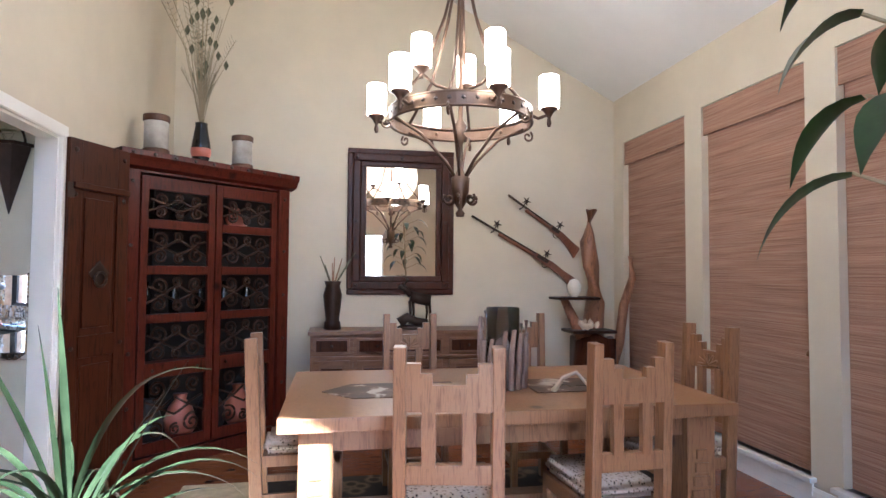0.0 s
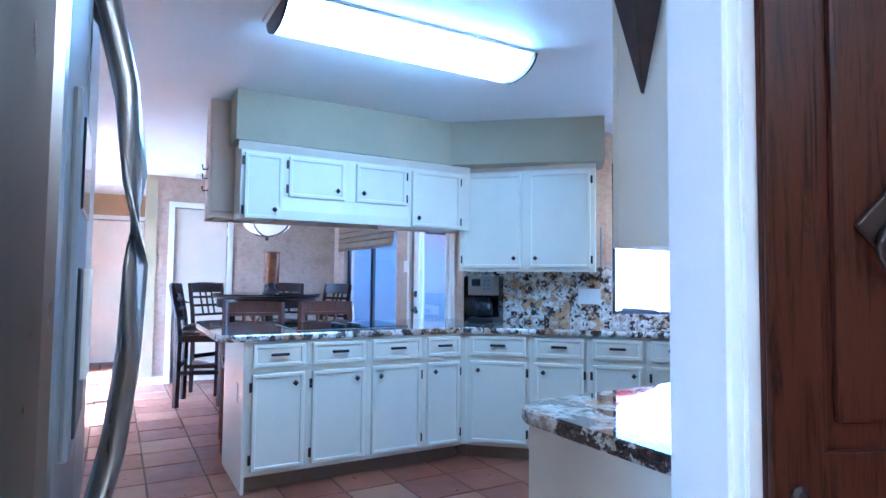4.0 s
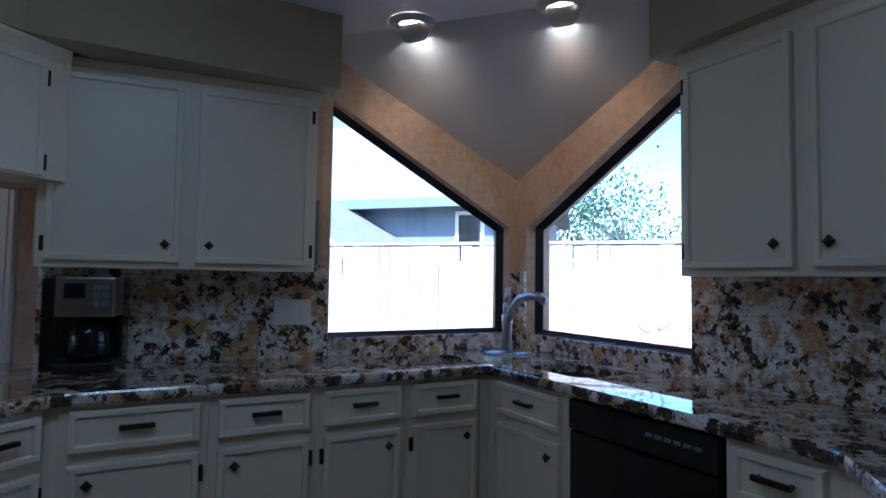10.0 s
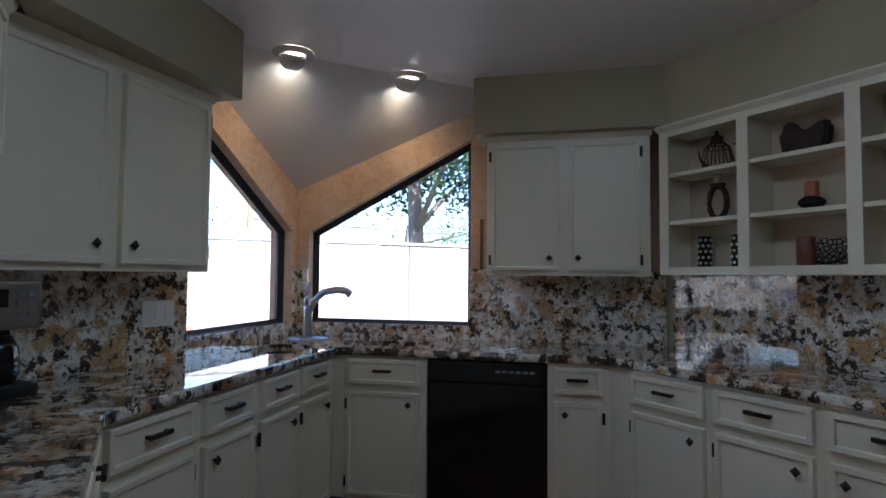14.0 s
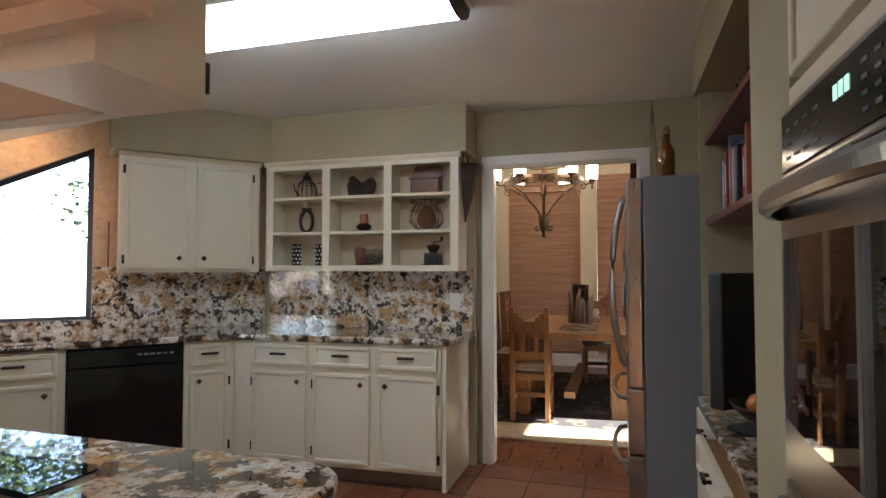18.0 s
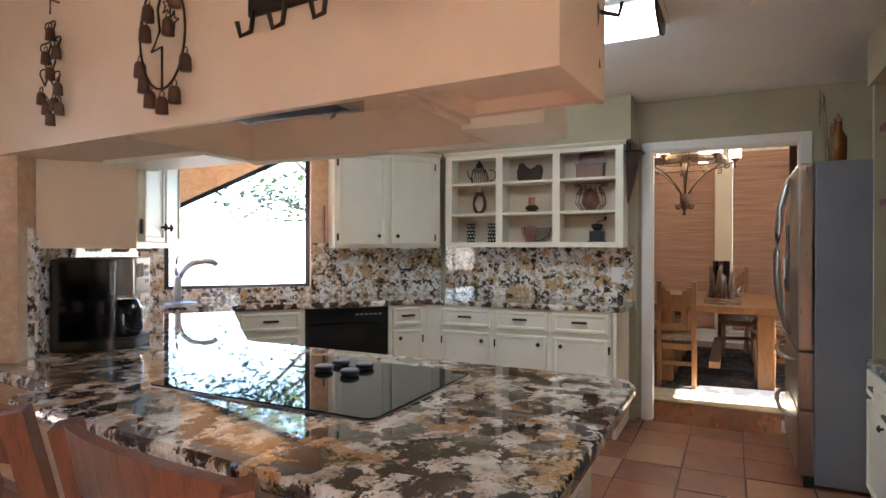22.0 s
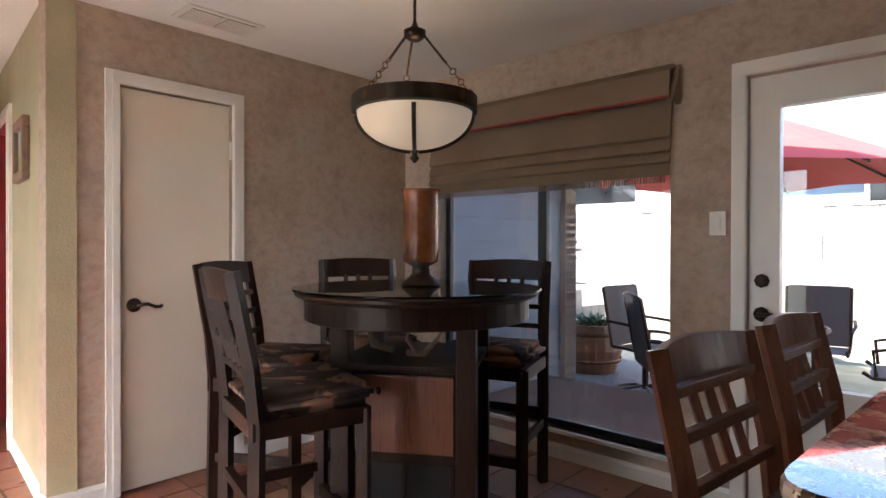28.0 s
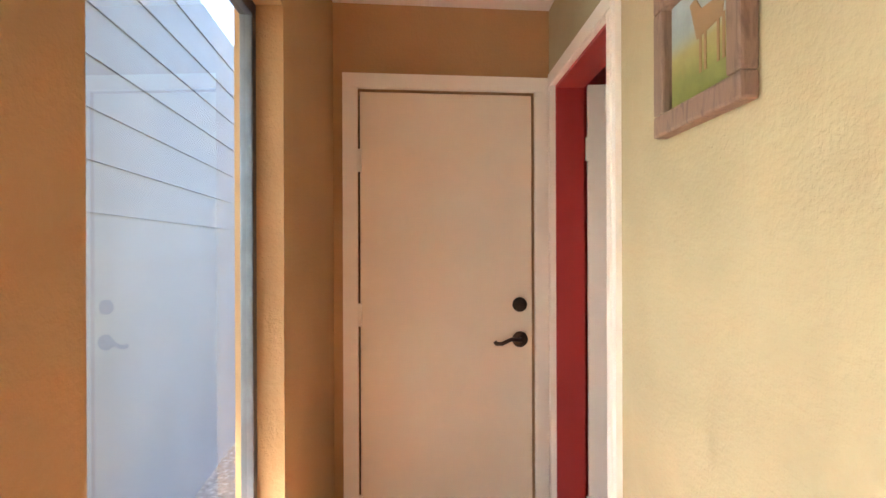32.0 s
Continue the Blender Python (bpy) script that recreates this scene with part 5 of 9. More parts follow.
for i in range(44):
    a, lean = random.uniform(0, 6.28), random.uniform(0.05, 0.5)
    L = random.uniform(0.3, 1.05)
    tip = Vector((math.cos(a) * lean * L, math.sin(a) * lean * L * 0.6, 0.3 + L))
    mid = Vector((math.cos(a) * lean * L * 0.35, math.sin(a) * lean * L * 0.2, 0.3 + L * 0.55))
    s = part("stem", tube(bmesh.new(), [(0, 0, 0.25), mid, tip], 0.003, 5, 0.5), M_STEM, g)
    if i % 2 == 0:
        bm = bmesh.new()
        for k in range(16):
            t = 0.35 + 0.65 * k / 16
            p = mid.lerp(tip, max(0, (t - 0.5) * 2)) if t > 0.5 else Vector((0, 0, 0.25)).lerp(mid, t * 2)
            for sgn in (-1, 1):
                q = p + Vector((math.cos(a + 1.57 * sgn) * 0.055, math.sin(a + 1.57 * sgn) * 0.055, 0.04)) * (1.1 - abs(t - 0.9) * 1.1)
                tube(bm, [p, q], 0.0016, 3, 0.3)
        part("feather_vane", bm, M_FEATHER, s)["kind"] = "stuff"
    else:
        part("seed_head", lathe(bmesh.new(), [(0.004, -0.035), (0.02, 0.0), (0.004, 0.035)], 8, Matrix.Translation(tip)), M_FEATHER, s)

# sideboard
SX0, SW = 0.35, 1.92
ob = thing("sideboard", pose(SX0, 4.95, 0), "brown wooden breakfront sideboard with drawers", "sideboard")
part("plinth", B(0.0, SW, 0.02, 0.40, 0, 0.08, 0.004), M_SIDEB, ob)
part("top", B(-0.02, SW + 0.02, -0.02, 0.40, 0.80, 0.835, 0.008), M_SIDEB, ob)
for i, (x0, x1, y) in enumerate(((0.0, 0.36, 0.03), (0.36, 0.76, 0.0), (0.76, 1.16, 0.0), (1.16, 1.56, 0.0), (1.56, 1.92, 0.03))):
    part("body", B(x0, x1, y, 0.40, 0.08, 0.80), M_SIDEB, ob)
    dr = part("drawer", B(x0 + 0.03, x1 - 0.03, y - 0.014, y, 0.64, 0.775, 0.006), M_SIDEB, ob)
    part("drawer_panel", B(x0 + 0.05, x1 - 0.05, y - 0.018, y - 0.012, 0.66, 0.755, 0.004), M_DARKDOOR, dr)
    part("knob", lathe(bmesh.new(), [(0.006, 0), (0.013, 0.012), (0.006, 0.02)], 10, pose((x0 + x1) / 2, y - 0.018, 0.708, 90)), M_IRON, dr)
    part("ledge", B(x0, x1, y - 0.02, y + 0.01, 0.60, 0.62, 0.004), M_SIDEB, ob)
    do = part("door", framed(bmesh.new(), x0 + 0.03, x1 - 0.03, 0.11, 0.585, y, 0.012, 0.05, 0.008), M_SIDEB, ob)
    part("door_panel", B(x0 + 0.09, x1 - 0.09, y - 0.018, y - 0.012, 0.18, 0.52, 0.006), M_DARKDOOR, do)

# things on the sideboard
g = thing("quiver_vase", pose(0.53, 5.14, 0.835), "dark tall vase holding arrows and feathers", "vase")
part("vase_body", lathe(bmesh.new(), [(0.075, 0), (0.07, 0.06), (0.058, 0.08), (0.072, 0.2), (0.082, 0.3), (0.06, 0.38), (0.075, 0.42)], 20), M_OAKDARK, g, smooth=True)
random.seed(3)
for i in range(8):
    a = random.uniform(0, 6.28)
    L = random.uniform(0.15, 0.36)
    part("arrow", tube(bmesh.new(), [(0, 0, 0.35), (math.cos(a) * L * 0.6, math.sin(a) * L * 0.3, 0.42 + L * 0.8)], 0.007, 6, 0.6), M_FEATHER if i % 2 else M_PINE, g)
g = thing("bronze_elk", pose(1.27, 5.12, 0.835), "small dark bronze elk figure on a rocky base", "figurine")
bm = bmesh.new()
lathe(bm, [(0.17, 0), (0.17, 0.02), (0.15, 0.03)], 18, Matrix.Diagonal((1, 0.55, 1, 1)))
for p in ([(-0.15, 0, 0.05), (-0.08, 0, 0.10), (0.0, 0, 0.06), (0.1, 0, 0.05)],):
    tube(bm, p, 0.05, 8, 0.7)
tube(bm, [(0.12, 0, 0.25), (0.02, 0, 0.27), (-0.05, 0, 0.29)], 0.055, 10, 0.9)
tube(bm, [(-0.05, 0, 0.30), (-0.11, 0, 0.36), (-0.16, 0, 0.37)], 0.032, 8, 0.6)
for x in (0.12, 0.09, -0.03, -0.06):
    tube(bm, [(x, 0.02, 0.25), (x + 0.01, 0.02, 0.15), (x, 0.02, 0.04)], 0.014, 6, 0.6)
for s in (-1, 1):
    tube(bm, [(-0.12, 0.01 * s, 0.38), (-0.08, 0.06 * s, 0.44), (-0.13, 0.10 * s, 0.48)], 0.007, 5, 0.5)
part("figure", bm, M_IRON, g, smooth=True)
g = thing("wooden_box", pose(2.02, 5.16, 0.835), "small dark wooden trinket box", "box")
part("body", B(-0.09, 0.09, -0.07, 0.07, 0, 0.13, 0.006), M_OAKDARK, g)
part("lid", B(-0.095, 0.095, -0.075, 0.075, 0.13, 0.155, 0.005), M_OAKDARK, g)

# mirror
ob = thing("wall_mirror", pose(0.65, 5.36, 1.13), "wide mirror in a heavy dark wooden frame", "mirror")
W, H = 1.0, 1.36
M_MIRROR = Mat("mirror_silver", 0.01, 1.0, (0.9, 0.9, 0.9)).m
part("mirror_glass", B(0.17, W - 0.17, -0.02, -0.012, 0.17, H - 0.17, 0.004), M_MIRROR, ob)
for k, (o, t, y) in enumerate(((0.0, 0.05, 0.030), (0.05, 0.07, 0.05), (0.12, 0.05, 0.035))):
    for a in ((o, W - o, o, o + t), (o, W - o, H - o - t, H - o), (o, o + t, o + t, H - o - t), (W - o - t, W - o, o + t, H - o - t)):
        part("frame_moulding", B(a[0], a[1], -y, -0.001, a[2], a[3], 0.01), M_DARKDOOR, ob)
studs(ob, [(x, -0.05, z) for x, z in ((0.085, 0.085), (0.915, 0.085), (0.085, 1.275), (0.915, 1.275), (0.5, 0.085), (0.5, 1.275), (0.085, 0.68), (0.915, 0.68))], 0.016)

# two old rifles
def rifle(x0, z0, x1, z1):
    L = math.hypot(x1 - x0, z1 - z0)
    ob = thing("wall_rifle", pose(x0, 5.345, z0, 0, math.degrees(math.atan2(z0 - z1, x1 - x0)), 0), "old long rifle hung on star brackets", "rifle", "wall rifles")
    part("barrel", tube(bmesh.new(), [(0, -0.04, 0), (L * 0.62, -0.04, 0)], 0.011, 8), M_IRON, ob, smooth=True)
    part("forestock", tube(bmesh.new(), [(L * 0.25, -0.04, -0.02), (L * 0.62, -0.04, -0.022)], 0.018, 8), M_CHERRY, ob, smooth=True)
    bm = prism(bmesh.new(), [(L * 0.58, 0.012), (L * 0.74, 0.01), (L * 0.82, -0.005), (L, -0.02), (L, -0.14), (L * 0.86, -0.075), (L * 0.76, -0.05), (L * 0.58, -0.045)], -0.058, -0.022)
    bmesh.ops.bevel(bm, geom=bm.edges[:], offset=0.007, segments=2, affect="EDGES")
    part("stock", bm, M_CHERRY, ob)
    part("lock", B(L * 0.60, L * 0.70, -0.064, -0.056, -0.03, 0.008, 0.003), M_IRON, ob)
    part("trigger_guard", tube(bmesh.new(), spiral((L * 0.69, -0.04, -0.05), 0.028, 0.028, 180, 360, 8), 0.004, 5), M_IRON, ob)
    for u in (0.2, 0.66):
        bm = bmesh.new()
        for k in range(5):
            a = radians(90 + 72 * k)
            tube(bm, [(L * u, -0.07, 0.05), (L * u + 0.045 * math.cos(a), -0.07, 0.05 + 0.045 * math.sin(a))], 0.011, 4, 0.2)
        tube(bm, [(L * u, -0.07, 0.03), (L * u, -0.07, -0.03), (L * u, 0.0, -0.035)], 0.007, 5)
        part("star_bracket", bm, M_IRON, ob)


rifle(1.82, 1.88, 2.91, 1.28)
rifle(2.18, 2.09, 2.92, 1.60)

# driftwood stand in the corner
M_BURL = wood("red_burl_wood", (0.12, 0.045, 0.022), (0.34, 0.15, 0.07), 0.45, (8, 8, 1.5))
ob = thing("driftwood_stand", pose(2.93, 5.0, 0), "gnarled red cedar trunk stand with small shelves", "stand")
random.seed(11)


def gnarl(pts, r, taper):
    bm = tube(bmesh.new(), pts, r, 12, taper)
    for v in bm.verts:
        v.co += Vector(noise.noise_vector(v.co * 7)) * r * 0.45
    return bm


part("trunk", gnarl([(0, 0.05, 0), (0.03, 0.05, 0.4), (0.0, 0.06, 0.8), (0.04, 0.08, 1.1), (0.0, 0.08, 1.4), (-0.05, 0.08, 1.68), (-0.03, 0.08, 1.95)], 0.12, 0.55), M_BURL, ob, smooth=True)
part("branch", gnarl([(0.1, 0, 0.3), (0.22, -0.05, 0.7), (0.25, -0.06, 1.05), (0.32, -0.1, 1.3), (0.3, -0.1, 1.5)], 0.05, 0.5), M_BURL, ob, smooth=True)
part("branch", gnarl([(-0.05, 0, 0.6), (-0.2, -0.02, 0.85), (-0.33, -0.03, 1.12)], 0.07, 0.5), M_BURL, ob, smooth=True)
part("root", gnarl([(-0.05, 0, 0.1), (-0.2, -0.15, 0.12), (-0.35, -0.2, 0.03)], 0.08, 0.4), M_BURL, ob, smooth=True)
part("shelf", B(-0.30, 0.12, -0.20, 0.10, 0.80, 0.83, 0.012), M_OAKDARK, ob)
part("shelf", B(-0.42, -0.02, -0.16, 0.10, 1.10, 1.125, 0.01), M_OAKDARK, ob)
part("base", gnarl([(0, 0, 0.0), (0, 0, 0.25), (0, 0, 0.76)], 0.22, 0.9), M_DARKDOOR, ob, smooth=True)
g = thing("carved_skull", pose(2.70, 4.95, 1.125), "small pale carved animal skull on the stand", "carving")
bm = lathe(bmesh.new(), [(0.03, 0), (0.06, 0.05), (0.065, 0.1), (0.04, 0.15), (0.01, 0.165)], 14)
part("figure", bm, paint("bone", (0.7, 0.65, 0.55), 0.6, 0.1), g, smooth=True)
g = thing("dried_corals", pose(2.86, 4.9, 0.83), "cluster of pale dried pods and shells", "decoration")
bm = bmesh.new()
for i in range(14):
    lathe(bm, [(0.005, 0), (0.025, 0.02), (0.02, 0.05), (0.004, 0.07)], 7, pose(random.uniform(-0.14, 0.1), random.uniform(-0.08, 0.05), random.uniform(0, 0.03), random.uniform(-30, 30), random.uniform(-30, 30)))
part("cluster", bm, paint("pale_pods", (0.55, 0.42, 0.30), 0.7, 0.25), g, smooth=True)

# woven blinds and window trim on the east wall
def bamboo():
    m = Mat("woven_bamboo", 0.7)
    c = m.stretch((1, 0.5, 60))
    n1 = m.noise(3.0, 5, 0.7, 0.3, c)
    n2 = m.noise(1.4, 3, 0.6, 0, m.stretch((1, 1, 14)))
    col = m.ramp(n1, (0.3, (0.22, 0.095, 0.055)), (0.5, (0.39, 0.215, 0.135)), (0.7, (0.50, 0.32, 0.215)))
    m.color(m.mix(0.4, col, m.ramp(n2, (0.35, 0.55), (0.65, 1.0)), "MULTIPLY"))
    m.set("Transmission Weight", 0.0)
    return m.bump(n1, 0.6, 0.006).m


M_BAMBOO = bamboo()
for n, (y0, y1) in enumerate(DWIN):
    ob = thing("bamboo_blind", pose(3.3, y0, 0), "lowered woven bamboo roman blind in the window", "blind", "bamboo blinds")
    part("curtain", B(0.055, 0.065, 0.001, y1 - y0 - 0.001, 0.172, 2.42), M_BAMBOO, ob)
    part("valance", B(0.01, 0.03, 0.005, y1 - y0 - 0.005, 2.40, 2.615, 0.004), M_BAMBOO, ob)
    part("bottom_bar", B(0.045, 0.075, 0.02, y1 - y0 - 0.02, 0.19, 0.215, 0.006), M_BAMBOO, ob)
    part("cord_knob", lathe(bmesh.new(), [(0.005, 0), (0.013, 0.012), (0.006, 0.03)], 8, pose(0.045, 0.06, 0.85)), M_PINE, ob)
    w = thing(f"window_{n + 6}", pose(3.3, y0, 0), "tall dining window behind a woven blind", "window", kind="structure")
    part("pane", B(0.10, 0.106, 0, y1 - y0, 0.17, 2.62), M_WGLASS, w).visible_shadow = False
    part("window_sill", B(-0.05, 0.10, -0.04, y1 - y0 + 0.04, 0.14, 0.17, 0.006), M_TRIM, w)
    part("apron", B(-0.018, -0.001, -0.02, y1 - y0 + 0.02, 0.06, 0.14, 0.004), M_TRIM, w)
w = thing("window_10", pose(0, -1.2, 0), "tall south window of the dining room", "window", kind="structure")
for a in ((0.70, 0.74, 0.3, 2.1), (1.46, 1.50, 0.3, 2.1), (0.15, 0.19, 2.55, 4.5), (0.91, 0.95, 2.55, 4.5)):
    part("window_frame", B(a[0], a[1], -0.11, -0.05, a[2], a[3], 0.004), M_TRIM, w)

# dining table
ob = thing("dining_table", pose(0.34, 2.28, 0), "honey pine dining table with carved block legs", "table")
TW, TD = 2.01, 1.12
part("tabletop", B(0, TW, 0, TD, 0.70, 0.76, 0.008), M_PINE, ob)
for a in ((0.12, TW - 0.12, 0.10, 0.13), (0.12, TW - 0.12, TD - 0.13, TD - 0.10)):
    part("apron", B(a[0], a[1], a[2], a[3], 0.60, 0.70, 0.003), M_PINE, ob)
for x in (0.08, TW - 0.22):
    for y in (0.06, TD - 0.20):
        lg = part("leg", B(x, x + 0.14, y, y + 0.14, 0.012, 0.70, 0.006), M_PINE, ob)
        for k in range(7):
            z = 0.14 + 0.06 * k
            wd = 0.05 - 0.012 * abs(k - 3) / 1.5
            part("carving", B(x + 0.07 - wd, x + 0.07 + wd, y - 0.007, y, z, z + 0.045, 0.006), M_PINE, lg)
part("stretcher", B(0.15, TW - 0.15, TD / 2 - 0.05, TD / 2 + 0.05, 0.16, 0.22, 0.006), M_PINE, ob)


def leopard():
    m = Mat("leopard_print_fabric", 0.85)
    v = m.voronoi(55)
    c = m.ramp(v, (0.10, (0.03, 0.02, 0.018)), (0.22, (0.04, 0.028, 0.022)), (0.30, (0.42, 0.33, 0.25)), (0.6, (0.52, 0.43, 0.34)))
    m.color(c)
    return m.bump(m.noise(160, 2), 0.3, 0.003).m


M_LEO = leopard()


def dining_chair(m, label="honey pine dining chair with stepped back and leopard seat"):
    """Faces +y in its own frame; the back is at y = 0."""
    ob = thing("dining_chair", m, label, "chair", "dining chairs")
    W = 0.47
    for x in (0, W - 0.055):
        part("back_post", B(x, x + 0.055, -0.025, 0.045, 0, 1.06, 0.006, pose(0, 0, 0, 3)), M_PINE, ob)
    for x in (0, W - 0.05):
        part("leg", B(x, x + 0.05, 0.42, 0.47, 0, 0.43, 0.004), M_PINE, ob)
    steps = [(0.055, 0.83), (0.415, 0.83), (0.415, 1.0), (0.355, 1.0), (0.355, 0.965), (0.305, 0.965), (0.305, 0.925), (0.165, 0.925), (0.165, 0.965), (0.115, 0.965), (0.115, 1.0), (0.055, 1.0)]
    bm = prism(bmesh.new(), steps, -0.075, -0.035)
    part("crest", bm, M_PINE, ob, "stepped crest rail")
    bm = bmesh.new()
    for i in range(7):
        a = radians(180 * i / 6)
        tube(bm, [(W / 2, -0.03, 0.85), (W / 2 + 0.10 * math.cos(a), -0.03, 0.85 + 0.06 * math.sin(a))], 0.008, 5)
    part("fan_carving", bm, M_PINE, ob)
    part("lower_rail", B(0.055, W - 0.055, -0.055, -0.02, 0.57, 0.64, 0.004), M_PINE, ob)
    for x in (0.12, 0.29):
        part("back_slat", B(x, x + 0.06, -0.06, -0.03, 0.63, 0.84, 0.003), M_PINE, ob)
    part("seat_rail", B(0.0, W, 0.03, 0.46, 0.37, 0.43, 0.004), M_PINE, ob)
    bm = B(0.01, W - 0.01, 0.03, 0.48, 0.43, 0.50)
    bmesh.ops.bevel(bm, geom=bm.edges[:], offset=0.028, segments=3, affect="EDGES")
    part("seat", bm, M_LEO, ob, "leopard print cushion seat", smooth=True)
    for a in ((0.02, 0.05, 0.02, 0.44), (W - 0.05, W - 0.02, 0.02, 0.44)):
        part("stretcher", B(a[0], a[1], a[2], a[3], 0.18, 0.22, 0.003), M_PINE, ob)
    part("stretcher", B(0.05, W - 0.05, 0.21, 0.25, 0.18, 0.22, 0.003), M_PINE, ob)
    return ob


NARROW = Matrix.Diagonal((0.85, 0.95, 1, 1))
ch = dining_chair(pose(0.775, 2.06, 0.012, 0, 0, -10) @ NARROW)
for x, y, a, k in ((1.515, 2.05, 3, 1), (0.17, 3.32, -88, 0.93), (1.20, 3.62, 180, 1), (1.93, 3.62, 178, 1), (2.48, 2.52, 98, 1)):
    copy_thing(ch, pose(x, y, 0.012, 0, 0, a) @ NARROW @ Matrix.Diagonal((1, 1, k, 1)))

# runner and centrepiece
M_RUNNER = Mat("dark_leather_runner", 0.5)
M_RUNNER.color(M_RUNNER.ramp(M_RUNNER.noise(6, 4, 0.6, 0.5), (0.45, (0.05, 0.028, 0.02)), (0.55, (0.12, 0.06, 0.04)), (0.62, (0.5, 0.45, 0.4))))
for x0, s in ((0.50, 1), (2.18, -1)):
    g = thing("table_runner", pose(x0, 2.78, 0.761, 0, 0, 0 if s > 0 else 180), "dark cowhide table runner with a star", "runner", "table runners")
    part("strip", prism(bmesh.new(), [(0, 0), (0.14, -0.17), (0.66, -0.17), (0.66, 0.17), (0.14, 0.17)], 0, 0.004, "z"), M_RUNNER.m, g)
    bm = bmesh.new()
    pts = [((0.085 if k % 2 == 0 else 0.035) * math.cos(radians(36 * k)) + 0.42, (0.085 if k % 2 == 0 else 0.035) * math.sin(radians(36 * k))) for k in range(10)]
    part("star", prism(bm, pts, 0.004, 0.006, "z"), M_OAKDARK, g)
g = thing("driftwood_centrepiece", pose(1.40, 2.80, 0.76), "glass hurricane ringed with upright driftwood", "centrepiece")
part("glass_cylinder", lathe(bmesh.new(), [(0.085, 0.02), (0.085, 0.40), (0.08, 0.40), (0.08, 0.02)], 24, cap=False), M_GLASS, g, smooth=True)
part("candle", lathe(bmesh.new(), [(0.05, 0), (0.05, 0.30)], 18), paint("grey_candle", (0.45, 0.42, 0.40), 0.6, 0.2), g, smooth=True)
M_DRIFT = wood("grey_driftwood", (0.10, 0.06, 0.045), (0.30, 0.20, 0.15), 0.8, (10, 10, 1.5), False)
for i in range(18):
    a = 2 * math.pi * i / 18 + random.uniform(-0.1, 0.1)
    h = random.uniform(0.20, 0.36)
    part("driftwood_stick", gnarl([(0.11 * math.cos(a), 0.11 * math.sin(a), 0), (0.115 * math.cos(a), 0.115 * math.sin(a), h * 0.6), (0.12 * math.cos(a + 0.1), 0.12 * math.sin(a + 0.1), h)], 0.018, 0.6), M_DRIFT, g, smooth=True)
g = thing("antler_piece", pose(1.72, 2.62, 0.765), "pale curved antler lying on the table", "antler")
part("antler", tube(bmesh.new(), [(-0.12, 0, 0.0), (-0.06, 0.02, 0.06), (0.0, 0, 0.09), (0.05, -0.02, 0.03), (0.12, -0.03, 0.01)], 0.013, 8, 0.5), paint("pale_antler", (0.6, 0.52, 0.42), 0.5, 0.15), g, smooth=True)
g = thing("area_rug", pose(0.1, 1.9, 0.0), "dark patterned rug under the dining table", "rug")
M_RUG = Mat("patterned_rug", 0.95)
M_RUG.color(M_RUG.ramp(M_RUG.voronoi(7), (0.2, (0.025, 0.022, 0.02)), (0.32, (0.16, 0.12, 0.08)), (0.5, (0.03, 0.028, 0.03))))
part("woven_field", B(0, 2.6, 0, 1.9, 0, 0.012, 0.003), M_RUG.m, g)
part("border", B(-0.45, 0, 0, 1.9, 0, 0.011, 0.003), paint("cream_rug_border", (0.50, 0.42, 0.27), 0.95, 0.2, 30, 0.3, 12), g)

# chandelier
CX, CY = 1.25, 3.16
ob = thing("chandelier", pose(CX, CY, -0.045), "large bronze ring chandelier with frosted glass candles", "chandelier")
M_CHAND = metal("aged_bronze", (0.17, 0.11, 0.075), 0.45)
R = 0.40
part("ring", lathe(bmesh.new(), [(R, 2.235), (R + 0.012, 2.235), (R + 0.012, 2.30), (R, 2.30)], 48, cap=False), M_CHAND, ob)
for z in (2.23, 2.30):
    part("ring_bead", tube(bmesh.new(), spiral((0, 0, z), R + 0.006, R + 0.006, 0, 360, 48, (1, 0, 0), (0, 1, 0)), 0.009, 6), M_CHAND, ob, smooth=True)
bm = bmesh.new()
for i in range(36):
    a = 2 * math.pi * i / 36
    lathe(bm, [(0.013, 0), (0.004, 0.004)], 5, pose((R + 0.012) * math.cos(a), (R + 0.012) * math.sin(a), 2.268) @ Matrix.Rotation(a, 4, "Z") @ pose(0, 0, 0, 0, 90, 0))
part("star_studs", bm, M_IRON, ob)["kind"] = "stuff"
part("stem", lathe(bmesh.new(), [(0.02, 1.70), (0.028, 1.72), (0.012, 1.74), (0.035, 1.78), (0.05, 1.84), (0.055, 1.92), (0.03, 1.94), (0.014, 1.98), (0.014, 2.12), (0.04, 2.15), (0.02, 2.18), (0.04, 2.22), (0.014, 2.26), (0.014, 2.9), (0.014, 4.25)], 16), M_CHAND, ob, smooth=True)
M_SHADE = glow("frosted_candle_glass", (1.0, 0.86, 0.64), 2.4)
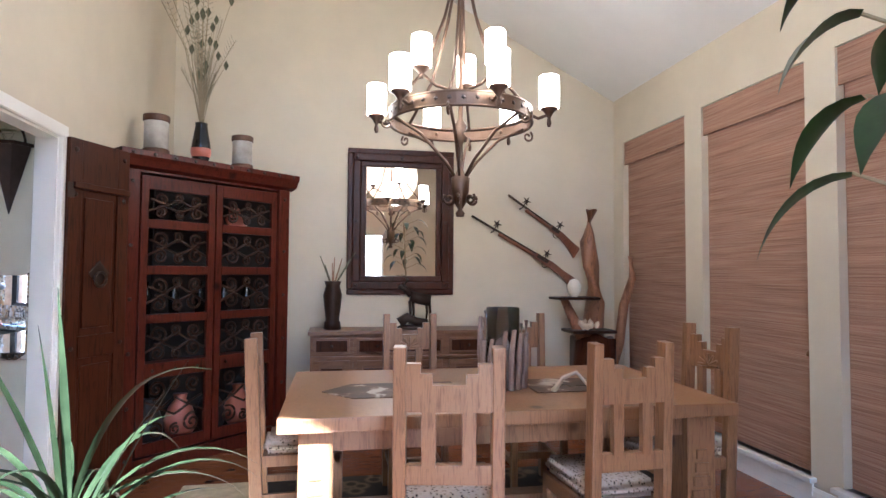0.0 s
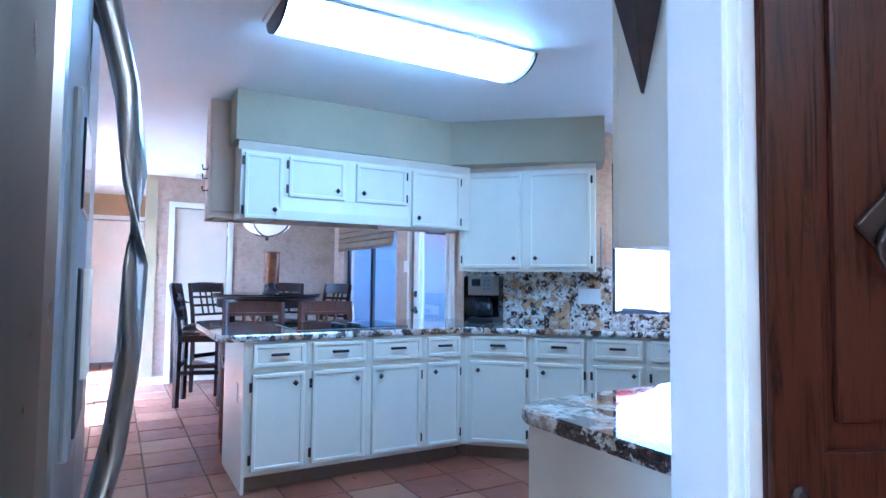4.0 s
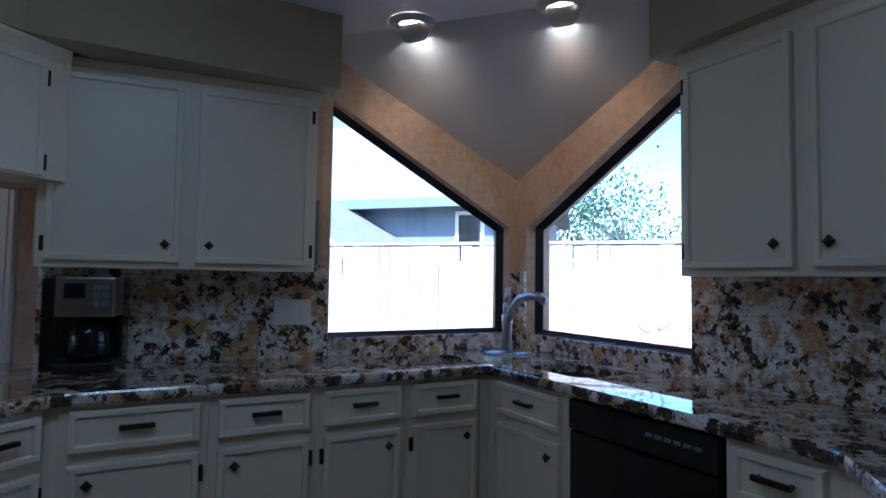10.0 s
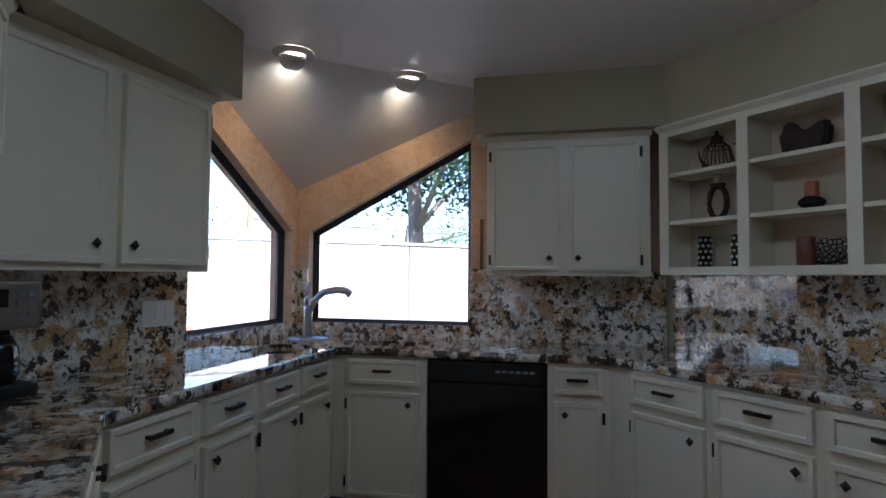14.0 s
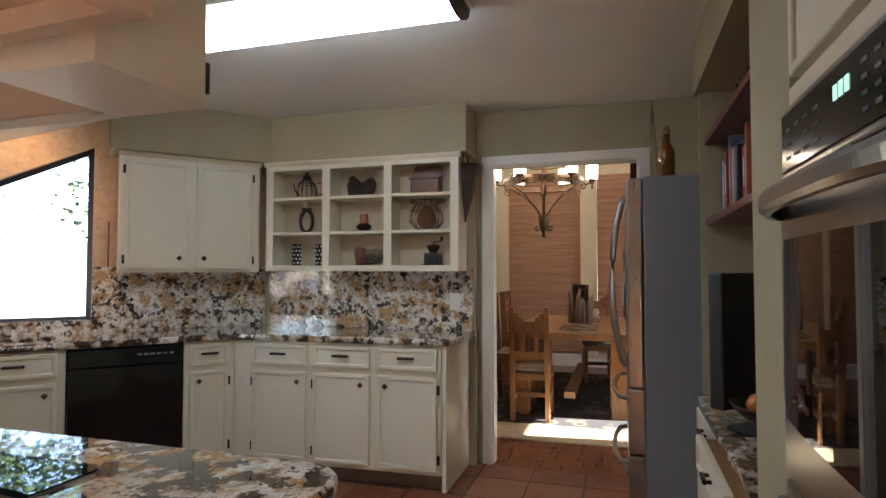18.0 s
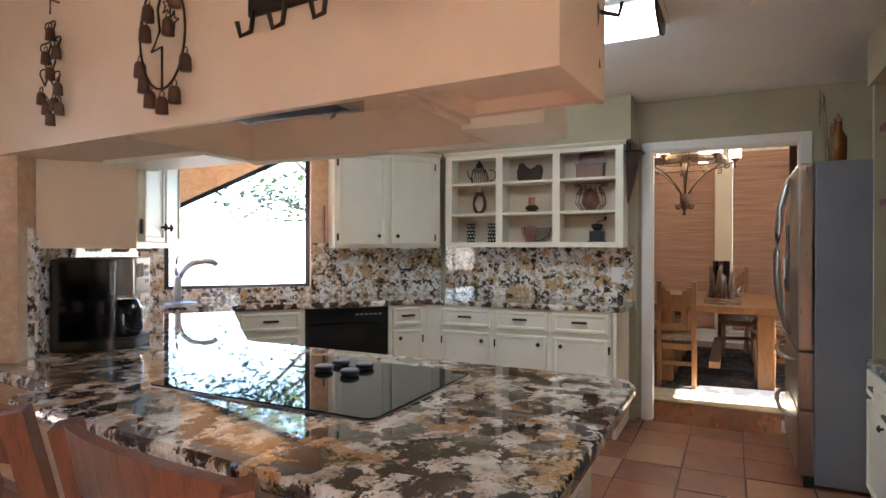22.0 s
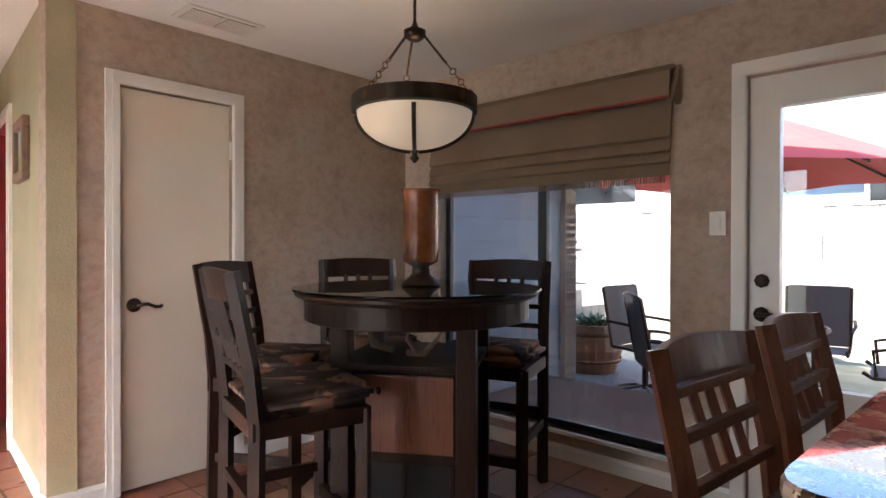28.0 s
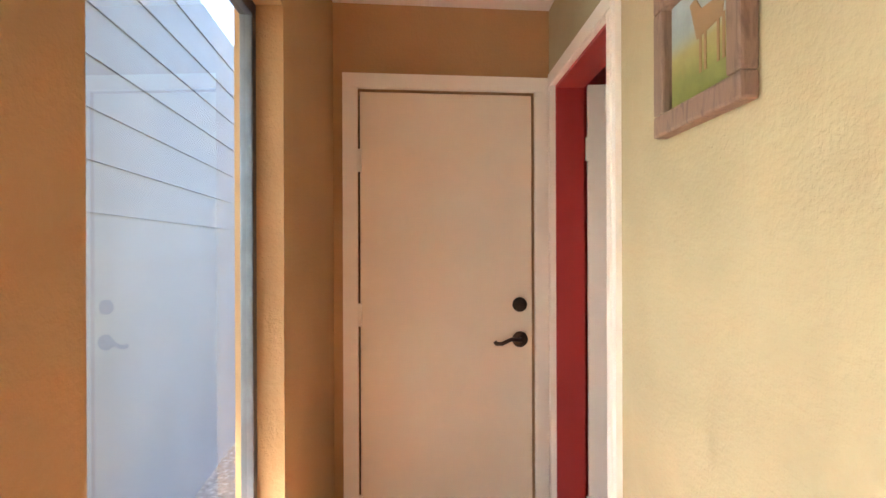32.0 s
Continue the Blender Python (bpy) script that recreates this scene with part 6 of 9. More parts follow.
for i in range(6):
    a = radians(60 * i + 10)
    c, s = math.cos(a), math.sin(a)
    part("arm", tube(bmesh.new(), [(0.03 * c, 0.03 * s, 1.92), (0.10 * c, 0.10 * s, 2.02), (0.24 * c, 0.24 * s, 2.16), (R * c, R * s, 2.24)], 0.009, 6), M_CHAND, ob, smooth=True)
    part("curl", tube(bmesh.new(), spiral(((R + 0.035) * c, (R + 0.035) * s, 2.20), 0.008, 0.035, 0, 420, 16, (c, s, 0)), 0.007, 5), M_CHAND, ob, smooth=True)
    part("lower_curl", tube(bmesh.new(), spiral((0.07 * c, 0.07 * s, 1.80), 0.01, 0.035, 0, 400, 14, (c, s, 0)), 0.008, 5), M_CHAND, ob, smooth=True)
    part("upper_rod", tube(bmesh.new(), [(R * c, R * s, 2.30), (0.22 * c, 0.22 * s, 2.52), (0.10 * c, 0.10 * s, 2.85), (0.04 * c, 0.04 * s, 3.1)], 0.009, 6), M_CHAND, ob, smooth=True)
    a2 = radians(60 * i + 40)
    c, s = math.cos(a2), math.sin(a2)
    part("candle_arm", tube(bmesh.new(), [(R * c, R * s, 2.27), (0.44 * c, 0.44 * s, 2.25), (0.50 * c, 0.50 * s, 2.27)], 0.009, 6), M_CHAND, ob, smooth=True)
    cup = part("cup", lathe(bmesh.new(), [(0.008, 2.20), (0.014, 2.22), (0.008, 2.25), (0.03, 2.285), (0.05, 2.30), (0.05, 2.305)], 14, pose(0.5 * c, 0.5 * s, 0)), M_CHAND, ob, smooth=True)
    part("shade", lathe(bmesh.new(), [(0.054, 2.305), (0.057, 2.31), (0.057, 2.48), (0.053, 2.485), (0.053, 2.31)], 20, pose(0.5 * c, 0.5 * s, 0), cap=False), M_SHADE, cup, "frosted glass candle shade, lit", smooth=True)
for i in range(3):
    a = radians(120 * i + 70)
    c, s = math.cos(a), math.sin(a)
    part("candle_arm", tube(bmesh.new(), [(0.03 * c, 0.03 * s, 2.42), (0.15 * c, 0.15 * s, 2.44), (0.24 * c, 0.24 * s, 2.50)], 0.009, 6), M_CHAND, ob, smooth=True)
    cup = part("cup", lathe(bmesh.new(), [(0.014, 2.47), (0.008, 2.49), (0.03, 2.515), (0.05, 2.53), (0.05, 2.535)], 14, pose(0.24 * c, 0.24 * s, 0)), M_CHAND, ob, smooth=True)
    part("shade", lathe(bmesh.new(), [(0.054, 2.535), (0.057, 2.54), (0.057, 2.71), (0.053, 2.715), (0.053, 2.54)], 20, pose(0.24 * c, 0.24 * s, 0), cap=False), M_SHADE, cup, "frosted glass candle shade, lit", smooth=True)

# potted plants by the entry
def leafmat(name, a, b, rough=0.35):
    m = Mat(name, rough)
    m.color(m.ramp(m.noise(9, 4), (0.35, a), (0.65, b)))
    m.set("Subsurface Weight", 0.0)
    return m.bump(m.noise(60, 2), 0.1, 0.003).m


M_LEAF = leafmat("glossy_leaf", (0.009, 0.024, 0.007), (0.022, 0.052, 0.013))
M_SPEAR = leafmat("spear_leaf", (0.009, 0.015, 0.006), (0.028, 0.040, 0.017), 0.42)

M_SPEAR.node_tree.nodes["Principled BSDF"].inputs["Specular IOR Level"].default_value = 0.1


def blade(bm, p0, d, L, w, droop, folds=7):
    """One arching strap leaf with a shallow fold."""
    d = Vector(d).normalized()
    side = d.cross(Vector((0, 0, 1)))
    side = side.normalized() if side.length > 0.05 else Vector((1, 0, 0))
    prev, p = None, Vector(p0)
    for i in range(folds + 1):
        t = i / folds
        k = w * (0.5 + 1.6 * t * (1 - t) * 2) * (1 - t ** 3) + 0.0006
        row = [bm.verts.new(p - side * k), bm.verts.new(p + Vector((0, 0, -k * 0.5))), bm.verts.new(p + side * k)]
        if prev:
            bm.faces.new((prev[0], prev[1], row[1], row[0]))
            bm.faces.new((prev[1], prev[2], row[2], row[1]))
        prev = row
        d = (d + Vector((0, 0, -droop / folds))).normalized()
        p = p + d * L / folds


ob = thing("spiky_house_plant", pose(0.14, 0.98, 0), "potted dracaena with long arching narrow leaves", "plant")
part("pot", lathe(bmesh.new(), [(0.11, 0), (0.15, 0.28), (0.16, 0.30), (0.14, 0.30), (0.13, 0.26)], 24), M_TERRA, ob, smooth=True)
part("cane", tube(bmesh.new(), [(0, 0, 0.26), (0.01, 0, 0.6), (0, 0, 0.84)], 0.018, 8), M_STEM, ob, smooth=True)
random.seed(21)
for i in range(42):
    a = i * 2.4
    el = random.uniform(0.3, 1.3) if i % 7 else random.uniform(1.2, 1.5)
    bm = bmesh.new()
    blade(bm, (0, 0, 0.81 + 0.003 * i), (math.cos(a) * math.cos(el), math.sin(a) * math.cos(el), math.sin(el)), random.uniform(0.30, 0.50), 0.0056, random.uniform(1.3, 2.4) if i % 7 else 0.6, 11)
    part("leaf", bm, M_SPEAR, ob, smooth=True)
ob = thing("broad_leaf_plant", pose(1.75, 0.75, 0), "tall potted plant with broad drooping dark leaves", "plant")
part("pot", lathe(bmesh.new(), [(0.14, 0), (0.18, 0.32), (0.19, 0.34), (0.17, 0.34), (0.16, 0.30)], 24), M_TERRA, ob, smooth=True)
part("trunk", tube(bmesh.new(), [(0, 0, 0.3), (0.02, 0, 0.9), (-0.03, 0, 1.5), (-0.06, 0.02, 2.2)], 0.02, 8, 0.6), M_STEM, ob, smooth=True)
for i in range(22):
    a = i * 2.4
    z = 1.45 + 0.036 * i
    base = Vector((-0.03 + 0.22 * math.cos(a), 0.22 * math.sin(a), z + 0.05))
    st = part("stalk", tube(bmesh.new(), [(-0.04, 0, z - 0.05), base], 0.004, 5), M_STEM, ob)
    bm = bmesh.new()
    blade(bm, base, (math.cos(a), math.sin(a), 0.25), random.uniform(0.2, 0.28), 0.032, 2.4, 8)
    part("leaf", bm, M_LEAF, st, smooth=True)
# ---- breakfast nook ----
TX, TY = -6.45, 3.79
ob = thing("pub_table", pose(TX, TY, 0) @ Matrix.Diagonal((0.85, 0.85, 1.035, 1)), "round dark wooden pub table with storage base and glass top", "table")
part("tabletop", lathe(bmesh.new(), [(0.58, 0.985), (0.62, 1.0), (0.625, 1.012), (0.60, 1.02)], 56), M_OAKDARK, ob)
part("apron", lathe(bmesh.new(), [(0.565, 0.90), (0.575, 0.905), (0.575, 0.985), (0.565, 0.985)], 56), M_OAKDARK, ob)
part("glass_top", lathe(bmesh.new(), [(0.635, 1.021), (0.637, 1.025), (0.635, 1.029)], 56), glass("green_edge_glass", (0.75, 0.85, 0.8)), ob)
RT = pose(0, 0, 0, 0, 0, 33)
part("storage_box", B(-0.29, 0.29, -0.29, 0.29, 0.03, 0.72, 0.006, RT), M_OAKDARK, ob)
part("middle_shelf", B(-0.34, 0.34, -0.34, 0.34, 0.72, 0.745, 0.005, RT), M_OAKDARK, ob)
for sx in (-1, 1):
    for sy in (-1, 1):
        part("leg", B(0.30 * sx - 0.045, 0.30 * sx + 0.045, 0.30 * sy - 0.045, 0.30 * sy + 0.045, 0, 0.90, 0.006, RT), M_OAKDARK, ob)
do = part("drop_door", B(-0.24, 0.24, -0.305, -0.29, 0.40, 0.70, 0.004, RT), M_CHERRY, ob)
part("knob", lathe(bmesh.new(), [(0.006, 0), (0.016, 0.012), (0.008, 0.022)], 10, RT @ pose(-0.12, -0.305, 0.64, 90)), M_BRONZE, do)
for i in range(3):
    part("wine_slot_bar", B(-0.24 + i * 0.23, -0.22 + i * 0.23, -0.30, -0.285, 0.06, 0.36, 0.002, RT), M_OAKDARK, ob)
part("wine_slot_bar", B(-0.24, 0.24, -0.30, -0.285, 0.20, 0.215, 0.002, RT), M_OAKDARK, ob)
# Dark sheet on the solid box gives the slots their shaded depth.
part("slot_dark", B(-0.24, 0.24, -0.294, -0.290, 0.06, 0.36, 0, RT), M_DARKIN, ob)
g = thing("shed_antlers", pose(TX, TY, 0.772), "brown shed antlers lying on the table's middle shelf", "antlers")
M_ANT = paint("brown_antler", (0.26, 0.18, 0.12), 0.5, 0.2)
for s in (-1, 1):
    part("antler", tube(bmesh.new(), [(0.05 * s, -0.1, 0.02), (0.16 * s, -0.12, 0.03), (0.22 * s, -0.1, 0.10), (0.22 * s, -0.05, 0.17)], 0.016, 8, 0.4), M_ANT, g, smooth=True)
    part("antler", tube(bmesh.new(), [(0.12 * s, -0.12, 0.03), (0.11 * s, -0.17, 0.09), (0.13 * s, -0.17, 0.15)], 0.011, 8, 0.4), M_ANT, g, smooth=True)
g = thing("candle_hurricane", pose(TX - 0.02, TY + 0.04, 1.066) @ Matrix.Scale(0.85, 4), "amber glass hurricane candle holder on a dark foot", "candle holder")
part("foot", lathe(bmesh.new(), [(0.105, 0), (0.10, 0.015), (0.05, 0.06), (0.045, 0.10), (0.09, 0.125)], 28), M_BRONZE, g, smooth=True)
m = Mat("amber_mottled_glass", 0.12)
m.color(m.ramp(m.noise(7, 5), (0.3, (0.16, 0.045, 0.02)), (0.6, (0.42, 0.15, 0.05)), (0.8, (0.55, 0.28, 0.10))))
m.set("Transmission Weight", 0.35)
part("hurricane_glass", lathe(bmesh.new(), [(0.088, 0.125), (0.092, 0.14), (0.092, 0.48), (0.104, 0.505), (0.098, 0.505), (0.086, 0.48), (0.086, 0.14)], 28, cap=False), m.m, g, smooth=True)
part("candle", lathe(bmesh.new(), [(0.05, 0.13), (0.05, 0.30)], 20), paint("red_candle", (0.4, 0.08, 0.04), 0.5, 0.1), g, smooth=True)


def cowhide(name, a, b, c):
    m = Mat(name, 0.75)
    n = m.noise(5.5, 3, 0.5, 0.6)
    m.color(m.mix(m.ramp(n, (0.50, 0.0), (0.53, 1.0)), m.mix(m.ramp(m.noise(3, 2), (0.5, 0.0), (0.6, 1.0)), a, c), b))
    return m.bump(m.noise(200, 2), 0.25, 0.003).m


M_HIDE = cowhide("brown_cowhide", (0.020, 0.011, 0.008), (0.26, 0.13, 0.075), (0.05, 0.026, 0.018))


def bar_chair(m, wood_m, seat_h, top, label):
    """Faces +y; the origin lies under the seat's middle."""
    ob = thing("bar_chair", m, label, "chair", "bar chairs")
    w = 0.21
    for s in (-1, 1):
        pts = [(s * w, -0.20, 0), (s * w, -0.19, seat_h - 0.05), (s * w, -0.21, seat_h + 0.15), (s * w, -0.27, top)]
        part("back_post", tube(bmesh.new(), pts, 0.03, 4, 0.9), wood_m, ob)
        part("front_leg", tube(bmesh.new(), [(s * w, 0.19, 0), (s * w, 0.19, seat_h - 0.04)], 0.03, 4, 1.0), wood_m, ob)
        part("side_rail", B(s * w - 0.012, s * w + 0.012, -0.19, 0.19, 0.30, 0.34, 0.003), wood_m, ob)
    part("seat_frame", B(-w - 0.02, w + 0.02, -0.21, 0.21, seat_h - 0.09, seat_h - 0.03, 0.004), wood_m, ob)
    bm = B(-w - 0.025, w + 0.025, -0.19, 0.235, seat_h - 0.03, seat_h + 0.055)
    bmesh.ops.bevel(bm, geom=bm.edges[:], offset=0.034, segments=3, affect="EDGES")
    part("seat", bm, M_HIDE, ob, "brown and black cowhide seat", smooth=True)

    def back_y(z):
        return -0.21 - 0.06 * (z - seat_h - 0.15) / (top - seat_h - 0.15)
    bm = bmesh.new()
    n = 8
    for i in range(n):
        x0, x1 = -w + 2 * w * i / n, -w + 2 * w * (i + 1) / n
        c0 = 0.035 * (1 - (2 * i / n - 1) ** 2)
        c1 = 0.035 * (1 - (2 * (i + 1) / n - 1) ** 2)
        v = [bm.verts.new(p) for p in ((x0, -0.255 - c0, top - 0.10), (x1, -0.255 - c1, top - 0.10), (x1, -0.275 - c1, top + 0.3 * c1), (x0, -0.275 - c0, top + 0.3 * c0),
                                       (x0, -0.235 - c0, top - 0.10), (x1, -0.235 - c1, top - 0.10), (x1, -0.255 - c1, top + 0.3 * c1), (x0, -0.255 - c0, top + 0.3 * c0))]
        for f in ((0, 1, 2, 3), (7, 6, 5, 4), (3, 2, 6, 7), (0, 4, 5, 1), (0, 3, 7, 4), (1, 5, 6, 2)):
            bm.faces.new([v[j] for j in f])
    bmesh.ops.remove_doubles(bm, verts=bm.verts, dist=0.0005)
    part("crest_rail", bm, wood_m, ob)
    for z in (seat_h + 0.12, seat_h + 0.22, seat_h + 0.31):
        part("cross_rail", B(-w + 0.01, w - 0.01, back_y(z) - 0.012, back_y(z) + 0.012, z - 0.013, z + 0.013, 0.003), wood_m, ob)
    for x in (-0.075, 0.0, 0.075):
        part("back_slat", tube(bmesh.new(), [(x, back_y(seat_h + 0.12), seat_h + 0.12), (x, back_y(top - 0.09) - 0.02, top - 0.09)], 0.013, 4), wood_m, ob)
    part("foot_rail", B(-w, w, 0.175, 0.205, 0.20, 0.25, 0.003), wood_m, ob)
    part("foot_rail", B(-w, w, -0.205, -0.175, 0.36, 0.40, 0.003), wood_m, ob)
    return ob


ch = bar_chair(pose(-6.50, 3.19, 0, 0, 0, -14), M_OAKDARK, 0.70, 1.16, "dark wooden lattice back bar chair with cowhide seat")
for x, y, a in ((-7.03, 3.44, -58), (-7.12, 4.08, -114), (-6.45, 4.33, -161)):
    copy_thing(ch, pose(x, y, 0, 0, 0, a))
ch = bar_chair(pose(-4.82, 3.35, 0, 0, 0, -97), M_CHERRY, 0.63, 1.03, "cherry brown lattice back stool drawn up to the peninsula")
copy_thing(ch, pose(-4.77, 3.94, 0, 0, 0, -94))

# pendant bowl lamp
ob = thing("pendant_lamp", pose(TX, TY - 0.02, 0.20) @ Matrix.Scale(0.845, 4), "bronze ringed pendant with a warm alabaster bowl", "pendant lamp")
M_BOWL = glow("alabaster_bowl", (0.70, 0.56, 0.40), 0.05)
prof = [(0.30 * math.sin(radians(a)), 1.93 - 0.20 * math.cos(radians(a))) for a in range(2, 91, 8)]
part("bowl", lathe(bmesh.new(), prof, 40, cap=False), M_BOWL, ob, "warm lit alabaster glass bowl", smooth=True)
part("band", lathe(bmesh.new(), [(0.305, 1.92), (0.325, 1.925), (0.325, 2.0), (0.305, 2.005), (0.30, 1.92)], 48, cap=False), M_BRONZE, ob)
part("finial", lathe(bmesh.new(), [(0.004, 1.665), (0.026, 1.69), (0.012, 1.71), (0.022, 1.73)], 14), M_BRONZE, ob, smooth=True)
for i in range(4):
    a = radians(45 + 90 * i)
    c, s = math.cos(a), math.sin(a)
    part("strap", tube(bmesh.new(), [(0.306 * math.sin(radians(k)) * c, 0.306 * math.sin(radians(k)) * s, 1.93 - 0.206 * math.cos(radians(k))) for k in range(4, 91, 10)], 0.011, 4), M_BRONZE, ob)
    part("star_boss", lathe(bmesh.new(), [(0.026, 0), (0.024, 0.008), (0.004, 0.01)], 5, Matrix.Rotation(a + 0.78, 4, "Z") @ pose(0.325, 0, 1.962, 0, 90, 0)), M_RUST, ob)
for i in range(3):
    a = radians(30 + 120 * i)
    c, s = math.cos(a), math.sin(a)
    part("rod", tube(bmesh.new(), [(0.045 * c, 0.045 * s, 2.33), (0.17 * c, 0.17 * s, 2.17)], 0.007, 6), M_BRONZE, ob)
    bm = bmesh.new()
    for k in range(6):
        p = Vector((0.17 * c, 0.17 * s, 2.17)).lerp(Vector((0.30 * c, 0.30 * s, 2.0)), (k + 0.5) / 6)
        d = Vector((0.13 * c, 0.13 * s, -0.17)).normalized()
        sd = d.cross(Vector((-s, c, 0)) if k % 2 else Vector((c, s, 1))).normalized()
        tube(bm, spiral(p, 0.016, 0.016, 0, 360, 10, d, sd), 0.0035, 5)
    part("chain", bm, M_RUST, ob)
part("hub", lathe(bmesh.new(), [(0.03, 2.30), (0.055, 2.32), (0.058, 2.35), (0.02, 2.37), (0.008, 2.40), (0.008, 2.55), (0.06, 2.585), (0.075, 2.603)], 20), M_BRONZE, ob, smooth=True)

# roman shade
M_LINEN = paint("taupe_linen", (0.22, 0.155, 0.10), 0.85, 0.1, 300, 0.2)
M_REDPIPE = paint("red_piping", (0.25, 0.03, 0.025), 0.7, 0.1)
ob = thing("roman_shade", pose(0, NORTH, 0), "taupe roman shade with valance, red piping and fringe", "shade")
bm = prism(bmesh.new(), [(-0.015, 2.14), (-0.02, 2.0), (-0.05, 1.80), (-0.03, 1.79), (-0.055, 1.73), (-0.035, 1.72), (-0.06, 1.67), (-0.04, 1.66), (-0.06, 1.60), (-0.045, 1.60), (-0.025, 1.80), (-0.004, 2.0), (-0.004, 2.14)], NW0 - 0.06, NW1 + 0.015, "x")
part("shade_cloth", bm, M_LINEN, ob)
bm = prism(bmesh.new(), [(-0.10, 1.985), (-0.095, 2.12), (-0.06, 2.155), (-0.004, 2.16), (-0.004, 2.14), (-0.055, 2.135), (-0.085, 2.11), (-0.09, 1.985)], NW0 - 0.09, NW1 + 0.03, "x")
part("valance", bm, M_LINEN, ob)
part("piping", tube(bmesh.new(), [(NW0 - 0.09, -0.097, 1.985), (NW1 + 0.03, -0.097, 1.985)], 0.008, 6), M_REDPIPE, ob)
bm = prism(bmesh.new(), [(-0.004, 2.16), (-0.11, 1.96), (-0.06, 1.975), (-0.004, 1.96)], NW1 + 0.03, NW1 + 0.05, "x")
part("side_fold", bm, M_LINEN, ob)
bm = bmesh.new()
n = 110
for i in range(n):
    x = NW0 - 0.04 + (NW1 - NW0 + 0.04) * i / n
    box(bm, x, x + 0.006, -0.054, -0.048, 1.565, 1.60)
part("fringe", bm, M_LINEN, ob)

# ceiling vent, smoke alarm
ob = thing("ceiling_vent", pose(-7.50, 3.39, CEIL, 0, 0, 90), "white metal ceiling air vent", "vent")
part("frame", B(-0.20, 0.20, -0.11, 0.11, -0.012, -0.001, 0.004), M_WHITEPL, ob)
# Near-black sheets put the shade between the slats into colour.
for k in range(2):
    part("backing", B(-0.17 + 0.175 * k, -0.01 + 0.175 * k, -0.085, 0.085, -0.013, -0.0115), M_DARKIN, ob)
for i in range(7):
    for k in range(2):
        part("slat", B(-0.17 + 0.175 * k, -0.01 + 0.175 * k, -0.08 + 0.024 * i, -0.068 + 0.024 * i, -0.018, -0.013), M_WHITEPL, ob)
ob = thing("smoke_alarm", pose(-2.74, 2.55, CEIL), "round white smoke alarm on the ceiling", "smoke alarm")
part("body", lathe(bmesh.new(), [(0.05, -0.035), (0.062, -0.03), (0.068, -0.001)], 24), M_WHITEPL, ob, smooth=True)

# hall picture and the framed print by the ovens
def picture(name, m, w, h, frame_m, art_m, label, rim=0.05, mat=0.0):
    ob = thing(name, m, label, "picture")
    part("art", B(rim, w - rim, -0.012, -0.008, rim, h - rim), art_m, ob)
    if mat:
        part("mount", B(rim, w - rim, -0.008, -0.004, rim, h - rim), M_WHITEPL, ob)
    for a in ((0, w, 0, rim), (0, w, h - rim, h), (0, rim, rim, h - rim), (w - rim, w, rim, h - rim)):
        part("frame_side", B(a[0], a[1], -0.035, -0.001, a[2], a[3], 0.007), frame_m, ob)
    return ob


M_BARN = wood("weathered_frame_wood", (0.14, 0.09, 0.065), (0.26, 0.17, 0.12), 0.7, (10, 10, 2))
m = Mat("landscape_painting", 0.6)
z = m.t.nodes.new("ShaderNodeSeparateXYZ")
m.link(m.co, z.inputs[0])
sky_c = m.ramp(z.outputs[2], (0.10, (0.22, 0.24, 0.06)), (0.16, (0.36, 0.32, 0.12)), (0.20, (0.30, 0.36, 0.34)), (0.34, (0.42, 0.50, 0.55)))
m.color(m.mix(0.35, sky_c, m.ramp(m.noise(14, 5), (0.35, 0.4), (0.65, 1.0)), "MULTIPLY"))
ob = picture("elk_painting", MHN @ pose(1.27, 0, 1.585), 0.37, 0.33, M_BARN, m.m, "small framed painting of an elk in a meadow")
M_ELK = paint("painted_elk", (0.30, 0.19, 0.09), 0.7, 0.2)
bm = bmesh.new()
prism(bm, [(0.17, 0.17), (0.27, 0.18), (0.28, 0.22), (0.19, 0.225), (0.165, 0.255), (0.14, 0.25), (0.155, 0.21)], -0.0135, -0.012)
for x in (0.18, 0.20, 0.25, 0.27):
    prism(bm, [(x, 0.10), (x + 0.009, 0.10), (x + 0.009, 0.185), (x, 0.185)], -0.0135, -0.012)
part("elk_shape", bm, M_ELK, ob)
m = Mat("pale_print", 0.6)
m.color(m.ramp(m.noise(5, 4), (0.35, (0.45, 0.40, 0.38)), (0.65, (0.70, 0.66, 0.62))))
picture("framed_print", pose(OVEN_W - 0.026, 1.99, 1.20, 0, 0, -90), 0.62, 0.8, M_BARN, m.m, "large framed print in a brown wooden frame", 0.06)

# ---- small kitchen things ----
# coffee maker in the corner
ob = thing("coffee_maker", MLK @ pose(1.06, -0.15, 0.902), "black and steel drip coffee maker with a water tank", "coffee maker")
part("base", B(-0.10, 0.10, -0.16, 0.12, 0, 0.04, 0.008), M_BLACKMAT, ob)
part("tower", B(-0.10, 0.10, 0.0, 0.12, 0.04, 0.36, 0.008), M_BLACK, ob)
hd = part("head", B(-0.10, 0.10, -0.16, 0.0, 0.21, 0.36, 0.008), M_STEEL, ob, "steel control head")
part("display", B(-0.07, 0.0, -0.163, -0.158, 0.28, 0.335, 0.002), M_BLACK, hd)
for i in range(3):
    for j in range(2):
        part("button", B(0.025 + 0.03 * j, 0.045 + 0.03 * j, -0.164, -0.158, 0.25 + 0.03 * i, 0.268 + 0.03 * i, 0.002), M_GREYSIDE, hd)
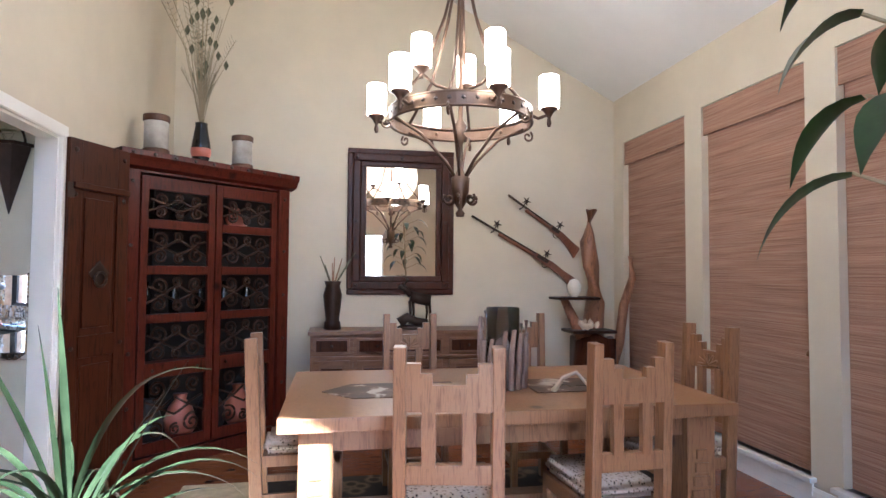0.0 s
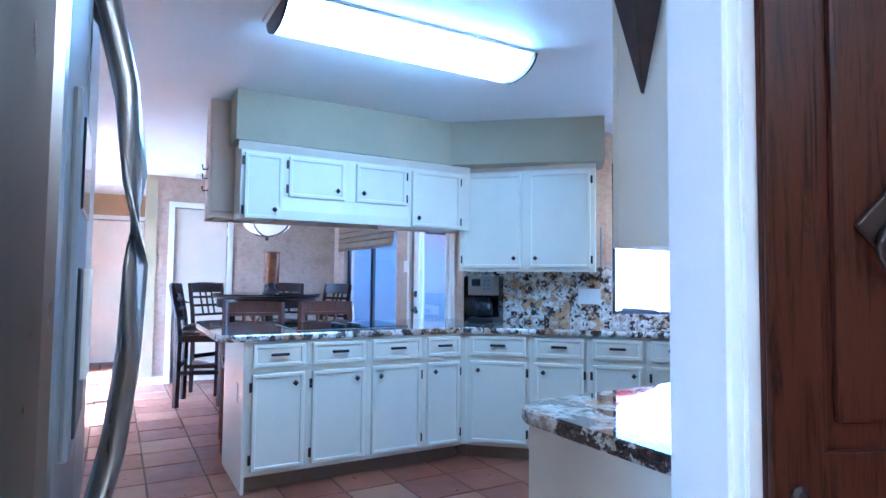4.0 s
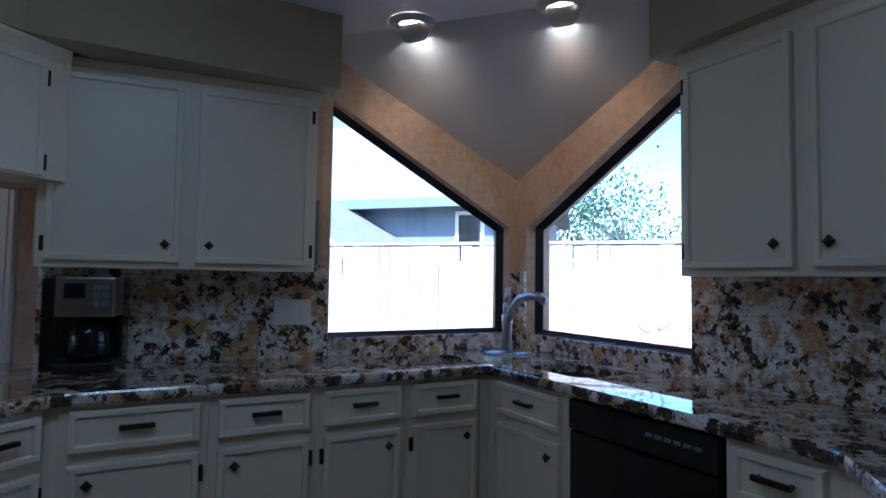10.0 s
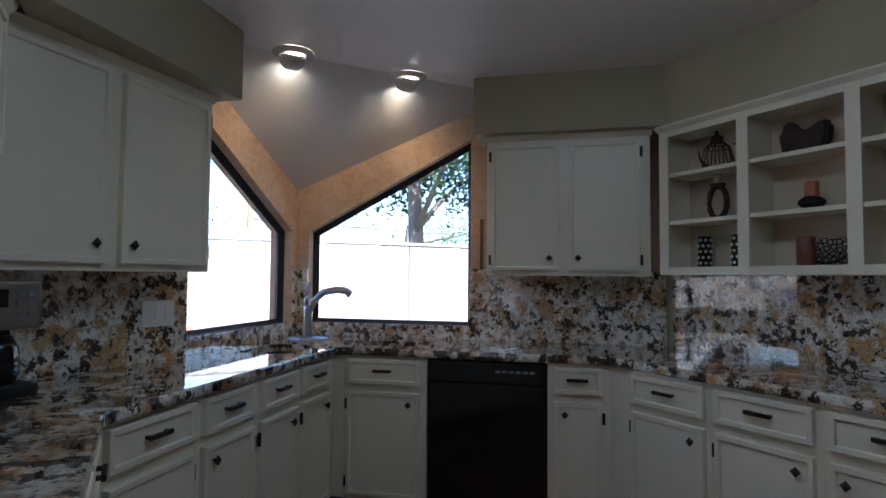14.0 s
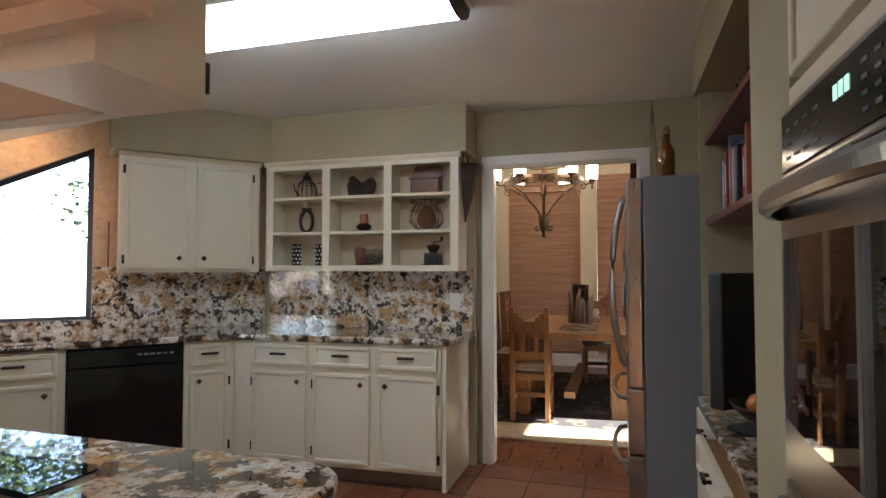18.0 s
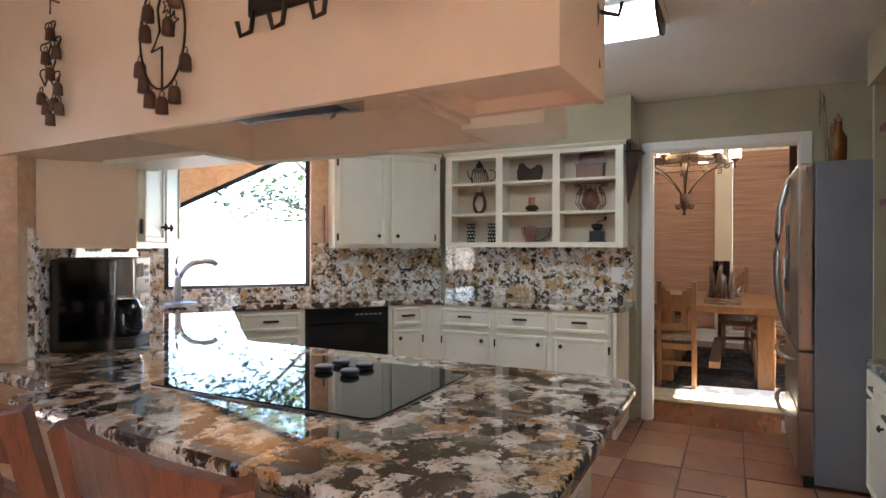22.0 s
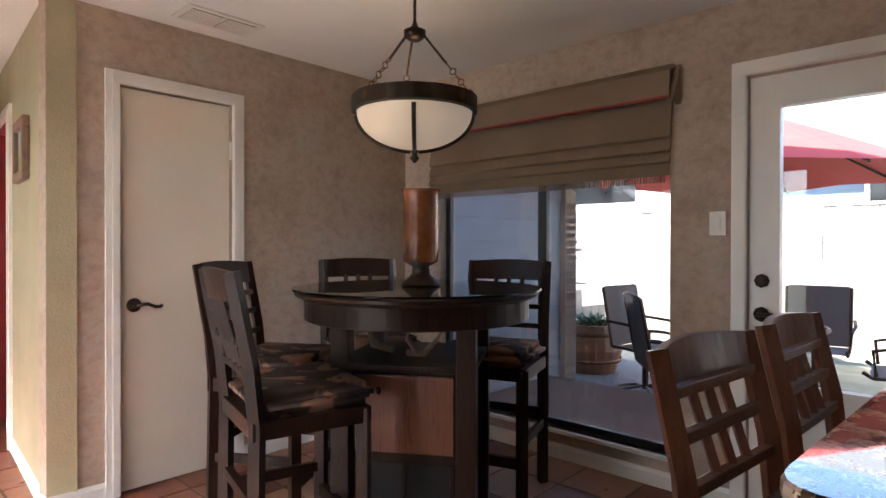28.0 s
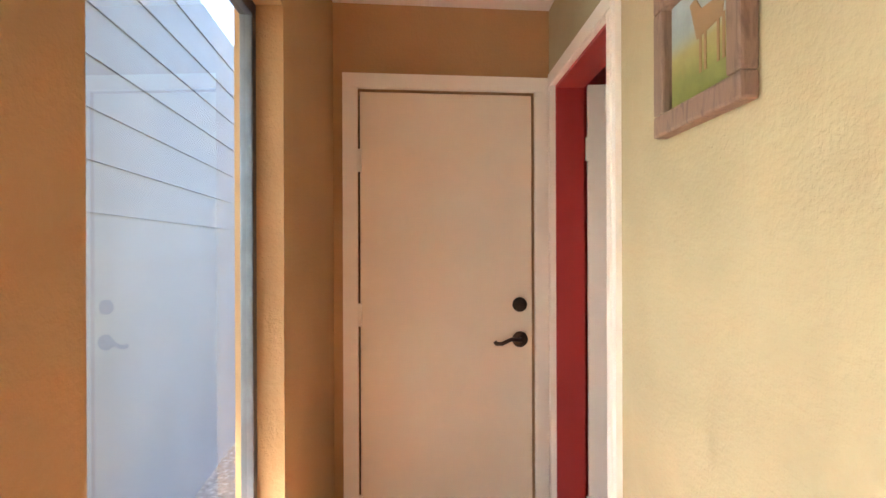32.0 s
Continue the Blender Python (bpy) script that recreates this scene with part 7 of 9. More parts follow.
part("carafe", lathe(bmesh.new(), [(0.06, 0.042), (0.075, 0.07), (0.07, 0.15), (0.05, 0.19)], 20, pose(0, -0.085, 0)), M_BLACK, ob, smooth=True)
part("tank", B(-0.16, -0.101, -0.10, 0.12, 0.0, 0.355, 0.012), glass("smoky_tank", (0.12, 0.12, 0.14)), ob)

# open shelf ornaments, column by column
def shelf_at(col, row, u=0.5):
    a, b = CO[col]
    return MOU @ pose(a + (b - a) * u, 0.11, (1.345, 1.582, 1.828)[row])


def wire(name, m, label, cat, rings, n, r=0.003, mat=M_IRON):
    ob = thing(name, m, label, cat)
    for i in range(n):
        a = 2 * math.pi * i / n
        part("wire", tube(bmesh.new(), [(q * math.cos(a), q * math.sin(a), z) for q, z in rings], r, 5), mat, ob, smooth=True)
    for q, z in (rings[0], rings[len(rings) // 2], rings[-1]):
        part("hoop", tube(bmesh.new(), spiral((0, 0, z), q, q, 0, 360, 24, (1, 0, 0), (0, 1, 0)), r, 5), mat, ob, smooth=True)
    return ob


ob = wire("wire_teapot", shelf_at(0, 2, 0.5), "dark wire teapot with a ball lid", "ornament", [(0.06, 0), (0.075, 0.05), (0.06, 0.11), (0.03, 0.14)], 12)
part("lid", lathe(bmesh.new(), [(0.03, 0.14), (0.03, 0.165), (0.008, 0.18), (0.012, 0.195)], 14), M_IRON, ob, smooth=True)
part("handle", tube(bmesh.new(), spiral((0.10, 0, 0.07), 0.045, 0.045, -110, 110, 14), 0.004, 5), M_IRON, ob, smooth=True)
part("spout", tube(bmesh.new(), [(-0.06, 0, 0.03), (-0.10, 0, 0.07), (-0.11, 0, 0.12)], 0.006, 6, 0.7), M_IRON, ob, smooth=True)
ob = thing("iron_rooster", shelf_at(1, 2, 0.45), "dark cast iron pierced rooster trinket holder", "ornament")
bm = prism(bmesh.new(), [(-0.08, 0), (0.08, 0), (0.105, 0.06), (0.105, 0.12), (0.075, 0.14), (0.045, 0.11), (0.015, 0.085), (-0.02, 0.10), (-0.045, 0.15), (-0.08, 0.155), (-0.095, 0.115), (-0.085, 0.09), (-0.105, 0.05)], -0.03, 0.03)
bmesh.ops.bevel(bm, geom=bm.edges[:], offset=0.012, segments=2, affect="EDGES")
part("figure", bm, M_IRON, ob)
ob = thing("letter_box", shelf_at(2, 2, 0.5), "reddish wooden recipe box with an arched back", "box")
part("body", B(-0.10, 0.10, -0.05, 0.05, 0, 0.10, 0.005), M_CHERRY, ob)
part("back_board", prism(bmesh.new(), [(-0.10, 0.10), (0.10, 0.10), (0.10, 0.19), (0.06, 0.215), (-0.06, 0.215), (-0.10, 0.19)], 0.03, 0.05), M_CHERRY, ob)
part("lid", B(-0.11, 0.11, -0.06, 0.03, 0.10, 0.115, 0.004), M_CHERRY, ob)
ob = thing("loop_candle_stand", shelf_at(0, 1, 0.5), "dark oval loop candle stand with a cream candle", "candle holder")
part("loop", tube(bmesh.new(), [(0.05 * math.cos(radians(a)), 0, 0.085 + 0.08 * math.sin(radians(a))) for a in range(0, 361, 20)], 0.014, 8), M_IRON, ob, smooth=True)
part("dish", lathe(bmesh.new(), [(0.035, 0.165), (0.04, 0.178), (0.03, 0.178)], 16), M_IRON, ob)
part("candle", lathe(bmesh.new(), [(0.02, 0.178), (0.02, 0.225)], 14), paint("cream_wax", (0.7, 0.6, 0.45), 0.5, 0.05), ob)
ob = thing("red_candle_stand", shelf_at(1, 1, 0.5), "red pillar candle on a dark iron knot stand", "candle holder")
part("tray", B(-0.08, 0.08, -0.05, 0.05, 0, 0.008, 0.003), M_IRON, ob)
part("knot", lathe(bmesh.new(), [(0.03, 0.008), (0.055, 0.03), (0.05, 0.045), (0.03, 0.06)], 14), M_IRON, ob, smooth=True)
part("candle", lathe(bmesh.new(), [(0.028, 0.06), (0.028, 0.12), (0.024, 0.125)], 16), paint("rust_wax", (0.42, 0.14, 0.07), 0.5, 0.08), ob)
ob = wire("wire_fruit_basket", shelf_at(2, 1, 0.5), "bronze wire basket with a dark wooden pear", "basket", [(0.07, 0.005), (0.115, 0.06), (0.105, 0.13), (0.075, 0.175), (0.10, 0.20)], 14, 0.003, M_RUST)
part("pear", lathe(bmesh.new(), [(0.03, 0.01), (0.07, 0.06), (0.06, 0.11), (0.035, 0.16), (0.01, 0.175)], 18), M_CHERRY, ob, smooth=True)
for s in (-1, 1):
    part("curl", tube(bmesh.new(), spiral((0.11 * s, 0, 0.20), 0.004, 0.02, 0, 400 * s, 12), 0.004, 5), M_RUST, ob, smooth=True)
for u in (0.30, 0.78):
    ob = thing("pierced_canister", shelf_at(0, 0, u), "dark pierced metal cylinder", "canister", "pierced canisters")
    part("tube_wall", lathe(bmesh.new(), [(0.034, 0), (0.034, 0.155), (0.031, 0.155)], 20), M_IRON, ob, smooth=True)
    bm = bmesh.new()
    for i in range(8):
        for j in range(5):
            a = 2 * math.pi * i / 8 + 0.4 * (j % 2)
            lathe(bm, [(0.008, 0), (0.007, 0.003)], 6, Matrix.Rotation(a, 4, "Z") @ pose(0.033, 0, 0.02 + 0.029 * j, 0, 90, 0))
    part("pierced_dots", bm, M_WHITEPL, ob)
ob = thing("pierced_charger", shelf_at(1, 0, 0.55) @ pose(0, 0.06, 0.01, -12), "round dark openwork charger standing upright", "plate")
bm = bmesh.new()
for k in range(5):
    q = 0.022 + 0.026 * k
    nn = 5 + 5 * k
    for i in range(nn):
        a = 2 * math.pi * i / nn + 0.2 * k
        tube(bm, spiral((q * math.cos(a), 0, 0.115 + q * math.sin(a)), 0.012, 0.012, 0, 360, 8), 0.003, 4)
tube(bm, spiral((0, 0, 0.115), 0.112, 0.112, 0, 360, 30), 0.004, 5)
part("openwork", bm, M_IRON, ob)
ob = thing("pillar_candle", shelf_at(1, 0, 0.5) @ pose(0, -0.05, 0), "dark red pillar candle before the charger", "candle")
part("wax", lathe(bmesh.new(), [(0.036, 0), (0.036, 0.12), (0.03, 0.125)], 18), paint("brown_red_wax", (0.20, 0.07, 0.05), 0.45, 0.15), ob, smooth=True)
ob = thing("coffee_grinder", shelf_at(2, 0, 0.62), "small antique black coffee grinder with a crank", "grinder")
part("box", B(-0.05, 0.05, -0.05, 0.05, 0.008, 0.085, 0.004), M_BLACKMAT, ob)
part("foot", B(-0.06, 0.06, -0.06, 0.06, 0, 0.008, 0.002), M_BLACKMAT, ob)
part("hopper", lathe(bmesh.new(), [(0.025, 0.085), (0.045, 0.12), (0.045, 0.13), (0.03, 0.14)], 18), M_IRON, ob, smooth=True)
part("crank", tube(bmesh.new(), [(0, 0, 0.14), (0, 0, 0.155), (0.06, 0, 0.165)], 0.004, 5), M_IRON, ob)
part("grip", lathe(bmesh.new(), [(0.006, 0.165), (0.012, 0.18), (0.006, 0.195)], 10, pose(0.06, 0, 0)), M_BLACKMAT, ob)

# cone basket on the cabinet end by the doorway
ob = thing("cone_wall_basket", pose(-1.16, 3.378, 0), "brown metal cone wall basket with dried grass", "wall basket")
M_CONE = metal("brown_cone_metal", (0.13, 0.10, 0.09), 0.6)
bm = prism(bmesh.new(), [(-0.10, 2.0), (0.10, 2.0), (0.0, 1.63)], -0.10, -0.004)
for v in bm.verts:
    if v.co.z < 1.7:
        v.co.y *= 0.1
    elif v.co.y < -0.05:
        v.co.x *= 0.5
part("cone", bm, M_CONE, ob)
part("rim", tube(bmesh.new(), [(-0.11, -0.004, 2.0), (-0.06, -0.105, 2.0), (0.06, -0.105, 2.0), (0.11, -0.004, 2.0)], 0.010, 6), M_IRON, ob)
part("hanger", tube(bmesh.new(), [(0.07 * math.cos(radians(a)), -0.008, 2.0 + 0.12 * math.sin(radians(a))) for a in range(0, 181, 15)], 0.006, 6), M_IRON, ob)
random.seed(5)
for i in range(10):
    part("dry_grass", tube(bmesh.new(), [(0, -0.05, 1.98), (random.uniform(-0.12, 0.06), -0.08, 2.05), (random.uniform(-0.25, 0.1), -0.14, random.uniform(1.96, 2.1))], 0.0015, 4, 0.4), M_STEM, ob)

# hung boards at the window ends of the wall cabinets
for m, x in ((MRU, -5.09), (MLU, 1.895)):
    for k in range(1):
        ob = thing("hanging_board", m @ pose(x - 0.012 * (1 - 2 * (x > 0)) * k, 0.16 + 0.09 * k, 1.33), "slim reddish wooden board hung by the window", "board", "hanging boards")
        part("board", B(-0.006, 0.006, -0.03, 0.03, 0.0, 0.30, 0.003), M_CHERRY if x < 0 else M_GREYSIDE, ob)

# niche: books, iron, bottles, fruit
random.seed(9)
x = -2.10
cols = [(0.5, 0.5, 0.48), (0.05, 0.16, 0.28), (0.30, 0.30, 0.32), (0.03, 0.03, 0.035), (0.28, 0.03, 0.03), (0.55, 0.45, 0.10), (0.10, 0.12, 0.2), (0.4, 0.1, 0.06)]
mats = [paint(f"book_cloth_{i}", c, 0.5, 0.1) for i, c in enumerate(cols)]
k = 0
while x > -3.06:
    w, h = random.uniform(0.022, 0.05), random.uniform(0.20, 0.30)
    ob = thing("book", pose(x, OVEN_Y - 0.07 + random.uniform(-0.02, 0.01), 1.55), "hardback cookbook standing on the red shelf", "book", "cookbooks")
    part("cover", B(-w, 0, -0.20, 0, 0, h, 0.003), mats[k % 8], ob)
    part("pages", B(-w + 0.003, -0.003, -0.197, -0.004, 0.004, h + 0.0006), M_WHITEPL, ob)
    part("spine_title", B(-w * 0.65, -w * 0.35, 0.0, 0.0012, h * 0.3, h * 0.8), mats[(k + 3) % 8] if k % 2 else M_WHITEPL, ob)
    x -= w + 0.002
    k += 1
ob = thing("clothes_iron", pose(-2.55, 1.90, 1.93, 0, 0, 30), "old black flat iron on the upper shelf", "iron")
part("sole", prism(bmesh.new(), [(-0.05, -0.09), (0.05, -0.09), (0.04, 0.03), (0, 0.10), (-0.04, 0.03)], 0, 0.05, "z"), M_IRON, ob)
part("handle", tube(bmesh.new(), [(0, -0.06, 0.05), (0, -0.05, 0.11), (0, 0.04, 0.11), (0, 0.05, 0.05)], 0.011, 8), M_OAKDARK, ob, smooth=True)
ob = thing("shelf_lantern", pose(-2.85, 1.90, 1.93), "small dark lantern ornament on the upper shelf", "lantern")
part("body", B(-0.045, 0.045, -0.045, 0.045, 0, 0.13, 0.006), M_IRON, ob)
part("ring", tube(bmesh.new(), spiral((0, 0, 0.15), 0.025, 0.025, 0, 360, 14), 0.004, 5), M_IRON, ob)
M_OIL = Mat("amber_oil_glass", 0.08, 0.0, (0.35, 0.14, 0.03))
M_OIL.set("Transmission Weight", 0.5)
for i, (dx, h, mm) in enumerate(((0.0, 0.24, M_OIL.m), (0.09, 0.28, M_OIL.m), (0.17, 0.22, M_BLACK), (0.26, 0.26, M_OIL.m))):
    ob = thing("oil_bottle", pose(-1.80 + dx, 2.16, 1.771), "corked bottle of flavoured oil on the refrigerator", "bottle", "oil bottles")
    part("glass_body", lathe(bmesh.new(), [(0.034, 0), (0.036, h * 0.55), (0.014, h * 0.72), (0.013, h * 0.92)], 16), mm, ob, smooth=True)
    part("cork", lathe(bmesh.new(), [(0.015, h * 0.92), (0.016, h)], 10), M_PINE, ob)
ob = thing("peacock_feather", pose(-1.67, 2.19, 1.771), "peacock feathers standing behind the bottles", "feathers")
for i in range(5):
    tip = Vector((random.uniform(-0.1, 0.2), 0.03, random.uniform(0.28, 0.42)))
    st = part("quill", tube(bmesh.new(), [(0.05, 0, 0), tip * 0.6, tip], 0.002, 4), M_STEM, ob)
    bm = bmesh.new()
    for j in range(14):
        a = 2 * math.pi * j / 14
        tube(bm, [tip, tip + Vector((0.05 * math.cos(a), 0.005, 0.05 * math.sin(a)))], 0.002, 3, 0.3)
    part("eye", bm, M_FEATHER, st)
ob = thing("fruit_stand", pose(-2.92, 1.92, 0.735), "dark footed bowl with oranges and bananas", "fruit bowl")
part("bowl", lathe(bmesh.new(), [(0.05, 0.12), (0.12, 0.135), (0.155, 0.175), (0.15, 0.178), (0.11, 0.145), (0.02, 0.135)], 28), M_IRON, ob, smooth=True)
for i in range(3):
    a = radians(120 * i)
    part("leg", tube(bmesh.new(), [(0.05 * math.cos(a), 0.05 * math.sin(a), 0.125), (0.04 * math.cos(a), 0.04 * math.sin(a), 0.06), (0.09 * math.cos(a), 0.09 * math.sin(a), 0.0)], 0.008, 6), M_IRON, ob)
M_ORANGE = paint("orange_peel", (0.55, 0.16, 0.03), 0.4, 0.08)
M_BANANA = paint("banana_skin", (0.55, 0.38, 0.06), 0.45, 0.1)
for x, y in ((-0.06, 0.03), (0.02, 0.07), (0.0, -0.02)):
    g = thing("orange", pose(-2.92 + x, 1.92 + y, 0.905), "ripe orange in the footed bowl", "orange", "oranges")
    part("peel", lathe(bmesh.new(), [(0.004, -0.036), (0.026, -0.026), (0.037, 0), (0.026, 0.026), (0.004, 0.036)], 16), M_ORANGE, g, smooth=True)
for k in range(2):
    g = thing("banana", pose(-3.00, 1.89 + 0.035 * k, 0.90), "yellow banana in the footed bowl", "banana", "bananas")
    part("skin", tube(bmesh.new(), [(-0.07, 0, 0.02), (-0.03, 0, 0.0), (0.03, 0, 0.0), (0.07, 0, 0.03)], 0.018, 8, 0.7), M_BANANA, g, smooth=True)

# bells and hooks on the peach panel
def cowbell(parent, p, k=1.0):
    bm = lathe(bmesh.new(), [(0.019, -0.05), (0.017, -0.01), (0.012, 0.0), (0.003, 0.002)], 12, Matrix.Translation(p) @ Matrix.Scale(k, 4))
    part("bell", bm, M_RUST, parent, "small rusty cow bell", smooth=True)
    part("loop", tube(bmesh.new(), spiral((p[0], p[1], p[2] + 0.01), 0.011, 0.011, 0, 360, 8), 0.002, 4), M_IRON, parent)


MP = MNF @ pose(-2.93, 0, 0, 0, 0, 180)          # local x runs to the dining side, local -y faces the nook
ob = thing("heart_bell_chime", MP @ pose(-4.52, 0, 1.82) @ Matrix.Scale(0.86, 4), "rusty wire heart chime hung with small bells", "wind chime")
for i, (x, z) in enumerate(((0, 0.17), (-0.03, 0.10), (0.035, 0.11), (0, 0.04), (-0.035, 0.01), (0.03, -0.01))):
    pts = [(x + 0.035 * math.sin(radians(t)) ** 3, -0.03, z + 0.03 * math.cos(radians(t)) - 0.012 * math.cos(radians(2 * t))) for t in range(0, 361, 24)]
    part("wire_heart", tube(bmesh.new(), pts, 0.003, 5), M_IRON, ob, smooth=True)
for x, z in ((0, 0.17), (-0.03, 0.09), (0.04, 0.10), (0.0, 0.03), (-0.06, -0.05), (0.05, -0.03), (-0.025, -0.09), (0.025, -0.08), (0.0, -0.13), (0.06, -0.10)):
    cowbell(ob, (x, -0.03, z), 0.85)
part("hook", tube(bmesh.new(), [(0, -0.03, 0.22), (0, -0.03, 0.27), (0, 0.0, 0.27)], 0.004, 5), M_IRON, ob)
ob = thing("kokopelli_bell_ring", MP @ pose(-3.98, 0, 1.835) @ Matrix.Scale(0.84, 4), "rusty iron ring chime with wire figure and bells", "wind chime")
part("ring", tube(bmesh.new(), [(0.11 * math.cos(radians(a)), -0.03, 0.02 + 0.17 * math.sin(radians(a))) for a in range(0, 361, 15)], 0.004, 6), M_IRON, ob, smooth=True)
part("wire_swirl", tube(bmesh.new(), [(0.02, -0.03, 0.19), (-0.02, -0.03, 0.10), (-0.01, -0.03, 0.03), (-0.05, -0.03, -0.03), (0.0, -0.03, -0.02), (0.0, -0.03, -0.15)], 0.004, 5), M_IRON, ob, smooth=True)
for q in ((0.03, 0.10), (0.06, 0.14), (0.05, 0.05)):
    bm = bmesh.new()
    pts = [(q[0] + (0.03 if k % 2 == 0 else 0.013) * math.cos(radians(36 * k)), -0.03, q[1] + (0.03 if k % 2 == 0 else 0.013) * math.sin(radians(36 * k))) for k in range(11)]
    part("wire_star", tube(bm, pts, 0.003, 4), M_IRON, ob)
for x, z in ((-0.11, -0.05), (-0.09, -0.10), (-0.06, -0.15), (0, -0.175), (0.06, -0.15), (0.11, -0.06), (-0.07, 0.12), (-0.085, 0.06), (0.03, 0.06), (0.06, 0.14)):
    cowbell(ob, (x, -0.03, z))
part("hook", tube(bmesh.new(), [(0, -0.03, 0.19), (0, -0.03, 0.24), (0, 0.0, 0.24)], 0.004, 5), M_IRON, ob)
ob = thing("hook_rack", MP @ pose(-3.54, 0, 1.80), "dark iron rack with curled hooks", "hook rack")
part("bar", B(-0.14, 0.14, -0.012, 0, 0.04, 0.09, 0.003), M_IRON, ob)
for x in (-0.12, -0.02, 0.10):
    part("hook", tube(bmesh.new(), [(x, -0.012, 0.05), (x, -0.02, 0.0), (x + 0.0, -0.05, -0.02), (x, -0.06, 0.01)], 0.006, 6), M_IRON, ob, smooth=True)
ob = thing("cast_skillet", MP @ pose(-3.27, 0, 1.87), "small black cast iron skillet hung on the panel", "skillet")
part("pan", lathe(bmesh.new(), [(0.075, 0.0), (0.09, 0.03), (0.085, 0.03), (0.07, 0.008)], 24, pose(0, -0.035, 0, 90)), M_IRON, ob, smooth=True)
ob = thing("end_hook_rack", pose(-4.37, 2.945, 1.68), "dark twisted iron hook rack on the panel end", "hook rack")
part("bar", tube(bmesh.new(), [(0, -0.013, 0.0), (-0.01, -0.013, 0.12), (0.01, -0.013, 0.28)], 0.014, 6), M_IRON, ob)
for z in (0.12, 0.2, 0.26):
    part("prong", tube(bmesh.new(), [(0, -0.013, z), (0.02, -0.06, z - 0.01), (0.03, -0.065, z + 0.02)], 0.005, 5), M_IRON, ob)

# ---- lamps of the place ----
# fluorescent ceiling fixture
LX, LY0, LY1 = -2.78, 2.95, 4.26
ob = thing("fluorescent_fixture", pose(LX, LY0, CEIL), "long lit fluorescent ceiling light with scrolled ends", "ceiling light")
M_TUBE = glow("lit_acrylic", (0.80, 0.94, 1.0), 1.3)
bm = prism(bmesh.new(), [(0.17 * math.cos(radians(a)), -0.02 - 0.085 * math.sin(radians(a))) for a in range(0, 181, 15)], 0.05, LY1 - LY0 - 0.05)
part("diffuser", bm, M_TUBE, ob, "glowing white acrylic cover")
part("back_plate", B(-0.17, 0.17, 0.0, LY1 - LY0, -0.02, -0.001, 0.003), M_WHITEPL, ob)
for y in (0.025, LY1 - LY0 - 0.025):
    for k in range(7):
        a = radians(15 + 25 * k)
        part("scroll", tube(bmesh.new(), spiral((0.13 * math.cos(a), y, -0.02 - 0.07 * math.sin(a)), 0.008, 0.028, 0, 420, 14, (1, 0, 0), (0, 0, 1)), 0.005, 5), M_BRONZE, ob)
    part("end_cap", prism(bmesh.new(), [(0.18 * math.cos(radians(a)), -0.015 - 0.095 * math.sin(radians(a))) for a in range(0, 181, 15)], y - 0.006, y + 0.006), M_BRONZE, ob, "dark bronze scrolled end cap")

# eyeball spots over the sink
for x, y in ((-3.025, 5.54), (-2.38, 5.58)):
    ob = thing("eyeball_spot", pose(x, y, CEIL), "white recessed eyeball spotlight, lit", "spotlight", "eyeball spots")
    part("trim_ring", lathe(bmesh.new(), [(0.072, -0.022), (0.095, -0.012), (0.104, -0.001)], 28, cap=False), M_WHITEPL, ob, smooth=True)
    part("eyeball", lathe(bmesh.new(), [(0.042, -0.078), (0.060, -0.056), (0.070, -0.02), (0.06, 0.005)], 24, pose(0, 0, 0, 35), cap=False), M_WHITEPL, ob, smooth=True)
    part("bulb", lathe(bmesh.new(), [(0.002, -0.066), (0.040, -0.064), (0.042, -0.058)], 20, pose(0, 0, 0, 35)), glow("warm_bulb", (1.0, 0.84, 0.60), 12.0), ob)
    lamp("spot_lamp", "SPOT", look((x, y + 0.06, CEIL - 0.09), (x, y + 0.7, 1.2)), 0.8, (1.0, 0.62, 0.30), spot=120, radius=0.03)
lamp("pendant_glow", "POINT", pose(TX, TY - 0.02, 1.88), 0.3, (1.0, 0.7, 0.38), radius=0.1)
lamp("chandelier_glow", "POINT", pose(CX, CY, 2.58), 1.1, (1.0, 0.66, 0.36), radius=0.35)
# ---- outdoors ----
GZ = -0.12
m = Mat("pea_gravel_concrete", 0.85)
m.color(m.ramp(m.voronoi(45), (0.1, (0.34, 0.34, 0.35)), (0.45, (0.10, 0.10, 0.108))))
m.bump(m.voronoi(70), 0.5, 0.01)
slab("pavement_patio", [(-9.0, 5.2), (-4.5, 5.2), (-4.5, 8.6), (-9.0, 8.6)], GZ - 0.05, GZ, m.m)
# Deck kept paler than the patio so sunlight bounces up to the kitchen ceiling.
deck = Mat("pale_bounce_deck", 0.8)
deck.color(deck.ramp(deck.noise(30, 5), (0.35, (0.58, 0.55, 0.50)), (0.65, (0.76, 0.73, 0.68))))
slab("pavement_pool_deck", [(-4.5, 5.2), (4.0, 5.2), (4.0, 10.2), (-4.5, 10.2)], GZ - 0.05, GZ - 0.004, deck.m)
g = Mat("garden_ground", 0.95)
g.color(g.ramp(g.noise(0.8, 8, 0.7), (0.35, (0.10, 0.12, 0.05)), (0.6, (0.30, 0.27, 0.20))))
slab("ground", [(-300, -300), (300, -300), (300, 300), (-300, 300)], GZ - 0.5, GZ - 0.051, g.m)

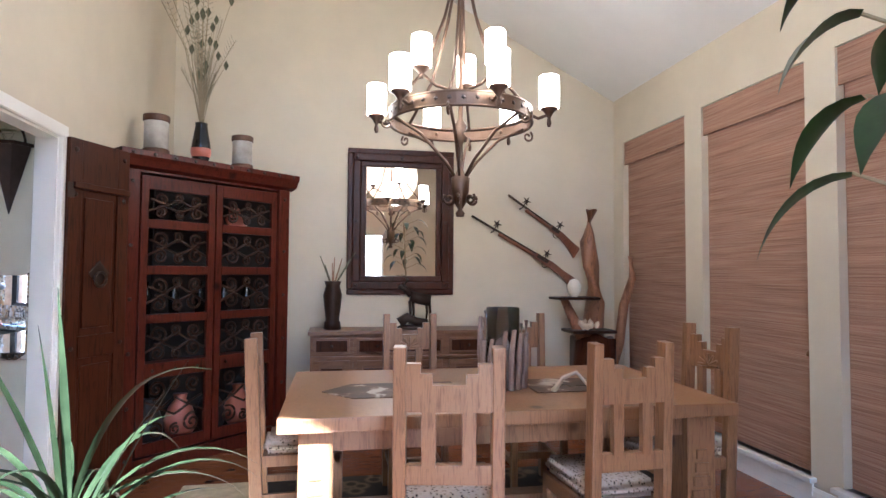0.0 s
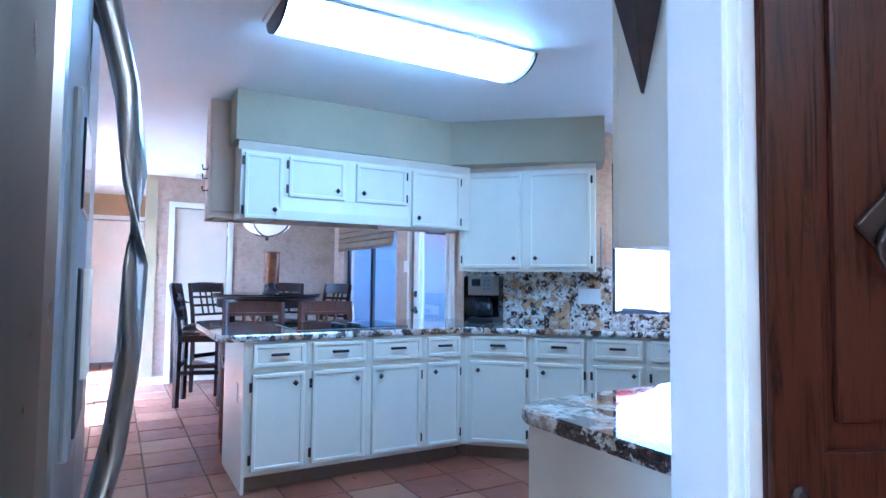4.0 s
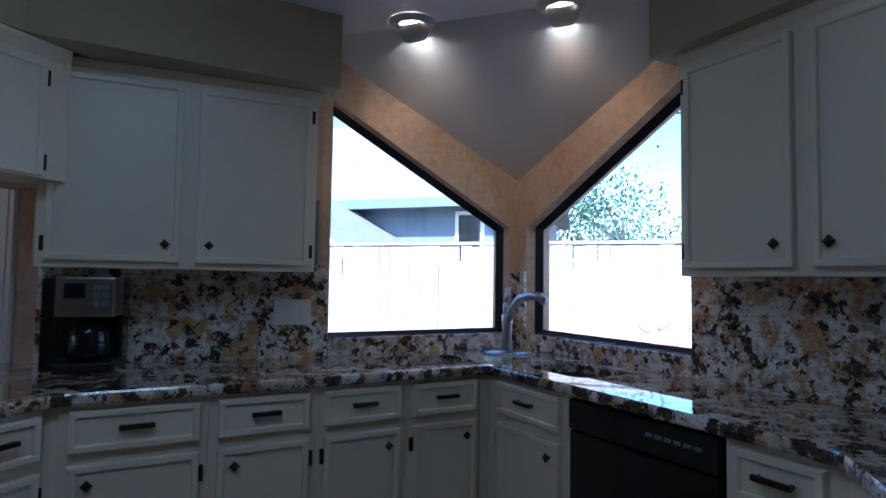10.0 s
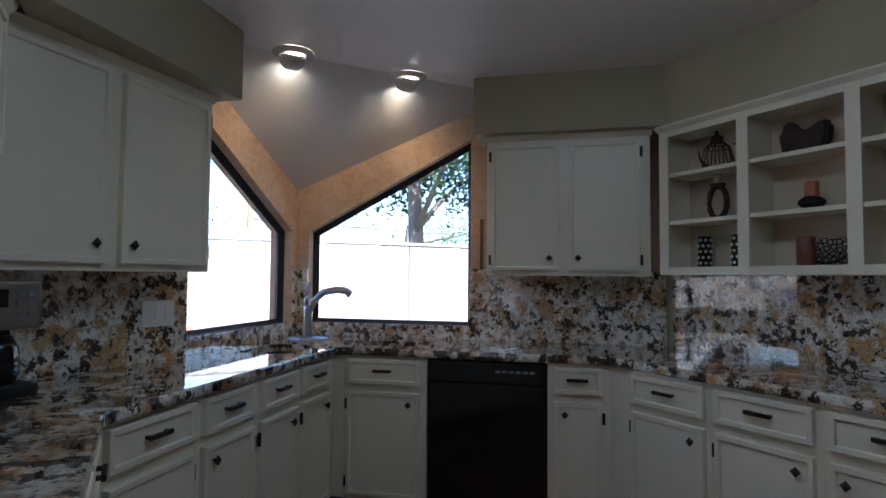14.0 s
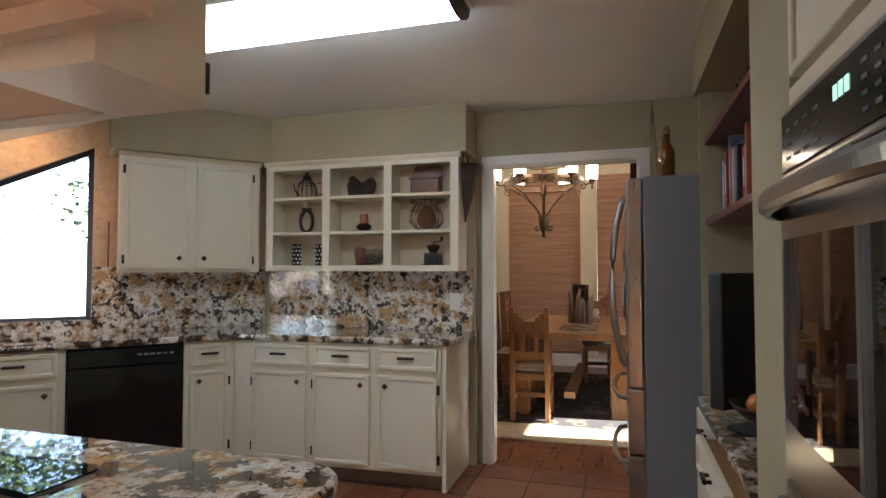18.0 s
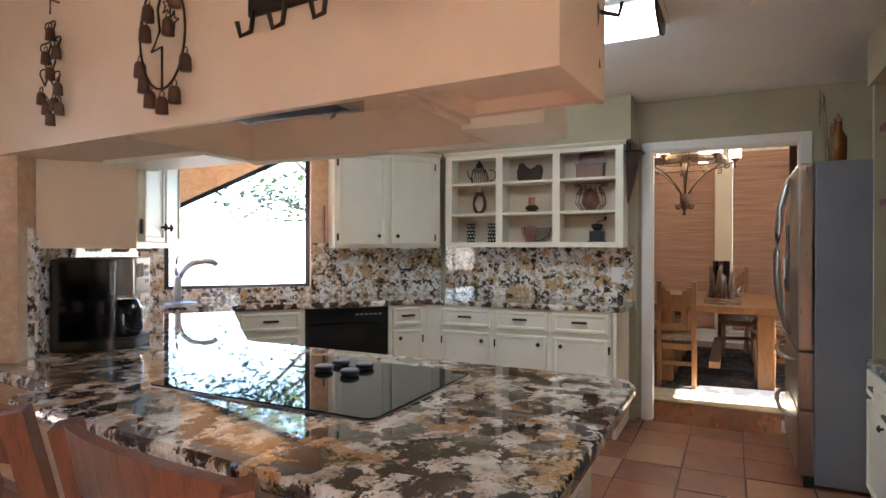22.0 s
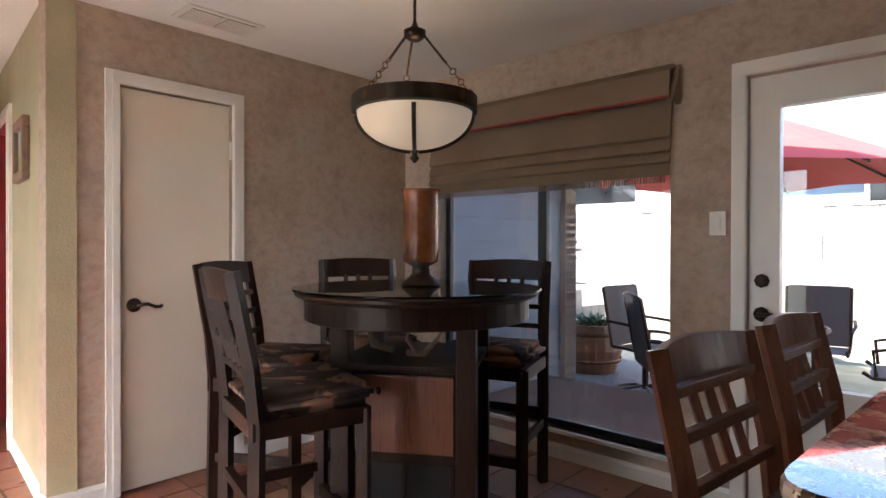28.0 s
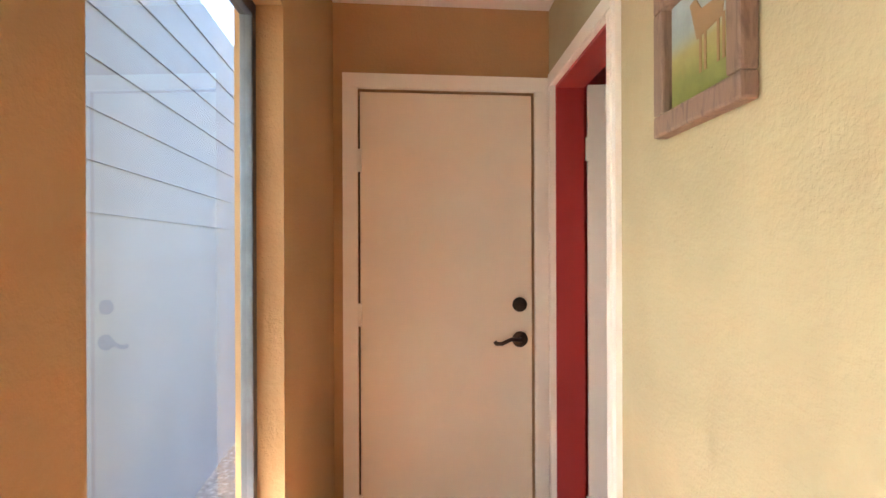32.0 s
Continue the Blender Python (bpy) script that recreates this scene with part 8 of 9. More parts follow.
# house shell over the rooms
M_ROOF = paint("grey_shingle", (0.22, 0.22, 0.22), 0.9, 0.25, 30, 0.4, 6)
M_SIDING = paint("blue_grey_siding", (0.16, 0.20, 0.25), 0.6, 0.1)
M_PALESIDE = paint("pale_siding", (0.62, 0.62, 0.60), 0.6, 0.06)
slab("roof_kitchen", [(HALL_END - 0.3, 0.6), (-0.98, 0.6), (-0.98, 5.3), (HALL_END - 0.3, 5.3)], 2.92, 3.0, M_ROOF)
slab("eave_hall", [(-9.0, 0.24), (-4.6, 0.24), (-4.6, 1.6), (-9.0, 1.6)], 2.28, 2.40, M_TRIM)

# garden fence of single boards
M_FENCE = wood("weathered_fence_board", (0.29, 0.25, 0.21), (0.47, 0.42, 0.365), 0.85, (14, 14, 0.9))
fence = thing("garden_fence", pose(-15, 10.3, GZ), "weathered tall wooden board fence", "fence")
random.seed(31)
boards = []
for k in range(4):
    bm = B(0, 0.138, 0, 0.018, 0, 1.84 + 0.012 * k)
    me_ob = part("board", bm, M_FENCE, fence)
    boards.append(me_ob)
i = 0
x = 0.56
for k, b in enumerate(boards):
    b.matrix_basis = pose(0.142 * k, 0, 0)
while x < 24:
    o = new("board", boards[i % 4].data)
    o.parent = fence
    o.matrix_basis = pose(x, random.uniform(-0.006, 0.006), random.uniform(-0.015, 0.01), 0, random.uniform(-0.4, 0.4))
    x += 0.142
    i += 1
part("cap_rail", B(0, 24, -0.02, 0.09, 1.85, 1.89, 0.006), M_FENCE, fence)
part("rail", B(0, 24, 0.02, 0.06, 0.4, 0.49), M_FENCE, fence)


# neighbour's house behind the fence
def lap_siding(name, parent, x0, x1, z0, z1, y, mat, step=0.2):
    bm = bmesh.new()
    z = z0
    while z < z1 - 0.01:
        h = min(step, z1 - z)
        prism(bm, [(y - 0.025, z), (y, z), (y, z + h), (y - 0.006, z + h)], x0, x1, "x")
        z += h
    return part(name, bm, mat, parent)


hs = thing("neighbour_house", pose(0, 0, GZ), "blue-grey sided house with a shingle roof", "house")
part("wall_core", B(-17, -5.0, 16.0, 22, 0, 3.2), M_SIDING, hs)
lap_siding("siding", hs, -17, -5.3, 0.0, 2.3, 16.0, M_PALESIDE)
lap_siding("siding_upper", hs, -17, -5.3, 2.3, 3.2, 16.0, M_SIDING)
M_BRICKG = paint("grey_brick", (0.30, 0.28, 0.27), 0.85, 0.2)
part("brick_corner", B(-5.3, -4.95, 15.95, 22, 0, 3.2), M_BRICKG, hs)
bm = prism(bmesh.new(), [(15.4, 3.15), (19.0, 6.0), (22.6, 3.15), (22.6, 3.27), (19.0, 6.13), (15.4, 3.27)], -17.4, -4.6, "x")
part("roof", bm, M_ROOF, hs)
part("fascia", B(-17.4, -4.6, 15.36, 15.42, 3.05, 3.27), M_SIDING, hs)
w = part("window", B(-6.35, -5.65, 15.93, 15.98, 1.75, 3.0, 0.01), M_TRIM, hs)
part("pane", B(-6.26, -5.74, 15.91, 15.935, 1.84, 2.91), M_BLACK, w)
bm = prism(bmesh.new(), [(-13.5, 1.4), (-10.0, 3.6), (-6.5, 1.4), (-6.5, 1.55), (-10.0, 3.78), (-13.5, 1.55)], 12.2, 16.0, "y")
part("porch_roof", bm, M_ROOF, hs)
bm = prism(bmesh.new(), [(-13.0, 1.4), (-10.0, 3.4), (-7.0, 1.4), (-7.0, 0), (-13.0, 0)], 12.6, 12.7, "y")
part("porch_gable", bm, M_PALESIDE, hs)
part("barge_board", tube(bmesh.new(), [(-13.5, 12.18, 1.45), (-10.0, 12.18, 3.68), (-6.5, 12.18, 1.45)], 0.08, 4), M_TRIM, hs)
hs2 = thing("far_house", pose(2, 30, GZ), "distant low house with a dark roof", "house")
part("wall", B(-5, 7, 0, 6, 0, 2.3), M_PALESIDE, hs2)
part("roof", prism(bmesh.new(), [(-5.6, 2.2), (7.6, 2.2), (4, 4.0), (-2, 4.0)], -0.6, 6.6, "y"), M_ROOF, hs2)
ob = thing("utility_pole", pose(-0.6, 22, GZ), "wooden utility pole with wires", "pole")
part("pole", tube(bmesh.new(), [(0, 0, 0), (0, 0, 5.0)], 0.09, 8), M_STEM, ob)
part("wire", tube(bmesh.new(), [(0, 0, 3.2), (7, 0, 3.0), (16, -2, 3.7)], 0.012, 4), M_IRON, ob)

# trees
M_FOL = [leafmat(f"tree_leaf_{k}", (0.016 + 0.005 * k, 0.034 + 0.01 * k, 0.012), (0.036 + 0.01 * k, 0.075 + 0.015 * k, 0.022), 0.6) for k in range(3)]
M_BARK = wood("grey_bark", (0.06, 0.05, 0.045), (0.17, 0.145, 0.125), 0.9, (10, 10, 2), False)


def tree(m, h, spread, n, seed, trunk_r=0.25, label="tall leafy shade tree with a dark trunk"):
    rnd = random.Random(seed)
    ob = thing("tree", m, label, "tree")
    part("trunk", gnarl([(0, 0, 0), (0.05, 0, h * 0.25), (-0.08, 0.05, h * 0.5), (0.05, 0, h * 0.8)], trunk_r, 0.4), M_BARK, ob, smooth=True)
    ends = []
    for i in range(9):
        a, z0 = rnd.uniform(0, 6.28), h * rnd.uniform(0.3, 0.6)
        L = spread * rnd.uniform(0.5, 0.95)
        e = Vector((math.cos(a) * L, math.sin(a) * L, z0 + h * rnd.uniform(0.08, 0.35)))
        part("limb", tube(bmesh.new(), [(0, 0, z0), e * 0.5 + Vector((0, 0, z0 * 0.52)), e], trunk_r * 0.4, 6, 0.3), M_BARK, ob, smooth=True)
        ends.append(e)
    ends.append(Vector((0, 0, h * 0.9)))
    for k in range(3):
        vs, fs = [], []
        for i in range(n):
            e = ends[rnd.randrange(len(ends))]
            q = Vector((rnd.gauss(0, 1), rnd.gauss(0, 1), rnd.gauss(0, 0.75))) * spread * 0.23
            c = e + q
            r = rnd.uniform(0.07, 0.15)
            u = Vector((rnd.gauss(0, 1), rnd.gauss(0, 1), rnd.gauss(0, 1))).normalized()
            v = u.orthogonal().normalized()
            b = len(vs)
            vs += [c - u * r, c + v * r * 0.55, c + u * r, c - v * r * 0.55]
            fs.append((b, b + 1, b + 2, b + 3))
        me = bpy.data.meshes.new("crown")
        me.from_pydata([tuple(p) for p in vs], [], fs)
        me.materials.append(M_FOL[k])
        o = new("crown", me)
        o.parent = ob
    return ob


tree(pose(2.72, 16.5, GZ), 8.5, 3.0, 3000, 1)
tree(pose(8.5, 13.5, GZ), 7.0, 3.6, 2600, 2, 0.2)
tree(pose(-3.5, 34, GZ), 6, 4.5, 1200, 3, 0.2, "distant rounded green tree")
tree(pose(12, 38, GZ), 6, 5.5, 1200, 4, 0.2, "distant rounded green tree")
tree(pose(-14, -4.5, GZ), 6.5, 3.0, 1500, 5, 0.2, "leafy tree beyond the courtyard")

# cycad, pots, cactus ornament
ob = thing("cycad_palm", pose(0.9, 8.9, GZ), "stubby palm with yellowing fronds", "palm")
part("trunk", gnarl([(0, 0, 0), (0, 0, 0.35), (0, 0, 0.75)], 0.16, 0.8), M_BARK, ob, smooth=True)
M_FROND = leafmat("yellow_frond", (0.25, 0.20, 0.05), (0.42, 0.34, 0.10), 0.6)
for i in range(20):
    a = i * 2.4
    bm = bmesh.new()
    blade(bm, (0, 0, 0.75), (math.cos(a), math.sin(a), 0.9), 0.8, 0.05, 2.0, 9)
    part("frond", bm, M_FROND, ob, smooth=True)
ob = thing("prickly_pear_sculpture", pose(-2.02, 9.85, GZ), "rusty metal prickly pear sculpture before the fence", "sculpture")
M_PEAR = paint("faded_rust", (0.50, 0.27, 0.19), 0.7, 0.2)
part("stem", tube(bmesh.new(), [(0, 0, 0), (0.01, 0, 0.5), (0, 0, 0.78)], 0.05, 8), M_PEAR, ob, smooth=True)
for x, z, w, h, tilt in ((0.0, 0.72, 0.10, 0.17, 0), (-0.14, 0.78, 0.09, 0.13, 35), (0.15, 0.80, 0.09, 0.13, -50), (-0.11, 0.96, 0.075, 0.13, 40), (0.09, 1.02, 0.08, 0.14, -25), (-0.16, 1.10, 0.055, 0.09, 10), (0.17, 1.00, 0.03, 0.05, -30)):
    pad = lathe(bmesh.new(), [(0.004, -h), (w * 0.7, -h * 0.6), (w, 0.1 * h), (w * 0.7, h * 0.75), (0.004, h)], 16, pose(x, 0, z, 0, -tilt, 0) @ Matrix.Diagonal((1, 0.22, 1, 1)))
    part("pad", pad, M_PEAR, ob, smooth=True)
ob = thing("flower_pot", pose(-3.38, 9.75, GZ) @ Matrix.Diagonal((0.72, 0.72, 1.5, 1)), "tall terracotta pot with pale flowers by the fence", "pot")
part("pot", lathe(bmesh.new(), [(0.22, 0), (0.30, 0.45), (0.34, 0.46), (0.34, 0.55), (0.28, 0.55)], 24), M_TERRA, ob, smooth=True)
bm = bmesh.new()
for i in range(60):
    q = Vector((random.gauss(0, 0.13), random.gauss(0, 0.13), 0.62 + random.uniform(0, 0.14)))
    lathe(bm, [(0.004, -0.02), (0.03, 0), (0.004, 0.02)], 5, Matrix.Translation(q))
part("flowers", bm, paint("pale_flowers", (0.5, 0.5, 0.25), 0.7, 0.3), ob)
slab("water_pool", [(-1.6, 8.9), (2.6, 8.7), (2.6, 10.0), (-0.8, 10.0)], GZ - 0.02, GZ + 0.004, Mat("pool_water", 0.05, 0.0, (0.05, 0.30, 0.36)).m)

# patio wing: siding wall, brick corner and eave
wg = thing("house_wing", pose(0, 0, GZ), "grey-blue sided house wing with a brick corner", "house")
bm = bmesh.new()
z = 0
while z < 1.9:
    prism(bm, [(-7.70, z), (-7.68, z), (-7.694, z + 0.2), (-7.70, z + 0.2)], 5.2, 6.99, "y")
    z += 0.2
part("siding", bm, M_SIDING, wg)
part("wall_core", B(-9.5, -7.70, 5.2, 7.0, 0, 2.0), M_SIDING, wg)
M_BRICKT = Mat("tan_brick", 0.85)
M_BRICKT.color(M_BRICKT.ramp(M_BRICKT.random(), (0.0, (0.34, 0.29, 0.25)), (0.5, (0.46, 0.40, 0.34)), (1.0, (0.60, 0.55, 0.48))))
M_BRICKT.bump(M_BRICKT.noise(22, 5), 1.0, 0.02)
M_MORTAR = paint("mortar", (0.42, 0.38, 0.33), 0.9, 0.1)
part("corner_mortar", B(-7.88, -7.64, 7.0, 7.21, 0, 1.95), M_MORTAR, wg)
bk = part("brick", B(0, 0.20, 0, 0.012, 0, 0.062, 0.003), M_BRICKT.m, wg)
bk.matrix_basis = pose(-7.64, 7.005, 0.01, 0, 0, 90)
for k in range(1, 24):
    o = new("brick", bk.data)
    o.parent = wg
    o.matrix_basis = pose(-7.64, 7.005, 0.01 + 0.075 * k, 0, 0, 90)
part("eave", prism(bmesh.new(), [(5.2, 2.62), (7.5, 1.80), (7.5, 1.96), (5.2, 2.78)], -9.6, -7.15, "x"), M_SIDING, wg)

# patio furniture
M_CANVAS = paint("red_canvas", (0.50, 0.06, 0.05), 0.75, 0.08, 120, 0.15)
ob = thing("patio_umbrella", pose(-6.05, 7.25, GZ), "open red canvas patio umbrella", "umbrella")
part("pole", tube(bmesh.new(), [(0, 0, 0.05), (0, 0, 2.55)], 0.02, 8), M_IRON, ob)
part("base_plate", lathe(bmesh.new(), [(0.25, 0), (0.25, 0.04), (0.05, 0.08)], 20), M_IRON, ob)
for i in range(8):
    a0, a1 = radians(45 * i), radians(45 * (i + 1))
    bm = bmesh.new()
    v = [bm.verts.new(p) for p in ((0, 0, 2.50), (1.3 * math.cos(a0), 1.3 * math.sin(a0), 1.90), (1.22 * math.cos((a0 + a1) / 2), 1.22 * math.sin((a0 + a1) / 2), 1.93), (1.3 * math.cos(a1), 1.3 * math.sin(a1), 1.90))]
    bm.faces.new(v)
    part("canopy_panel", bm, M_CANVAS, ob)
    part("rib", tube(bmesh.new(), [(0, 0, 2.48), (1.3 * math.cos(a0), 1.3 * math.sin(a0), 1.885)], 0.01, 5), M_IRON, ob)
ob = thing("patio_table", pose(-6.05, 7.25, GZ), "round dark metal patio table with glass top", "table")
part("tabletop", lathe(bmesh.new(), [(0.55, 0.70), (0.56, 0.71), (0.55, 0.72)], 32), M_GLASS, ob)
part("rim", tube(bmesh.new(), spiral((0, 0, 0.71), 0.56, 0.56, 0, 360, 36, (1, 0, 0), (0, 1, 0)), 0.018, 6), M_IRON, ob)
for i in range(4):
    a = radians(45 + 90 * i)
    part("leg", tube(bmesh.new(), [(0.15 * math.cos(a), 0.15 * math.sin(a), 0.70), (0.5 * math.cos(a), 0.5 * math.sin(a), 0)], 0.018, 6), M_IRON, ob)
M_SLING = paint("grey_mesh_sling", (0.13, 0.125, 0.12), 0.8, 0.1, 200, 0.3)


def patio_chair(m):
    ob = thing("patio_chair", m, "swivel metal patio chair with mesh sling", "chair", "patio chairs")
    for s in (-1, 1):
        part("side_frame", tube(bmesh.new(), [(0.26 * s, -0.28, 0.98), (0.26 * s, -0.18, 0.45), (0.26 * s, 0.22, 0.42), (0.26 * s, 0.28, 0.46)], 0.016, 6), M_IRON, ob)
        part("armrest", tube(bmesh.new(), [(0.29 * s, -0.22, 0.68), (0.31 * s, 0.05, 0.66), (0.29 * s, 0.22, 0.62), (0.27 * s, 0.20, 0.44)], 0.015, 6), M_IRON, ob)
    part("sling_back", B(-0.25, 0.25, -0.005, 0.005, 0, 0.56, 0, pose(0, -0.18, 0.44, 10)), M_SLING, ob)
    part("sling_seat", B(-0.25, 0.25, -0.18, 0.24, 0.425, 0.435), M_SLING, ob)
    part("post", tube(bmesh.new(), [(0, 0, 0.05), (0, 0, 0.42)], 0.03, 8), M_IRON, ob)
    part("base_ring", tube(bmesh.new(), spiral((0, 0, 0.02), 0.30, 0.30, 0, 360, 24, (1, 0, 0), (0, 1, 0)), 0.014, 6), M_IRON, ob)
    for i in range(4):
        a = radians(45 + 90 * i)
        part("spoke", tube(bmesh.new(), [(0, 0, 0.08), (0.30 * math.cos(a), 0.30 * math.sin(a), 0.02)], 0.012, 5), M_IRON, ob)
    return ob


pc = patio_chair(pose(-6.90, 7.18, GZ, 0, 0, -98))
for x, y, a in ((-6.38, 6.42, -52), (-5.0, 7.4, 95), (-5.75, 8.2, 185)):
    copy_thing(pc, pose(x, y, GZ, 0, 0, a))
ob = thing("barrel_planter", pose(-7.78, 7.78, GZ), "half wine barrel planter with herbs", "planter")
part("staves", lathe(bmesh.new(), [(0.26, 0), (0.33, 0.25), (0.31, 0.52), (0.28, 0.52), (0.28, 0.45)], 20), M_SIDEB, ob)
for z in (0.12, 0.40):
    part("hoop", lathe(bmesh.new(), [(0.322, z), (0.328, z + 0.02), (0.322, z + 0.04)], 24, cap=False), M_RUST, ob)
bm = bmesh.new()
for i in range(50):
    a = i * 2.4
    blade(bm, (random.gauss(0, 0.1), random.gauss(0, 0.1), 0.46), (math.cos(a), math.sin(a), 1.6), 0.3, 0.012, 1.0, 4)
part("herbs", bm, M_FOL[2], ob)
ob = thing("gas_grill", pose(-9.6, 9.6, GZ, 0, 0, 190), "steel gas grill beside the fence", "grill")
part("cart", B(-0.45, 0.45, -0.22, 0.22, 0.08, 0.80, 0.01), M_GREYSIDE, ob)
part("lid", tube(bmesh.new(), [(-0.35, 0, 0.95), (0.35, 0, 0.95)], 0.26, 14), M_STEEL, ob)
part("shelf", B(-0.75, 0.75, -0.2, 0.2, 0.80, 0.84, 0.006), M_STEEL, ob)
ob = thing("barn_star", pose(-9.54, 10.27, GZ + 1.34), "large pale metal star hung on the fence", "ornament")
pts = [((0.24 if k % 2 == 0 else 0.08) * math.cos(radians(22.5 * k + 90)), (0.24 if k % 2 == 0 else 0.08) * math.sin(radians(22.5 * k + 90))) for k in range(16)]
part("star", prism(bmesh.new(), pts, -0.03, 0.0), M_GREYSIDE, ob)

M_PALEBLUE = paint("pale_blue_siding", (0.27, 0.30, 0.345), 0.6, 0.08)
pb = Mat("pale_pebbles", 0.85)
pb.color(pb.ramp(pb.voronoi(24), (0.1, (0.72, 0.69, 0.62)), (0.5, (0.42, 0.39, 0.34))))
pb.bump(pb.voronoi(24), 0.8, 0.02)
M_PEBBLE = pb.m
# courtyard outside the hall: brick wing with trellis
cw = thing("courtyard_wall", pose(-9.45, -2.45, GZ), "sunlit brick house wall facing the courtyard", "wall")
part("mortar_core", B(-0.25, 0, 0, 3.43, 0, 2.32), M_MORTAR, cw)
bm = B(0, 0.014, 0, 0.215, 0, 0.065, 0.005)
bk = part("brick", bm, M_BRICKT.m, cw)
n = 0
for r in range(29):
    for c in range(16):
        y = 0.01 + 0.228 * c - (0.114 if r % 2 else 0)
        z = 0.02 + 0.079 * r
        if y < 0 or y > 3.22:
            continue
        if n == 0:
            o = bk
        elif y > 1.75:
            o = new("brick", bk.data)
            o.parent = cw
        else:
            continue
        n += 1
        o.matrix_basis = pose(random.uniform(-0.004, 0.004), y, z, 0, random.uniform(-1, 1), random.uniform(-1, 1))
bm = bmesh.new()
for r in range(29):
    for c in range(16):
        y = 0.01 + 0.228 * c - (0.114 if r % 2 else 0)
        if 0 <= y <= 1.75 and (r or c):
            box(bm, 0, 0.014, y, y + 0.215, 0.02 + 0.079 * r, 0.085 + 0.079 * r)
far = part("far_bricks", bm, M_BRICKT.m, cw)
far["kind"] = "stuff"
part("gable_siding", prism(bmesh.new(), [(2.62, 2.17), (3.44, 2.17), (3.44, 2.60)], 0.016, 0.05, "x"), M_SIDING, cw)
part("rake_board", prism(bmesh.new(), [(1.2, 1.38), (3.55, 2.66), (3.55, 2.80), (1.2, 1.52)], 0.06, 0.34, "x"), M_SIDING, cw)
bm = bmesh.new()
for k in range(15):
    prism(bm, [(3.43, 0.2 * k), (3.446, 0.2 * k), (3.436, 0.2 * k + 0.2), (3.43, 0.2 * k + 0.2)], -4.2, -0.02, "x")
part("alley_siding", bm, M_PALEBLUE, cw, "pale blue-grey lap siding")
part("alley_core", B(-4.2, -0.02, 3.33, 3.429, 0, 3.0), M_SIDING, cw)
part("alley_end", B(-4.3, -4.2, 3.3, 4.3, 0, 3.0), M_SIDING, cw)
slab("pavement_courtyard", [(-14, -6), (-4, -6), (-4, 1.58), (-14, 1.58)], GZ - 0.05, GZ, M_PEBBLE)
ob = thing("garden_trellis", pose(-9.38, 0.13, GZ), "arched black iron garden trellis against the bricks", "trellis")
for y in (0.0, 0.10, 0.52, 0.62):
    part("upright", tube(bmesh.new(), [(0, y, 0), (0, y, 1.45 if y in (0.0, 0.62) else 1.5)], 0.008, 6), M_IRON, ob)
part("arch", tube(bmesh.new(), [(0, 0.31 + 0.31 * math.cos(radians(a)), 1.45 + 0.28 * math.sin(radians(a))) for a in range(0, 181, 12)], 0.009, 6), M_IRON, ob)
part("arch", tube(bmesh.new(), [(0, 0.31 + 0.21 * math.cos(radians(a)), 1.5 + 0.16 * math.sin(radians(a))) for a in range(0, 181, 15)], 0.008, 6), M_IRON, ob)
for z in (0.25, 0.60, 0.95, 1.3):
    for s in (-1, 1):
        part("scroll", tube(bmesh.new(), spiral((0, 0.31 + 0.10 * s, z), 0.015, 0.095, 0, 420 * s, 20, (0, 1, 0)), 0.007, 5), M_IRON, ob)
    part("cross_bar", tube(bmesh.new(), [(0, 0, z + 0.16), (0, 0.62, z + 0.16)], 0.006, 5), M_IRON, ob)
ob = tagged(thing("trellis_vine", pose(-9.3, 0.50, GZ), "pale leafy vine and ground plants", "vine"), kind="stuff")
vs, fs = [], []
rnd = random.Random(8)
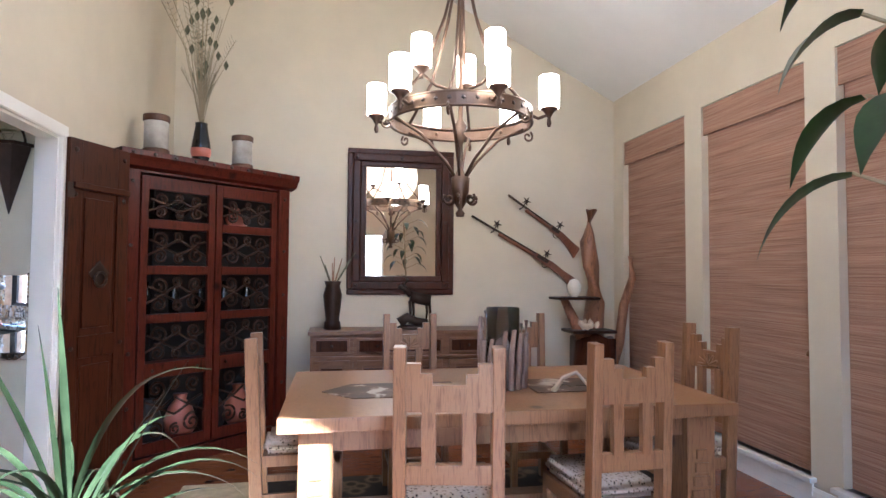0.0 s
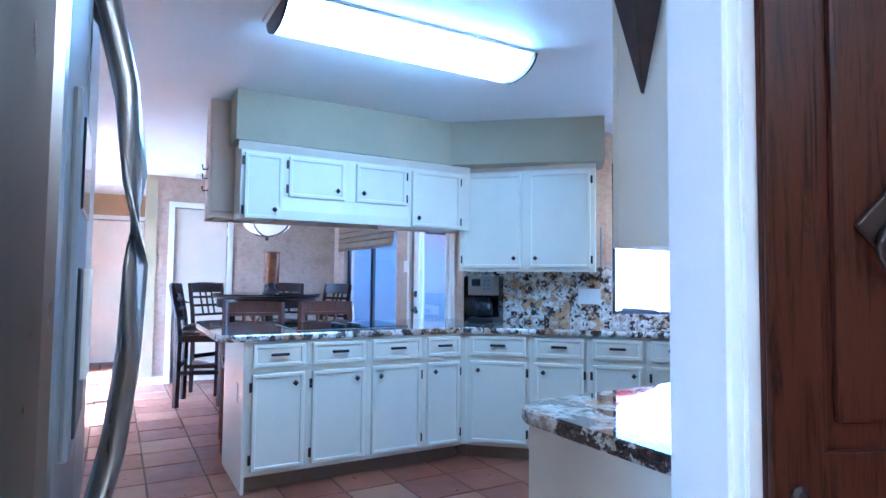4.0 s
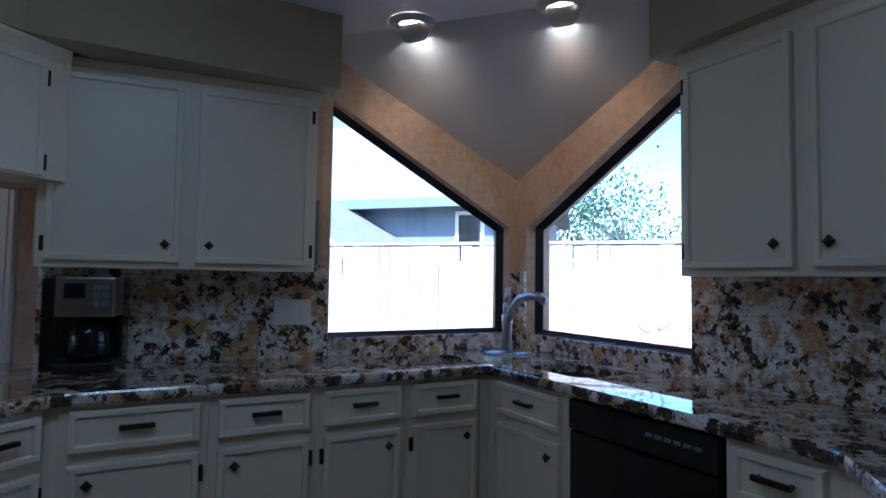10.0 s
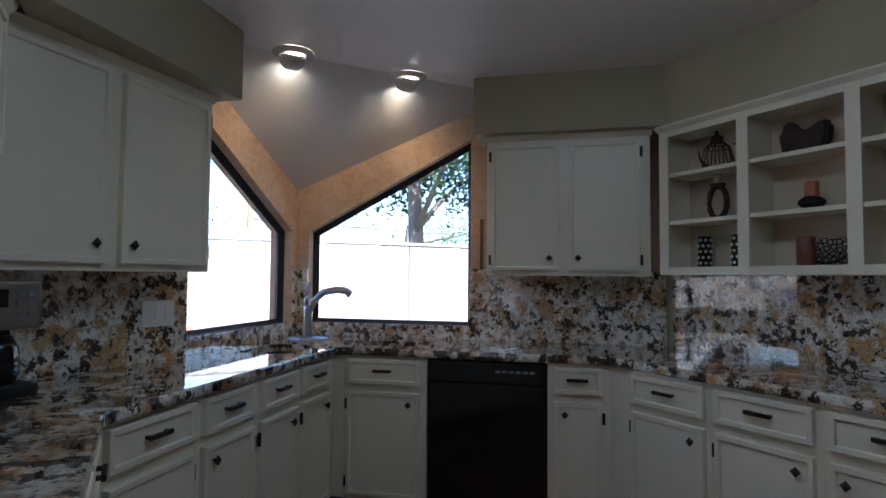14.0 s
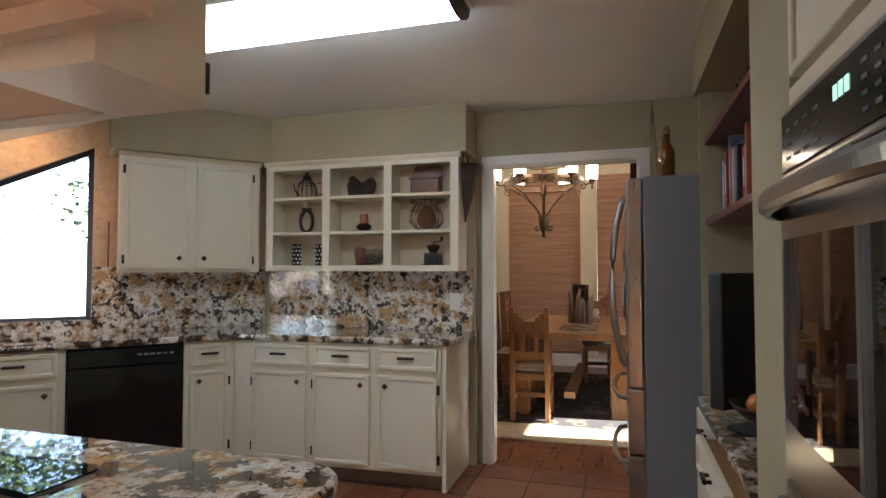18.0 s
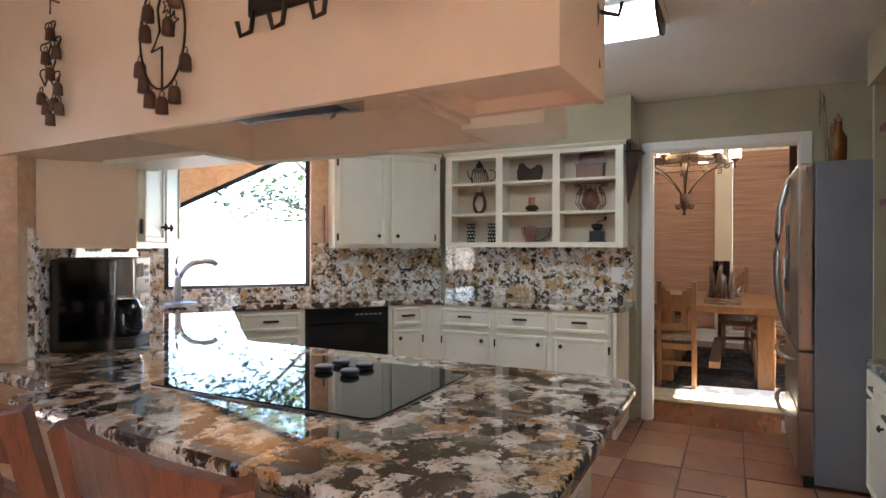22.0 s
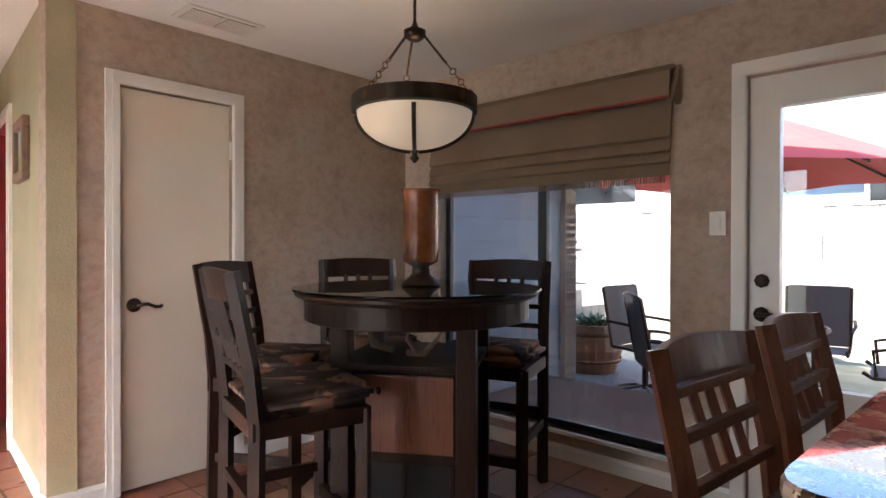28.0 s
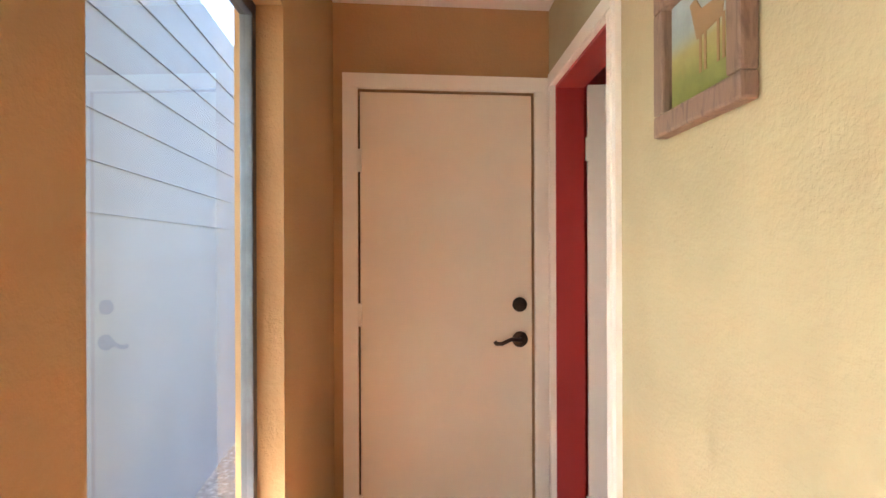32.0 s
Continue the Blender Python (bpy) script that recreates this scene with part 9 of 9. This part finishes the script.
for i in range(900):
    if i < 260:
        c = Vector((rnd.uniform(-0.05, 0.08), min(0.3, rnd.gauss(-0.1, 0.24)), 1.0 + rnd.gauss(0, 0.16)))
    else:
        c = Vector((rnd.uniform(0, 1.2), min(0.35, rnd.gauss(-0.3, 0.5)), abs(rnd.gauss(0, 0.14))))
    u = Vector((rnd.gauss(0, 1), rnd.gauss(0, 1), rnd.gauss(0, 1))).normalized()
    v = u.orthogonal()
    r = rnd.uniform(0.015, 0.04)
    b = len(vs)
    vs += [c - u * r, c + v * r * 0.6, c + u * r, c - v * r * 0.6]
    fs.append((b, b + 1, b + 2, b + 3))
me = bpy.data.meshes.new("vine_leaves")
me.from_pydata([tuple(p) for p in vs], [], fs)
me.materials.append(M_FOL[2])
o = new("leaves", me)
o.parent = ob

# ---- floor tiles, last ----
floor = thing("floor", pose(0, 0, 0), "uneven handmade terracotta floor tiles", "floor", kind="structure")
P = 0.335
tiles = []
random.seed(77)
for k in range(3):
    bm = B(-P / 2 + 0.006, P / 2 - 0.006, -P / 2 + 0.006, P / 2 - 0.006, -0.02, 0.0, 0.004)
    tiles.append(part("tile", bm, M_TILE, floor))


def tiled(x, y):
    if x < CLOSET_X:
        return 1.6 < y < HALL_N2 + 0.1
    if x > -1.06 + 0.1:
        return 2.3 < y < 3.4
    if (x > -4.55 and x * UA[0] + y * UA[1] > 6.05) or x * UB[0] + y * UB[1] > 2.8 or (x > -1.40 and y > 3.6):
        return False
    return 1.3 < y < NORTH + 0.1


n = 0
xi = 0
while True:
    x = HALL_END + 0.10 + P * xi
    if x > -0.95:
        break
    for yi in range(14):
        y = 1.44 + P * yi
        if tiled(x, y):
            o = tiles[n] if n < 3 else new("tile", tiles[n % 3].data)
            if n >= 3:
                o.parent = floor
            o.matrix_basis = pose(x + random.uniform(-0.003, 0.003), y + random.uniform(-0.003, 0.003), random.uniform(-0.003, 0.0), random.uniform(-0.15, 0.15), random.uniform(-0.15, 0.15), random.choice((0, 90, 180, 270)) + random.uniform(-0.6, 0.6))
            n += 1
    xi += 1
